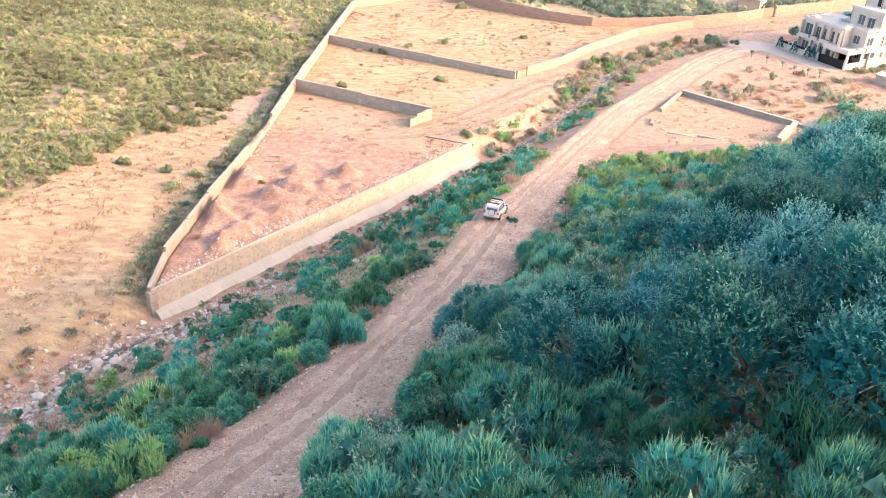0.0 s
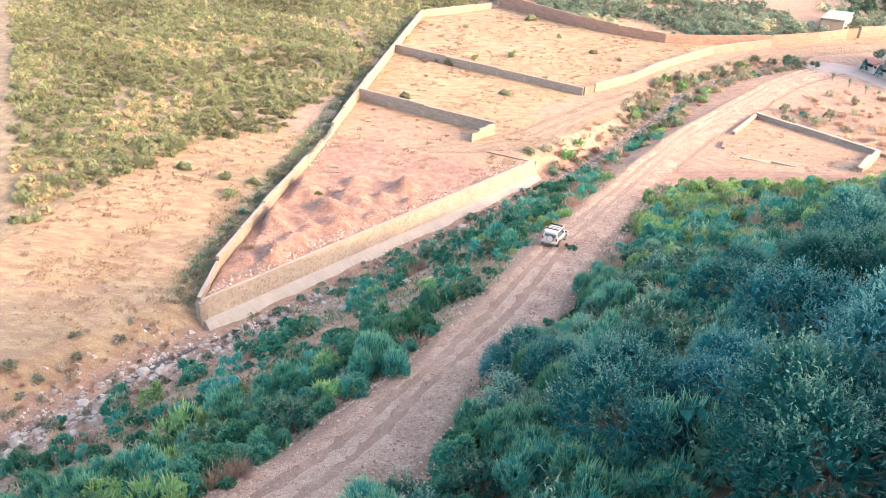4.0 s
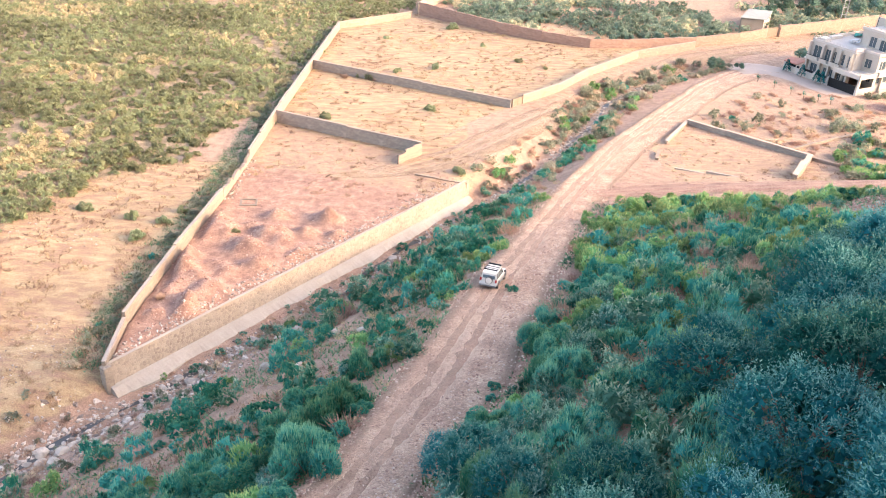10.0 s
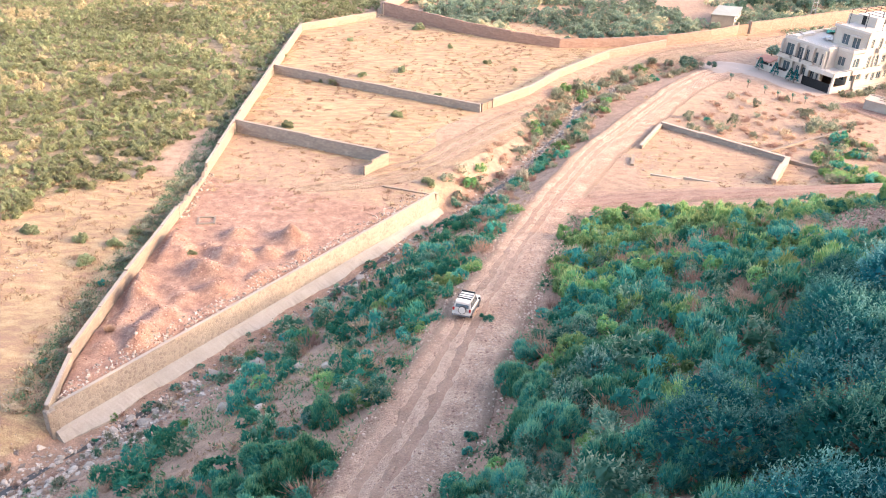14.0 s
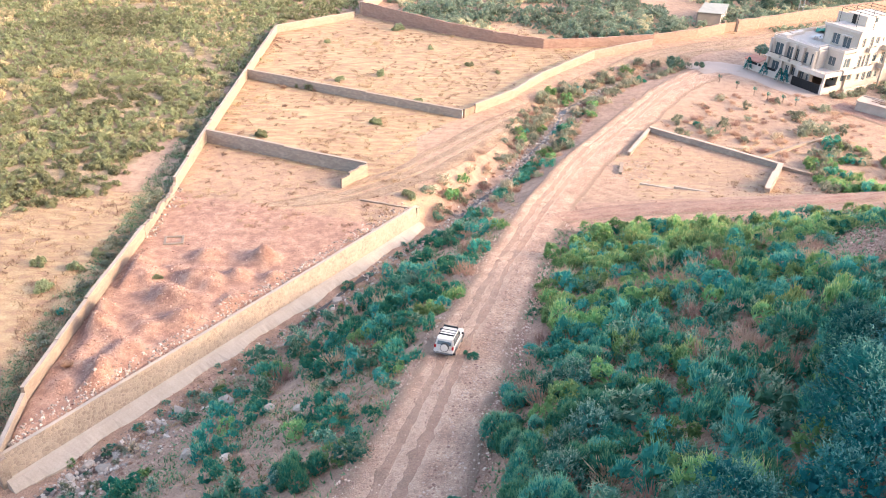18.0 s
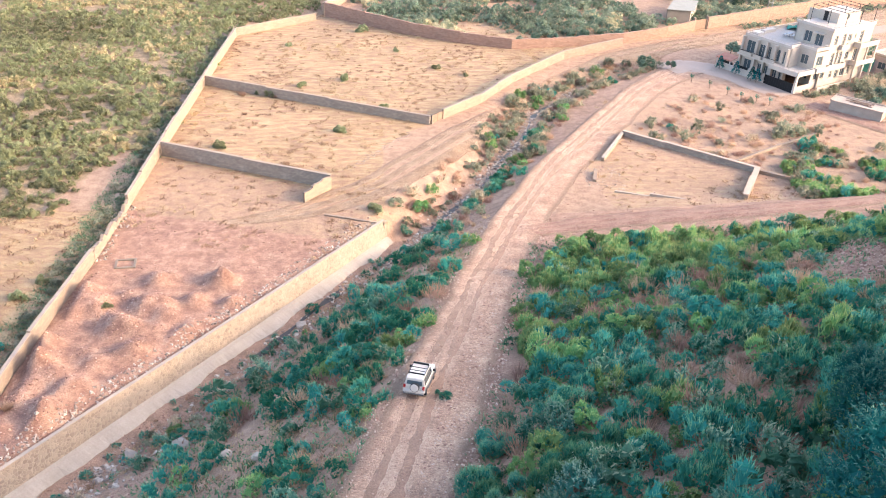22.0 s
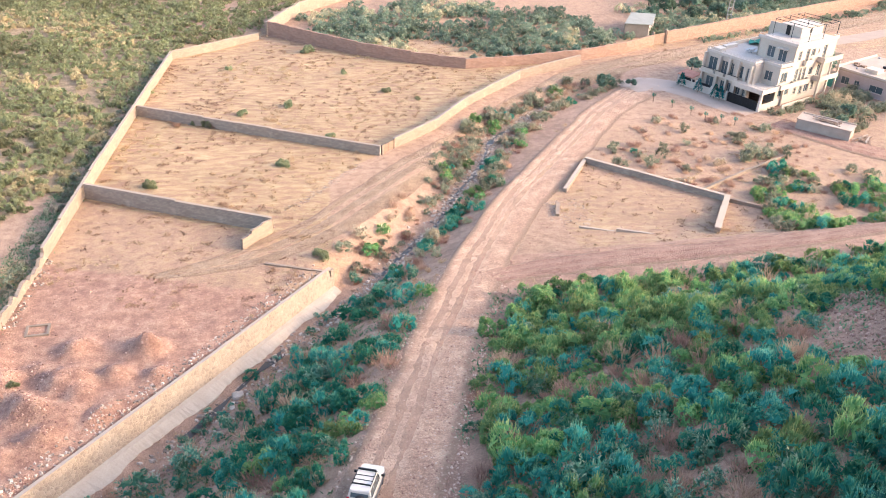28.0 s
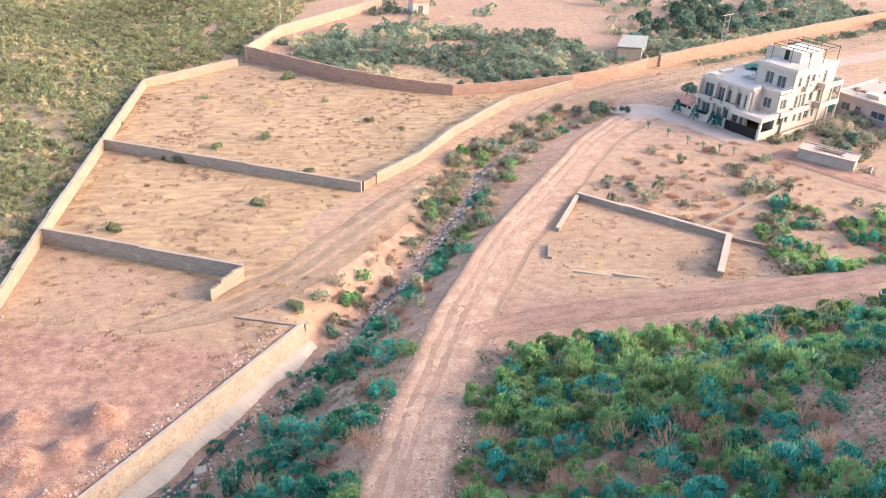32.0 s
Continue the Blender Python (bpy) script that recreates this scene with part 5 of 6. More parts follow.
def low_store():
    d = Vector((87.0 - 80.9, 151.2 - 157.0, 0))
    s = base("store_building", Matrix.Translation((80.9, 157.0, 0)) @ Matrix.Rotation(math.atan2(d.y, d.x), 4, "Z"), "long low concrete-block store with a flat roof", "building")
    L, W = d.length, 3.3
    part("wall", boxes((0, L, 0, 0.25, -0.5, 1.7), (0, L, W - 0.25, W, -0.5, 1.7), (0, 0.25, 0.25, W - 0.25, -0.5, 1.7), (L - 0.25, L, 0.25, W - 0.25, -0.5, 1.7)), STORE_RENDER, s)
    part("roof", boxes((-0.12, L + 0.12, -0.12, W + 0.12, 1.7, 1.86)), TAN_ROOF, s)
    part("roof_kerb", boxes((-0.12, L + 0.12, W - 0.1, W + 0.12, 1.86, 2.05), (-0.12, 0.1, -0.12, W - 0.1, 1.86, 2.0)), TAN_ROOF, s)
    rng = np.random.RandomState(4)
    for k in range(9):
        bm = boxes((-1.6, 1.6, -0.09, 0.09, 0, 0.07))
        ob = new("timber", bpy.data.meshes.new("timber"))
        bm.to_mesh(ob.data)
        bm.free()
        ob.data.materials.append(WOOD)
        ob.matrix_world = s.matrix_world @ pose(4.2 + rng.uniform(-0.8, 0.8), 1.6 + rng.uniform(-0.5, 0.5), 1.87 + 0.07 * (k // 3), 0, 0, rng.uniform(-25, 25))
        tagged(ob, "loose weathered plank lying on the store roof", "plank", "planks on the store roof")


low_store()


def tin_shed():
    s = base("shed", pose(69.6, 210.8, 0, 0, 0, 0), "small brick shed with a pale tin roof beside the orchard wall", "shed")
    facade(s, "long_wall", 0, 10.0, 0, 2.7, [(1.4, 2.4, 0.1, 2.1), (4.4, 5.4, 1.0, 2.0), (7.2, 8.2, 0.1, 2.1)], side_frame(5.4, 0, 62), CREAM)
    part("end_wall", boxes((0, 5.4, -0.02, 0.22, 0, 2.9)), GREYBLOCK, s)
    m = side_frame(5.4, 0, 62)
    back_wall = part("back_wall", boxes((0, 10, 0, 0.22, 0, 3.0)), GREYBLOCK, s)
    back_wall.matrix_local = side_frame(0, 0, 62)
    roof = part("roof", quad(bmesh.new(), [(-0.4, -0.4, 3.15), (5.9, -0.4, 2.85), (10.4, 9.2, 2.85), (4.4, 9.2, 3.15)], 0.08), TIN, s)


tin_shed()
hut = base("hut", pose(31.0, 250, 0, 0, 0, 10), "small square hut with a red hipped roof", "hut")
facade(hut, "wall", 0, 4.2, 0, 3.0, [(1.4, 2.6, 0.1, 2.2)], side_frame(0, 0, 0), CREAM)
part("wall", boxes((0, 0.22, 0.22, 4.2, 0, 3.0), (3.98, 4.2, 0.22, 4.2, 0, 3.0), (0.22, 3.98, 3.98, 4.2, 0, 3.0)), CREAM, hut)
rb = bmesh.new()
bmesh.ops.create_cone(rb, cap_ends=True, segments=4, radius1=3.5, radius2=0.05, depth=1.3, matrix=Matrix.Translation((2.1, 2.1, 3.66)) @ Matrix.Rotation(radians(45), 4, "Z"))
part("roof", rb, TILE_RED, hut)
gate2 = base("orchard_gate", pose(73.8, 204.8, 0, 0, 0, 28), "rusty sheet gate in the brick wall", "gate")
part("leaf", boxes((0.2, 2.0, -0.04, 0.04, 0.05, 2.3), (2.02, 3.8, -0.04, 0.04, 0.05, 2.3)), WOOD, gate2)
for s in (-0.035, 4.035):
    part("post", boxes((s - 0.215, s + 0.215, -0.25, 0.25, 0, 2.9)), BRICK, gate2)


gate3 = base("plot_gate", pose(11.95, 148.95, g1(12.7, 149.9), 0, 0, math.degrees(math.atan2(2.6, 2.2))), "rusty brown sheet-metal gate between the plot walls", "gate")
for x0 in (0.12, 1.48):
    leaf = part("leaf", boxes((x0, x0 + 1.3, -0.03, 0.03, 0.08, 1.35)), WOOD, gate3)
    part("brace", boxes((x0, x0 + 1.3, -0.06, -0.03, 0.62, 0.70)), WOOD, leaf)
for x0 in (-0.06, 2.96):
    part("post", boxes((x0 - 0.14, x0 + 0.14, -0.16, 0.16, -0.3, 1.55)), BLOCK, gate3)
PILE_RNG = np.random.RandomState(12)
for k in range(14):
    plank = new("timber", bpy.data.meshes.new("timber"))
    bm = boxes((-1.5, 1.5, -0.09, 0.09, 0, 0.07))
    bm.to_mesh(plank.data)
    bm.free()
    plank.data.materials.append(WOOD if k % 3 else CONCRETE)
    px, py = 89.6 + PILE_RNG.uniform(-1.0, 1.2), 151.6 + PILE_RNG.uniform(-0.8, 1.2)
    plank.matrix_world = pose(px, py, g1(px, py) + 0.05 + 0.075 * (k // 3), 0, 0, PILE_RNG.uniform(10, 60))
    tagged(plank, "loose weathered plank heaped beside the store", "plank", "planks beside the store")

# ---- poles and wires ----
def pole(x, y, h, label):
    p = base("utility_pole", Matrix.Translation((x, y, g1(x, y))), label, "utility pole", "utility poles")
    part("shaft", rod(bmesh.new(), (0, 0, -0.5), (0, 0, h), 0.17, 10, 0.11), CONCRETE, p)
    part("crossarm", boxes((-0.9, 0.9, -0.06, 0.06, h - 0.5, h - 0.38)), STEEL, p)
    for s in (-0.8, 0, 0.8):
        part("insulator", rod(bmesh.new(), (s, 0, h - 0.38), (s, 0, h - 0.15), 0.05, 8), CLEAR, p)
    return p


pole(-0.5, 230.7, 9.5, "slim grey concrete utility pole at the orchard wall")
pole(134.0, 242.5, 8.5, "grey concrete utility pole beside the far road")
py = base("lattice_pylon", pose(96, 216.5, 0, 0, 0, 28), "two-legged steel lattice power pylon", "pylon", "utility poles")
for s in (-0.8, 0.8):
    part("leg", rod(bmesh.new(), (s, 0, 0), (s, 0, 8.6), 0.12, 8, 0.09), STEEL, py)
for k in range(4):
    part("brace", boxes((-0.8, 0.8, -0.05, 0.05, 2.0 + 1.7 * k, 2.12 + 1.7 * k)), STEEL, py)
part("crossarm", boxes((-1.9, 1.9, -0.07, 0.07, 8.5, 8.65)), STEEL, py)
for k, off in enumerate((-1.7, -0.6, 0.6, 1.7)):
    cu = bpy.data.curves.new("wire", "CURVE")
    cu.dimensions, cu.bevel_depth = "3D", 0.03
    sp = cu.splines.new("POLY")
    sp.points.add(16)
    for i in range(17):
        f = i / 16
        sp.points[i].co = (96 + 38 * f + off * 0.4, 216.5 + 26 * f - off * 0.8, 8.6 - 0.2 * f - 1.1 * 4 * f * (1 - f), 1)
    cu.materials.append(BLACK)
    tagged(new("power_wire", cu), "thin sagging power wire between the pylon and a pole", "wire", "power wires")

# ---- plants ----
PR = np.random.RandomState(11)
ROADX, ROADH = lambda y: np.interp(y, ROAD_Y, ROAD_X), lambda y: np.interp(y, ROAD_Y, ROAD_HALF)
STRX = lambda y: np.interp(y, STREAM_Y, STREAM_X)


def plant_meshes(made, mat, twigs=14):
    """A foliage mesh and its woody base."""
    (faces, tip_light), places = made
    me = fast_mesh("foliage", faces, 3, mat, None, tip_light)
    bm = bmesh.new()
    for t in places[:: max(1, len(places) // twigs)][:twigs]:
        rod(bm, (t[0] * 0.12, t[1] * 0.12, -0.15), tuple(t * 0.92), 0.035, 4, 0.012)
    st = bpy.data.meshes.new("woody_base")
    bm.to_mesh(st)
    bm.free()
    st.materials.append(TWIG)
    return me, st


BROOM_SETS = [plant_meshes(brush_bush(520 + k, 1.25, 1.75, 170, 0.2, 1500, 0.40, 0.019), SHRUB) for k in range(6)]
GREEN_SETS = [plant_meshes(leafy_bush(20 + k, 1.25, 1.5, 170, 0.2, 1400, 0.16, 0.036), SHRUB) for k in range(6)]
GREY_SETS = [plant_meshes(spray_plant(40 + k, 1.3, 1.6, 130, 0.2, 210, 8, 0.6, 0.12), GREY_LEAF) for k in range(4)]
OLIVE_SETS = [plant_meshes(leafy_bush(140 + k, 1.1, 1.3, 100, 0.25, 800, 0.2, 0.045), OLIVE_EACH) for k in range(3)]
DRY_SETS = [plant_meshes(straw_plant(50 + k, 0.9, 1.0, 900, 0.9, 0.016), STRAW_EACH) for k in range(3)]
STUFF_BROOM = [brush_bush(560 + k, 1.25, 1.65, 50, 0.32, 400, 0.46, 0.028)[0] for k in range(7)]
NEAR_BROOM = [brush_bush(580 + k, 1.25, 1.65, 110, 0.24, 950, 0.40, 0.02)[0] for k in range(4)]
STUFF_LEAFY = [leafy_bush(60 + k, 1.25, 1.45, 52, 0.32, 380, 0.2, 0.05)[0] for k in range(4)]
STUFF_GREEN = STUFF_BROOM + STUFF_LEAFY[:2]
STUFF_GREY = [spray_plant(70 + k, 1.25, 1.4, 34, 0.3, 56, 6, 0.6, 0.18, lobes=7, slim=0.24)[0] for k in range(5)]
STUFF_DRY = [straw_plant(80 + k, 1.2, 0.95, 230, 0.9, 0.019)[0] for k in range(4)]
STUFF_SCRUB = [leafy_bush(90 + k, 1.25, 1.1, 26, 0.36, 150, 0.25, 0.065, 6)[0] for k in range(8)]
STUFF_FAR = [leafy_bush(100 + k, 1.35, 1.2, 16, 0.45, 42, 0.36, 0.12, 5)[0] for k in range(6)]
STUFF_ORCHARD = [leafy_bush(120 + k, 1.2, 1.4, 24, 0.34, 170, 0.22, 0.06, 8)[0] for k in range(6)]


def shrub(meshes, x, y, s, label, group):
    k = PR.randint(len(meshes))
    ob = base("shrub", Matrix.Translation((x, y, g1(x, y) - 0.06)) @ Matrix.Rotation(PR.uniform(0, 6.28), 4, "Z") @ Matrix.Diagonal((s, s, s * PR.uniform(0.8, 1.15), 1)), label, "shrub", group)
    for name, me in zip(("foliage", "woody_base"), meshes[k]):
        o = new(name, me)
        o.parent = ob
    return ob


green_spots, grey_spots, dry_spots, yellow_spots, valley_foot, single = [], [], [], [], [], 0
def scatter(x0, x1, y0, y1, gap, seed, size):
    """Jittered spots over a rectangle, each with a patchiness value."""
    X2, Y2 = np.meshgrid(np.arange(x0, x1, gap), np.arange(y0, y1, gap))
    px, py2 = X2.ravel() + PR.uniform(-0.47, 0.47, X2.size) * gap, Y2.ravel() + PR.uniform(-0.47, 0.47, X2.size) * gap
    return list(zip(px.tolist(), py2.tolist(), waves(px, py2, size, seed).tolist()))


for x, y, n1 in scatter(-66, 66, 8, 113, 1.5, 31, 4.0):
    right_edge, left_edge, brook_x = ROADX(y) + ROADH(y), ROADX(y) - ROADH(y), STRX(y)
    side = (33.9 * (y - 72.2) - 44.8 * (x + 30.2)) / 56.2
    near = left_edge - x
    if x > right_edge + 0.9 + 1.6 * float(step(60, 52, y)):
        foot = np.interp(x, [15, 25, 36, 60, 100], [108, 108, 107.0, 106.5, 108])
        if x > 9 + 0.52 * y or y > foot - 0.5 or (x - right_edge < 2.2 and n1 > 0.1):
            continue
        if abs(x - 40.5 - (y - 81) * 0.65) < 3.0 + n1 * 2 and 73 < y < 89:
            continue
        keep, dry, grey = 0.97, (0.10 + 0.22 * (n1 > 0.2)) * (0.0 if y < 36 else 0.25 if y < 44 else 1.0), 0.24 + (0.12 if y < 50 else 0)
    elif 70 < y < 116 and side < -1.9 and x < brook_x + 1.8:
        keep, dry, grey = 0.6, 0.2, 0.6
    elif brook_x + 1.6 < x < left_edge - 0.5:
        if x < -6 - 0.75 * y:
            continue
        near = left_edge - x
        if y < 52:
            keep = 1.0 if near < 13 else 0.35
        elif y < 76:
            keep = 0.55 if near < 4 else 0.34
        else:
            keep = 0.85 if near < 10 and y < 97 and x > brook_x + 4 else 0.45
        if n1 > 0.25 and not (y < 60 and near < 11):
            keep *= 0.45
        dry, grey = (0.05, 0.1) if y < 60 and near < 12 else (0.14, 0.16)
        if side < -0.1 and x - brook_x < 5:
            grey = 0.5
        off = x - brook_x
        if y < 76 and off < 7:
            keep, dry, grey = 0.34, 0.25, 0.68
        elif y < 76 and off < 9.6:
            keep = 0.08
        elif 76 <= y < 98 and off < 6:
            keep, dry, grey = 0.6, 0.22, 0.6
    else:
        continue
    if PR.rand() > keep:
        continue
    s = (0.55 + 0.8 * PR.rand() ** 1.3) * (0.5 if x < brook_x + (7 if y < 76 else 4) else 1.2 if (y < 62 and 0 < near < 12) or (y < 38 and x > right_edge) else 1.0)
    kind = PR.rand()
    if kind < dry:
        dry_spots.append((x, y, g1(x, y), s * 1.25))
        continue
    # Yellow share grows with distance, imitating sunlit bush tops by colour.
    if PR.rand() < (0.12 * (y > 46) + 0.55 * float(step(66, 92, y)) if x > right_edge else 0.24 if near < 5 and y > 50 else 0.06):
        yellow_spots.append((x, y, g1(x, y), s))
        continue
    tall = kind < dry + grey
    nearest = (16 < y < 66 and right_edge < x < right_edge + 7.5) or (24 < y < 62 and left_edge - 7 < x < left_edge)
    if nearest and single < 320:
        single += 1
        if tall:
            shrub(GREY_SETS, x, y, s, "grey-green feathery bush on the stony slope", "shrubs beside the track")
        else:
            shrub(BROOM_SETS if PR.rand() < (0.75 if x > right_edge else 0.35) else GREEN_SETS, x, y, s, "bright green upright bush on the stony slope", "shrubs beside the track")
    else:
        (grey_spots if tall else green_spots).append((x, y, g1(x, y), s))

# shrubs along the upper stream, round the foundations and below the house
for _ in range(400):
    y = 112 + 70 * PR.rand() ** 0.6
    x = float(STRX(y)) + float(np.clip(PR.normal(), -1.7, 1.7)) * 3.4
    if abs(x - float(STRX(y)) - 0.5) < 1.5 or ROADX(y) - ROADH(y) - 0.4 < x or (y < 119 and x < 6):
        continue
    (grey_spots if PR.rand() < 0.55 else yellow_spots if PR.rand() < 0.15 else dry_spots).append((x, y, g1(x, y), PR.uniform(0.5, 1.2)))
for _ in range(520):
    y = PR.uniform(110, 182)
    x = float(STRX(y)) + PR.uniform(-5.0, 5.0)
    if abs(x - float(STRX(y)) - 0.5) < 1.2 or ROADX(y) - ROADH(y) - 0.2 < x or (y < 119 and x < 6):
        continue
    (grey_spots if PR.rand() < 0.3 + 0.3 * (y > 145) else dry_spots).append((x, y, g1(x, y), PR.uniform(0.28, 0.6)))
bank_green = []
for _ in range(75):
    y = PR.uniform(110, 150)
    x = float(STRX(y)) + PR.uniform(1.8, 3.9)
    if float(waves(x, y, 2.6, 23)) > -0.15 and x < ROADX(y) - ROADH(y) - 1.2:
        bank_green.append((x, y, g1(x, y), PR.uniform(0.45, 0.8)))
for _ in range(300):
    x, y = PR.uniform(58, 84), PR.uniform(116, 140)
    if x - 58 < (y - 118) * 0.25 or y < 117.5 or float(waves(x, y, 3.0, 8)) < -0.15:
        continue
    (green_spots if PR.rand() < 0.12 else yellow_spots if PR.rand() < 0.5 else grey_spots if PR.rand() < 0.5 else dry_spots).append((x, y, g1(x, y), PR.uniform(0.6, 1.1)))
for _ in range(70):
    x, y = PR.uniform(44, 76), PR.uniform(136, 162)
    if x < 41.2 + (144.8 - y) * 1.18 + 1.5 or (x - 39.5) < (y - 149) * 0.95 + 6 or x + (y - 165) * 0.5 > 74:
        continue
    (green_spots if PR.rand() < 0.18 else grey_spots if PR.rand() < 0.55 else dry_spots).append((x, y, g1(x, y), PR.uniform(0.55, 1.1)))
for _ in range(230):
    y = PR.uniform(44, 84)
    x = float(STRX(y)) + PR.uniform(-8, 7)
    if y > 69 and x < STRX(y) + 1.5 and x > -33:
        continue
    (valley_foot if PR.rand() < 0.5 else dry_spots).append((x, y, g1(x, y), PR.uniform(0.3, 0.7)))
for _ in range(200):
    x, y = PR.uniform(44, 80), PR.uniform(120, 164)
    if x < 41.2 + (144.8 - y) * 1.18 + 1.5 or (x - 39.5) < (y - 149) * 0.95 + 5 or x + (y - 165) * 0.5 > 75:
        continue
    dry_spots.append((x, y, g1(x, y), PR.uniform(0.4, 1.0)))
for x, y, s in ((68.0, 146.5, 1.5), (69.5, 145.0, 1.3), (66.5, 145.0, 1.2), (70.8, 146.5, 1.2)):
    grey_spots.append((x, y, g1(x, y), s))
for _ in range(60):
    x, y = PR.uniform(84, 104), PR.uniform(155, 172)
    if x - 84 > (y - 150) * 1.2 + 2 or x - 84 < (y - 158) * 0.9:
        continue
    green_spots.append((x, y, g1(x, y), PR.uniform(0.7, 1.3)))

for _ in range(34):
    p = at_house(PR.uniform(12, 26), PR.uniform(-6.5, -2.0))
    (green_spots if PR.rand() < 0.3 else grey_spots).append((p.x, p.y, g1(p.x, p.y), PR.uniform(0.8, 1.5)))
for _ in range(14):
    p = at_house(PR.uniform(1, 9), PR.uniform(-3.5, -1.0))
    grey_spots.append((p.x, p.y, g1(p.x, p.y), PR.uniform(0.5, 0.9)))
# Low growth at the wall's outer foot, which also deepens its shadow strip.
for _ in range(210):
    y = PR.uniform(74, 192)
    x = float(left_wall_x(y)) - 0.7 - 2.6 * PR.rand() ** 1.5
    valley_foot.append((x, y, g1(x, y), PR.uniform(0.25, 0.6)))
valley_spots = valley_foot + [q for q in green_spots if q[1] > 118 and (q[0] < 58 or q[1] > 150)] + [q for q in grey_spots if q[1] > 118]
few_green = [q for q in valley_spots if q[0] < 58][::30] + bank_green
valley_spots = [q for q in valley_spots if q not in few_green]
green_spots = [q for q in green_spots if q[1] <= 118 or (q[0] >= 58 and q[1] <= 150)] + few_green
grey_spots = [q for q in grey_spots if q[1] <= 118]
for name, sets, spots, mat, label in (("valley_bushes", STUFF_GREY, valley_spots, OLIVE_LEAF, "olive-green bushes along the upper stream and round the plots"), ("hillside_bushes", STUFF_GREEN, [q for q in green_spots if q[1] > 48], SHRUB_STUFF, "dense green bushes covering the slopes"), ("hillside_near_bushes", NEAR_BROOM, [q for q in green_spots if q[1] <= 48], SHRUB_STUFF, "dense fine-leaved green bushes on the shaded slope"), ("hillside_yellow_bushes", STUFF_BROOM[:4] + STUFF_LEAFY, yellow_spots, YELLOW_LEAF, "yellow-green bushes over the slopes, many of them coloured to imitate sunlit tops"), ("hillside_grey_bushes", STUFF_GREY, grey_spots, GREY_STUFF, "grey-green twiggy bushes among the green ones"), ("hillside_dry_plants", STUFF_DRY, dry_spots, STRAW_PINK, "dry tan plants among the bushes")):
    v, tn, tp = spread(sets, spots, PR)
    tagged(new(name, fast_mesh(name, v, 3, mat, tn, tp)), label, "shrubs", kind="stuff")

scrub_near, scrub_far = [], []
for x, y, n1 in scatter(-125, 18, 62, 285, 1.6, 41, 5.0):
    edge = np.interp(y, [60, 92, 111, 119, 135, 147, 200, 207, 215, 230, 300], [-62, -53, -47, -37.5, -32, -28, -24.8, -15.5, -9.5, -4, 20])
    if x > left_wall_x(y) - 0.8 and y < 194:
        continue
    if x > edge + n1 * 2 + 0.6 or x < -0.60 * y - 6 or (n1 > 0.5 and PR.rand() < 0.6) or PR.rand() < 0.1:
        continue
    (scrub_near if y < 165 else scrub_far).append((x, y, g1(x, y) - 0.05, PR.uniform(0.6, 1.15)))
orchard = []
for x, y, n1 in scatter(-6, 74, 190, 246, 2.25, 17, 6.0):
    front = np.interp(x, [-7, 10.7, 20.8, 30.8, 54.5, 73.5], [212, 199, 194, 191, 196, 207])
    rear = np.interp(x, [-6, 5, 30, 60, 74], [216, 232, 240, 230, 217])
    if not front + 3.5 < y < rear + n1 * 6 or n1 > 0.25:
        continue
    orchard.append((x, y, 0, PR.uniform(0.8, 1.7)))
for _ in range(420):
    x, y = PR.uniform(20, 220), PR.uniform(235, 300)
    if float(waves(x, y, 9.0, 51)) < 0.12:
        continue
    orchard.append((x, y, 0, PR.uniform(0.7, 1.8)))
for k in range(70):
    f = PR.rand()
    orchard.append((80 + 75 * f + PR.normal() * 0.8, 201.5 + 37 * f + 2.5 + PR.normal() * 0.8, 0, PR.uniform(0.5, 1.1)))
for k in range(480):
    f = PR.rand()
    orchard.append((76 + 80 * f + PR.normal(), 209.5 + 39 * f + abs(PR.normal()) * 16, 0, PR.uniform(0.7, 1.5)))
v, tn, tp = spread(STUFF_SCRUB, scrub_near, PR, 7.0)
tagged(new("scrubland", fast_mesh("scrubland", v, 3, SHRUB_FAR, tn, tp)), "olive-green low scrub covering the flat beyond the wall", "shrubs", kind="stuff")
v, tn, tp = spread(STUFF_FAR, scrub_far, PR, 9.0)
tagged(new("scrubland_far", fast_mesh("scrubland_far", v, 3, SHRUB_FAR, tn, tp)), "distant olive-green scrub", "shrubs", kind="stuff")
v, tn, tp = spread(STUFF_ORCHARD, orchard, PR, 8.0)
tagged(new("orchard_shrubs", fast_mesh("orchard_shrubs", v, 3, ORCHARD_LEAF, tn, tp)), "thick green shrubs behind the brick wall", "shrubs", kind="stuff")

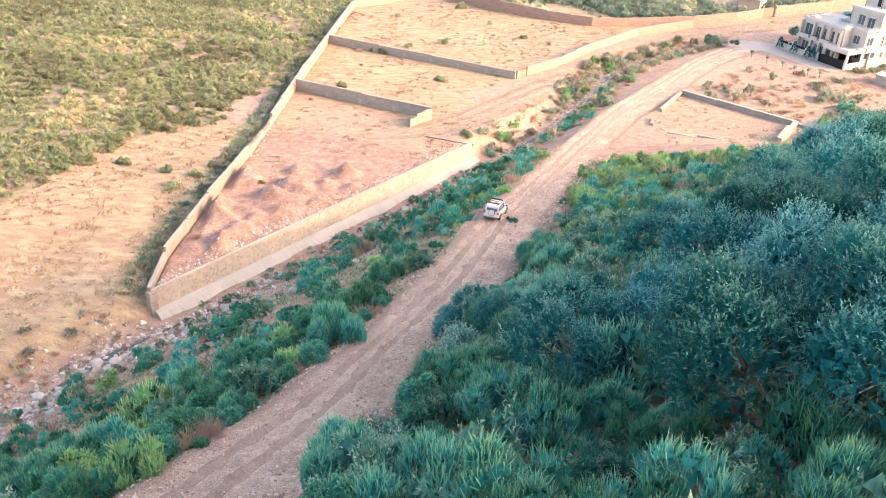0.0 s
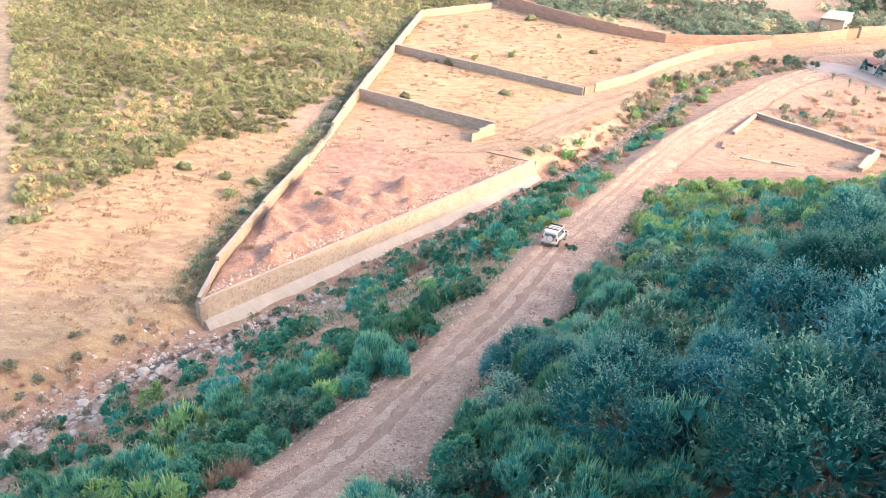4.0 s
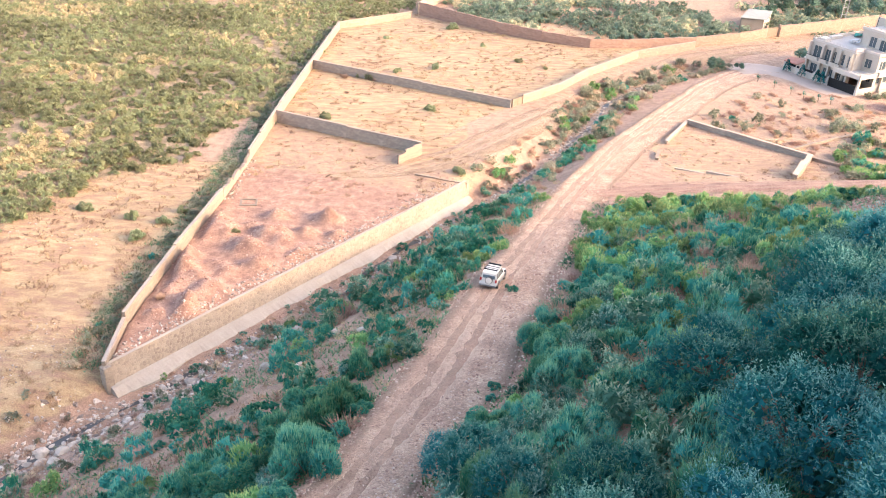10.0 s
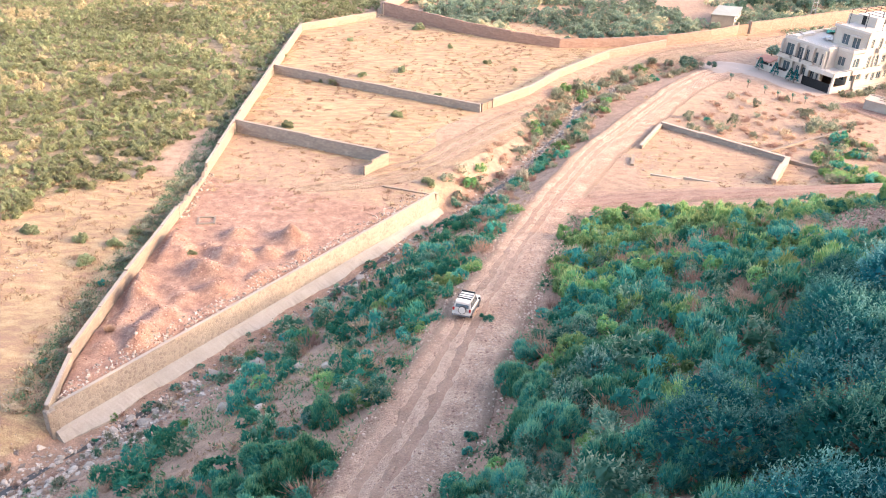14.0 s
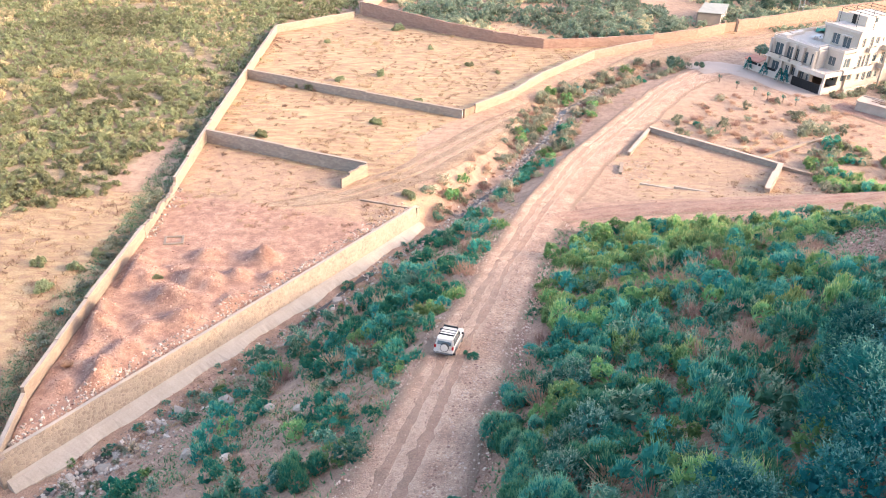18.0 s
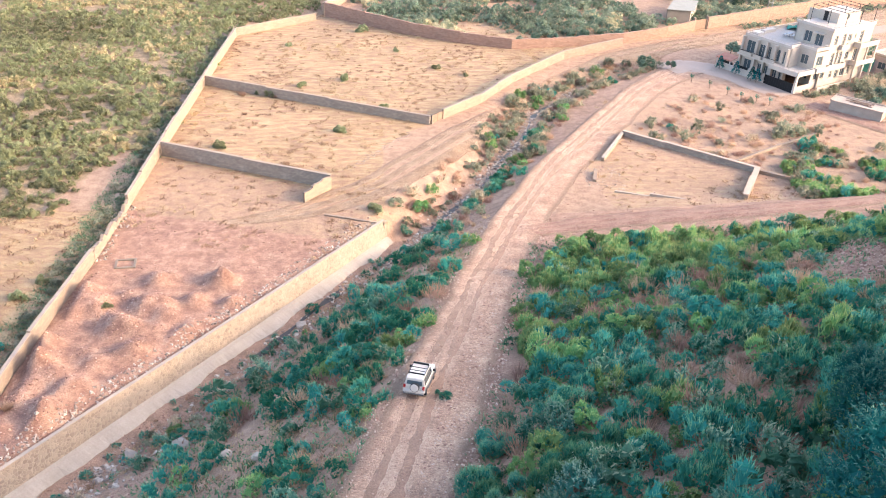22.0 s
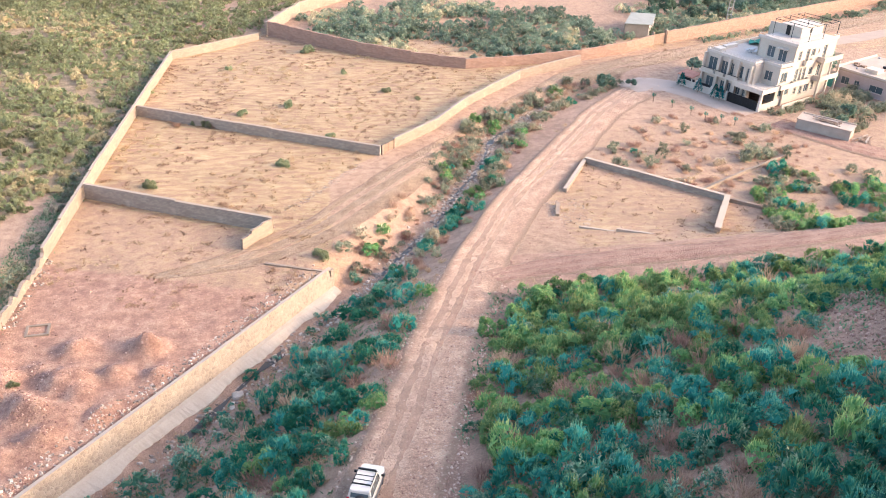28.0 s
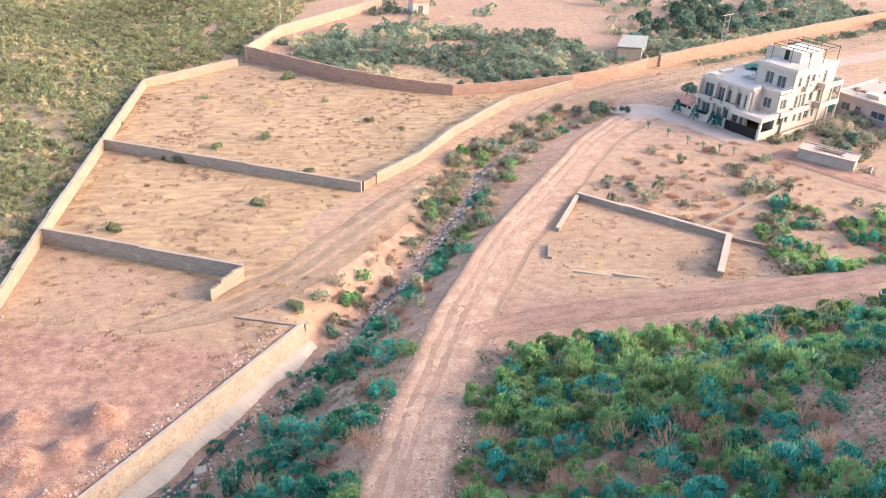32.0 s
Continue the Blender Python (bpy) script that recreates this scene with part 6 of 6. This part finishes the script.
# lone bushes in the plots
for x, y, s, dry in ((6.5, 71.8, 0.5, 0), (-1.9, 169.0, 1.0, 0), (-9.3, 165.6, 0.9, 0), (-2.3, 145.3, 1.0, 0), (1.3, 199.1, 1.3, 0), (-13.8, 160.9, 1.2, 0), (-15.4, 161.4, 1.0, 0), (-18.4, 160.8, 0.9, 1), (-19.1, 139.0, 0.9, 0), (3.1, 120.3, 1.1, 0), (4.4, 155.8, 0.8, 0), (-12.9, 159.9, 0.9, 1), (-33.5, 101, 0.9, 0), (-35.5, 97, 1.0, 0), (-37.5, 101.5, 0.8, 0), (-32.0, 104, 0.7, 0), (-44, 103, 1.0, 0),
                     (-28.6, 83.8, 0.7, 1), (2.6, 50.2, 0.4, 0), (4.2, 54.9, 0.45, 0), (3.9, 53.2, 0.35, 0), (-24.2, 98.5, 0.6, 0), (14.5, 176, 0.9, 0), (20, 172, 0.6, 0), (8, 186, 0.7, 0), (-13, 188, 0.7, 0), (-17, 152, 0.5, 1), (24, 183, 0.6, 1)):
    shrub(DRY_SETS if dry else GREEN_SETS if y < 76 else OLIVE_SETS, x, y, s, "lone dry tan bush on bare ground" if dry else "lone rounded green bush on open ground", "lone bushes")


# ---- trees ----
def tree_meshes(seed, R, H, pads, pad, shoots, each, reach, leaf, mat, lobes=16, limbs=26):
    rng = np.random.RandomState(seed)
    (faces, tip_light), tips = spray_plant(seed, R, H * 0.85, pads, pad, shoots, each, reach, leaf, lobes, 0.72, (0.24, 0.40), 0.35, (0.62, 1.0))
    faces = faces + np.array([0, 0, H * 0.15])
    bm = bmesh.new()
    rod(bm, (0, 0, -0.6), (0.1, 0.05, H * 0.35), 0.20 * R / 3, 8, 0.13 * R / 3)
    for t in tips[rng.choice(len(tips), min(limbs, len(tips)), replace=False)]:
        mid = Vector((t[0] * 0.45, t[1] * 0.45, H * 0.35 + t[2] * 0.35))
        rod(bm, (0.1, 0.05, H * 0.3), mid, 0.06 * R / 3, 5, 0.035 * R / 3)
        rod(bm, mid, (t[0] * 0.95, t[1] * 0.95, t[2] * 0.95 + H * 0.15), 0.03 * R / 3, 4, 0.01 * R / 3)
    tr = bpy.data.meshes.new("trunk")
    bm.to_mesh(tr)
    bm.free()
    tr.materials.append(BARK)
    return tr, fast_mesh("crown", faces, 3, mat, None, tip_light)


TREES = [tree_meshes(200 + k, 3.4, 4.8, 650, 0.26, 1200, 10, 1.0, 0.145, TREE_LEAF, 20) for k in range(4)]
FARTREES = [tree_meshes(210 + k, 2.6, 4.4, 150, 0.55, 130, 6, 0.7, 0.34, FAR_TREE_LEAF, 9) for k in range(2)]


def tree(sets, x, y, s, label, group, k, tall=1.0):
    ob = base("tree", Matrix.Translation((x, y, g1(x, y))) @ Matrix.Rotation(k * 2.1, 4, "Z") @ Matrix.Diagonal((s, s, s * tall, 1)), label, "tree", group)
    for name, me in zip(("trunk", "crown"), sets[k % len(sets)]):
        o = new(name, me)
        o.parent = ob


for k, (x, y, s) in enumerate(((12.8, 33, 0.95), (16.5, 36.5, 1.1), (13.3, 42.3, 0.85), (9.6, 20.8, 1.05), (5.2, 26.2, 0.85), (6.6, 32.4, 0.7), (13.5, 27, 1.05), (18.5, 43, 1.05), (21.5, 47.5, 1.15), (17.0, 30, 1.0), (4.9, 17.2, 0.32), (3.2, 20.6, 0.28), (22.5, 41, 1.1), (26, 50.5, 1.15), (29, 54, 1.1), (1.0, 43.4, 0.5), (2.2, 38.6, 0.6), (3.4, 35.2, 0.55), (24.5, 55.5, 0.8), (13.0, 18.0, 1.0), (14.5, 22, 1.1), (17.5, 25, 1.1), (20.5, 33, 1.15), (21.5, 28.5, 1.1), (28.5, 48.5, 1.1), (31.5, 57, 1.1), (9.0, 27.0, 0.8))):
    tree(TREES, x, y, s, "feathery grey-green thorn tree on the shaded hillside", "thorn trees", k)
for k, (x, y, s, t) in enumerate(((75.7, 188, 0.75, 0.8), (55.2, 179.2, 0.85, 0.75), (60.2, 178.5, 0.45, 0.8), (104, 188, 0.9, 1), (78, 222, 0.8, 1), (88, 232, 1.0, 1), (95, 236, 1.1, 1.1), (102, 240, 1.2, 1), (109, 243, 1.1, 1.2), (116, 246, 1.2, 1), (112, 256, 1.3, 1.1), (104, 252, 1.2, 1), (122, 252, 1.1, 1), (92, 226, 0.8, 0.9), (100, 230, 0.9, 0.9), (126, 262, 1.3, 1.1), (96, 262, 1.2, 1), (84, 262, 1.1, 1), (118, 272, 1.4, 1.1), (132, 256, 1.2, 1), (138, 266, 1.3, 1), (86, 240, 1.0, 1), (108, 234, 0.9, 0.9), (114, 237, 0.9, 0.9), (120, 241, 0.9, 0.9), (98, 246, 1.1, 1), (128, 246, 0.9, 0.9), (82, 228, 0.8, 0.9), (90, 158, 0.55, 0.8), (93.5, 162, 0.7, 0.8), (33, 193.5, 0.4, 0.8), (36.5, 194.2, 0.45, 0.9), (40.5, 194.6, 0.5, 0.9), (44, 196, 0.42, 0.9), (47.5, 196.5, 0.5, 1.0), (51, 197.2, 0.45, 0.9), (55, 198.5, 0.5, 0.9), (59.5, 200.5, 0.5, 0.9))):
    tree(FARTREES, x, y, s, "leafy tree near the house and the far road", "distant trees", k, t)
SAPLING = tree_meshes(230, 0.5, 1.6, 14, 0.16, 30, 4, 0.35, 0.14, GREY_LEAF, 4, 8)
for k, (x, y) in enumerate(((63.3, 167.0), (65.4, 163.9), (66.8, 161.2), (69.1, 160.0), (70.9, 158.7), (61.2, 170.5))):
    ob = base("sapling", Matrix.Translation((x, y, g1(x, y))), "young roadside sapling tied to a wooden stake", "sapling", "saplings along the driveway")
    for name, me in zip(("stem", "leaves"), SAPLING):
        o = new(name, me)
        o.parent = ob
    part("stake", rod(bmesh.new(), (0.15, 0, -0.2), (0.15, 0, 1.5), 0.04, 6), WOOD, ob)
CONIFER = None
for k, b in enumerate((16.0, 12.2, 8.6, 7.4)):
    if CONIFER is None:
        rng = np.random.RandomState(77)
        n = 420
        h = rng.uniform(0.2, 1.0, n)
        r = (1.05 - h) * 1.0 * rng.uniform(0.4, 1.0, n)
        a = np.floor(rng.uniform(0, 9, n)) / 9 * 6.283 + rng.normal(size=n) * 0.12
        st = np.stack([np.cos(a) * r, np.sin(a) * r, h * 2.6 - r * 0.15], -1)
        wy = unit(np.stack([np.cos(a), np.sin(a), 0.4 + 0 * a], -1) + rng.normal(size=(n, 3)) * 0.3) * 0.28
        wd = unit(np.cross(wy, rng.normal(size=(n, 3)))) * 0.06
        CONIFER = fast_mesh("needles", np.stack([st, st + wy * 0.5 + wd, st + wy, st + wy * 0.5 - wd], 1), 4, TREE_LEAF)
    p = at_house(-1.1, b)
    ob = base("conifer", Matrix.Translation((p.x, p.y, 0)) @ Matrix.Rotation(k, 4, "Z"), "small dark conifer planted before the yard wall", "tree", "conifers by the yard wall")
    o = new("needles", CONIFER)
    o.parent = ob
    part("trunk", rod(bmesh.new(), (0, 0, -0.2), (0, 0, 2.6), 0.06, 6, 0.02), BARK, ob)

# ---- dry grass ----
BLADES = []
for k in range(6):
    rng = np.random.RandomState(300 + k)
    n = 18
    st = np.concatenate([rng.normal(size=(n, 2)) * np.array([0.34, 0.16]), np.zeros((n, 1))], 1)
    wy = unit(np.concatenate([rng.normal(size=(n, 2)) * 0.85, np.ones((n, 1))], 1)) * rng.uniform(0.12, 0.34, (n, 1))
    wd = unit(np.cross(wy, rng.normal(size=(n, 3)))) * 0.045
    BLADES.append(np.stack([st - wd, st + wd, st + wy], 1))
TUSSOCKS = [straw_plant(330 + k, 0.85, 0.34, 34, 0.6, 0.036)[0] for k in range(6)]
tufts, tussocks = [], []
TX, TY = PR.uniform(-64, 78, 34000), PR.uniform(40, 215, 34000)
for x, y, gr, n1 in zip(TX.tolist(), TY.tolist(), zones(TX, TY)[0].tolist(), waves(TX, TY, 3.0, 61).tolist()):
    if STRX(y) + 1 < x < ROADX(y) - ROADH(y) - 0.3 and y < 118:
        gr = 1.0 if y > 76 or x > STRX(y) + 10 else 0.1
    if PR.rand() > gr * (0.55 + n1) or abs(x - ROADX(y)) < ROADH(y) + 0.3 or x < -0.6 * y - 6:
        continue
    if PR.rand() < 0.62:
        tussocks.append((x, y, g1(x, y) - 0.04, PR.uniform(0.5, 1.3)))
    elif y < 125:
        tufts.append((x, y, g1(x, y) - 0.03, PR.uniform(0.6, 1.5) * (1.3 if x < -24 else 1.0)))
v, tn, tp = spread(TUSSOCKS, tussocks, PR, 5.0)
tagged(new("grass_tussocks", fast_mesh("grass_tussocks", v, 3, STRAW, tn, tp)), "soft straw-coloured tussocks across the walled plots and the field", "grass", kind="stuff")
v, tn, tp = spread(BLADES, tufts, PR)
tagged(new("dry_grass", fast_mesh("dry_grass", v, 3, STRAW, tn, np.tile(np.array([0, 0, 1.0]), len(v) // 3))), "straw-coloured dry grass tufts across the plots and field", "grass", kind="stuff")
weeds = []
for x, y, n1 in scatter(-60, 62, 24, 112, 0.95, 67, 2.5):
    on_right = x > ROADX(y) + ROADH(y) + 0.2 and x < 9 + 0.52 * y and y < 108
    on_bank = STRX(y) + (9.5 if y < 76 else 3.0) < x < ROADX(y) - ROADH(y) - 0.1 and x > -6 - 0.75 * y
    if not (on_right or on_bank) or n1 > 0.3 or PR.rand() < 0.15:
        continue
    weeds.append((x, y, g1(x, y) - 0.03, PR.uniform(0.9, 1.9)))
# Weeds outside the wall, thickened so their green darkens its shadow strip.
for _ in range(1100):
    y = PR.uniform(73, 150)
    x = float(left_wall_x(y)) - 0.4 - 3.6 * PR.rand()
    weeds.append((x, y, g1(x, y) - 0.03, PR.uniform(0.7, 1.4)))
v, tn, tp = spread(BLADES, weeds, PR)
tagged(new("low_weeds", fast_mesh("low_weeds", v, 3, WEED, tn, np.tile(np.array([0, 0, 1.0]), len(v) // 3))), "low green and straw weeds between the bushes, thickened to darken the wall's shadow strip", "weeds", kind="stuff")
BIGBLADES, BIGTIPS = straw_plant(9, 1.1, 1.3, 900, 1.2, 0.018)[0]
for x, y in ((-11.9, 30.2), (-11.2, 30.8), (21.8, 58.0), (-3.0, 66.5), (27.5, 62.5)):
    ob = new("grass_clump", fast_mesh("grass_clump", BIGBLADES, 3, STRAW_EACH, None, BIGTIPS))
    ob.matrix_world = Matrix.Translation((x, y, g1(x, y) - 0.05)) @ Matrix.Rotation(x, 4, "Z")
    tagged(ob, "tall pale clump of dry grass among shrubs", "grass", "grass clumps")

# ---- stones ----
ICO = bmesh.new()
bmesh.ops.create_cone(ICO, cap_ends=True, cap_tris=True, segments=4, radius1=1.0, radius2=0.5, depth=1.2)
ICO_V, ICO_F = np.array([v.co[:] for v in ICO.verts]), [[v.index for v in f.verts] for f in ICO.faces]
ICO.free()
PEBBLES = []
for k in range(8):
    rng = np.random.RandomState(400 + k)
    v = ICO_V * rng.uniform(0.65, 1.25, (len(ICO_V), 1)) * np.array([1, rng.uniform(0.6, 1), rng.uniform(0.45, 0.8)])
    PEBBLES.append(np.concatenate([v[np.array([f[0], f[i], f[i + 1]])][None] for f in ICO_F for i in range(1, len(f) - 1)]))


def stones(name, spots, mat, label):
    v, tn, tp = spread(PEBBLES, spots, PR)
    tagged(new(name, fast_mesh(name, v, 3, mat, tn)), label, "stones", kind="stuff")


spots = []
for _ in range(13000):
    y = 24 + 92 * PR.rand() ** 1.25
    off = PR.uniform(-1.15, 1.3)
    if PR.rand() < 0.55:
        off = PR.uniform(0.2, 1.25) if PR.rand() < 0.7 else -PR.uniform(0.6, 1.2)
    x = float(ROADX(y) + ROADH(y) * off)
    spots.append((x, y, g1(x, y) + 0.05, 0.03 + (0.15 if off > 0.15 or off < -0.8 else 0.07) * PR.rand() ** 2.6))
stones("road_gravel", spots, GRAVEL, "loose pinkish gravel and stones on the track")
spots = []
for _ in range(6000):
    y = PR.uniform(42, 172) if PR.rand() < 0.5 else PR.uniform(44, 80)
    x = float(STRX(y)) + PR.normal() * (2.8 if y < 80 else 1.8) + (1.0 if y > 74 else 1.4)
    if y > 71 and y < 119 and (33.9 * (y - 72.2) - 44.8 * (x + 30.2)) / 56.2 > -2.4:
        continue
    spots.append((x, y, g1(x, y), 0.07 + 0.40 * PR.rand() ** 3))
for _ in range(1500):
    y = PR.uniform(104, 172)
    x = float(STRX(y)) + 0.5 + 0.5 * math.sin(y * 0.35) + PR.normal() * 0.75
    spots.append((x, y, g1(x, y), 0.09 + 0.33 * PR.rand() ** 2))
stones("stream_stones", spots, PALEROCK, "pale stones strewn along the stream bed")
spots = []
for _ in range(9500):
    y, x = PR.uniform(76, 134), PR.uniform(-30, 12)
    side = (33.9 * (y - 72.2) - 44.8 * (x + 30.2)) / 56.2
    if side < 0.8 or x < left_wall_x(y) + 0.5 or (side > 2.5 and PR.rand() < 0.45):
        continue
    spots.append((x, y, g1(x, y), 0.04 + 0.17 * PR.rand() ** 3))
for _ in range(1500):
    x, y = PR.uniform(18, 62), PR.uniform(108, 150)
    if x > ROADX(y) - 3:
        spots.append((x, y, g1(x, y) + 0.05, 0.04 + 0.14 * PR.rand() ** 3))
for _ in range(900):
    y = PR.uniform(73, 89)
    x = 40.5 + (y - 81) * 0.65 + PR.normal() * 1.8
    spots.append((x, y, g1(x, y) + 0.03, 0.06 + 0.22 * PR.rand() ** 2))
for mx, my, mr, mh in MOUNDS:
    for _ in range(44):
        x, y = mx + PR.normal() * mr * 0.6, my + PR.normal() * mr * 0.6
        spots.append((x, y, g1(x, y) + 0.02, 0.05 + 0.13 * PR.rand() ** 2))
for _ in range(1500):
    y = PR.uniform(46, 77)
    x = float(STRX(y)) + PR.uniform(6.6, 9.9)
    spots.append((x, y, g1(x, y) + 0.01, 0.04 + 0.16 * PR.rand() ** 3))
stones("plot_rubble", spots, REDROCK, "red rubble on the heaped earth of the plot")
spots = []
for _ in range(900):
    f = PR.rand() ** 1.4
    o = 0.5 + 1.9 * PR.rand() ** 2
    x, y = TIP[0] + 33.9 * f - 0.797 * o, TIP[1] + 44.8 * f + 0.603 * o
    if x > left_wall_x(y) + 0.3:
        spots.append((x, y, g1(x, y) + 0.04, PR.uniform(0.07, 0.26)))
for _ in range(220):
    x, y = PR.uniform(31.5, 37), PR.uniform(125, 133)
    spots.append((x, y, g1(x, y), PR.uniform(0.06, 0.2)))
for _ in range(260):
    y = PR.uniform(107.5, 121.5)
    spots.append((float(np.interp(y, [108, 121], [-28.1, -27.4])) + PR.normal() * 0.6, y, g1(-27, y) + 0.1, PR.uniform(0.08, 0.24)))
for _ in range(200):
    x, y = PR.normal() * 0.9 + 69.5, PR.normal() * 0.7 + 142.5
    spots.append((x, y, g1(x, y), PR.uniform(0.1, 0.3)))
for _ in range(2600):
    x, y = PR.uniform(-60, -29), PR.uniform(48, 100)
    if float(waves(x, y, 4.0, 71)) + 0.012 * (72 - y) > 0.08 and x > -0.62 * y - 8:
        spots.append((x, y, g1(x, y), PR.uniform(0.05, 0.22)))
for _ in range(260):
    f = PR.rand()
    x, y = -1.0 + 9.5 * f + PR.normal() * 0.35, 132.0 + 13.5 * f + PR.normal() * 0.35
    spots.append((x, y, g1(x, y), PR.uniform(0.05, 0.17)))
stones("loose_stones", spots, PALEROCK, "pale loose stones in rows and heaps by the walls")
BOULDERS = []
for k in range(6):
    bm = bmesh.new()
    bmesh.ops.create_icosphere(bm, subdivisions=2, radius=1)
    for v in bm.verts:
        d = v.co.normalized()
        v.co = d * (0.9 + 0.32 * noise.noise(d * 1.4 + Vector((k * 7, 0, 0))) + 0.12 * noise.noise(d * 4 + Vector((0, k * 5, 0))))
        v.co.z *= 0.62
    me = bpy.data.meshes.new("boulder")
    bm.to_mesh(me)
    bm.free()
    me.materials.append(ROCK)
    BOULDERS.append(me)
for k in range(290):
    y = PR.uniform(44, 76) if k < 230 else PR.uniform(76, 128) if k % 3 == 0 else PR.uniform(40, 60)
    x = float(STRX(y)) + PR.normal() * (2.3 if y < 74 else 1.2) + 1.5
    if y > 70 and (33.9 * (y - 72.2) - 44.8 * (x + 30.2)) / 56.2 > -3.0:
        continue
    s = PR.uniform(0.14, 0.42) if k % 9 else PR.uniform(0.45, 0.8)
    ob = new("boulder", BOULDERS[k % 6])
    ob.matrix_world = Matrix.Translation((x, y, g1(x, y) + 0.12 * s)) @ Matrix.Rotation(PR.uniform(0, 6.28), 4, "Z") @ Matrix.Diagonal((s, s * PR.uniform(0.7, 1), s * PR.uniform(0.7, 1.1), 1))
    tagged(ob, "pale weathered boulder in the stream bed", "boulder", "boulders in the stream bed")
for x, y, s in ((-13.5, 78.8, 1.1), (-9.0, 73.5, 0.75), (-6.2, 71.0, 0.6), (-14.8, 70.2, 0.7), (-11.0, 66.8, 0.6)):
    ob = new("boulder", BOULDERS[int(s * 10) % 6])
    ob.matrix_world = Matrix.Translation((x, y, g1(x, y) + 0.1 * s)) @ Matrix.Rotation(x, 4, "Z") @ Matrix.Diagonal((s, s * 0.8, s, 1))
    tagged(ob, "large pale boulder on the bank above the stream", "boulder", "boulders in the stream bed")
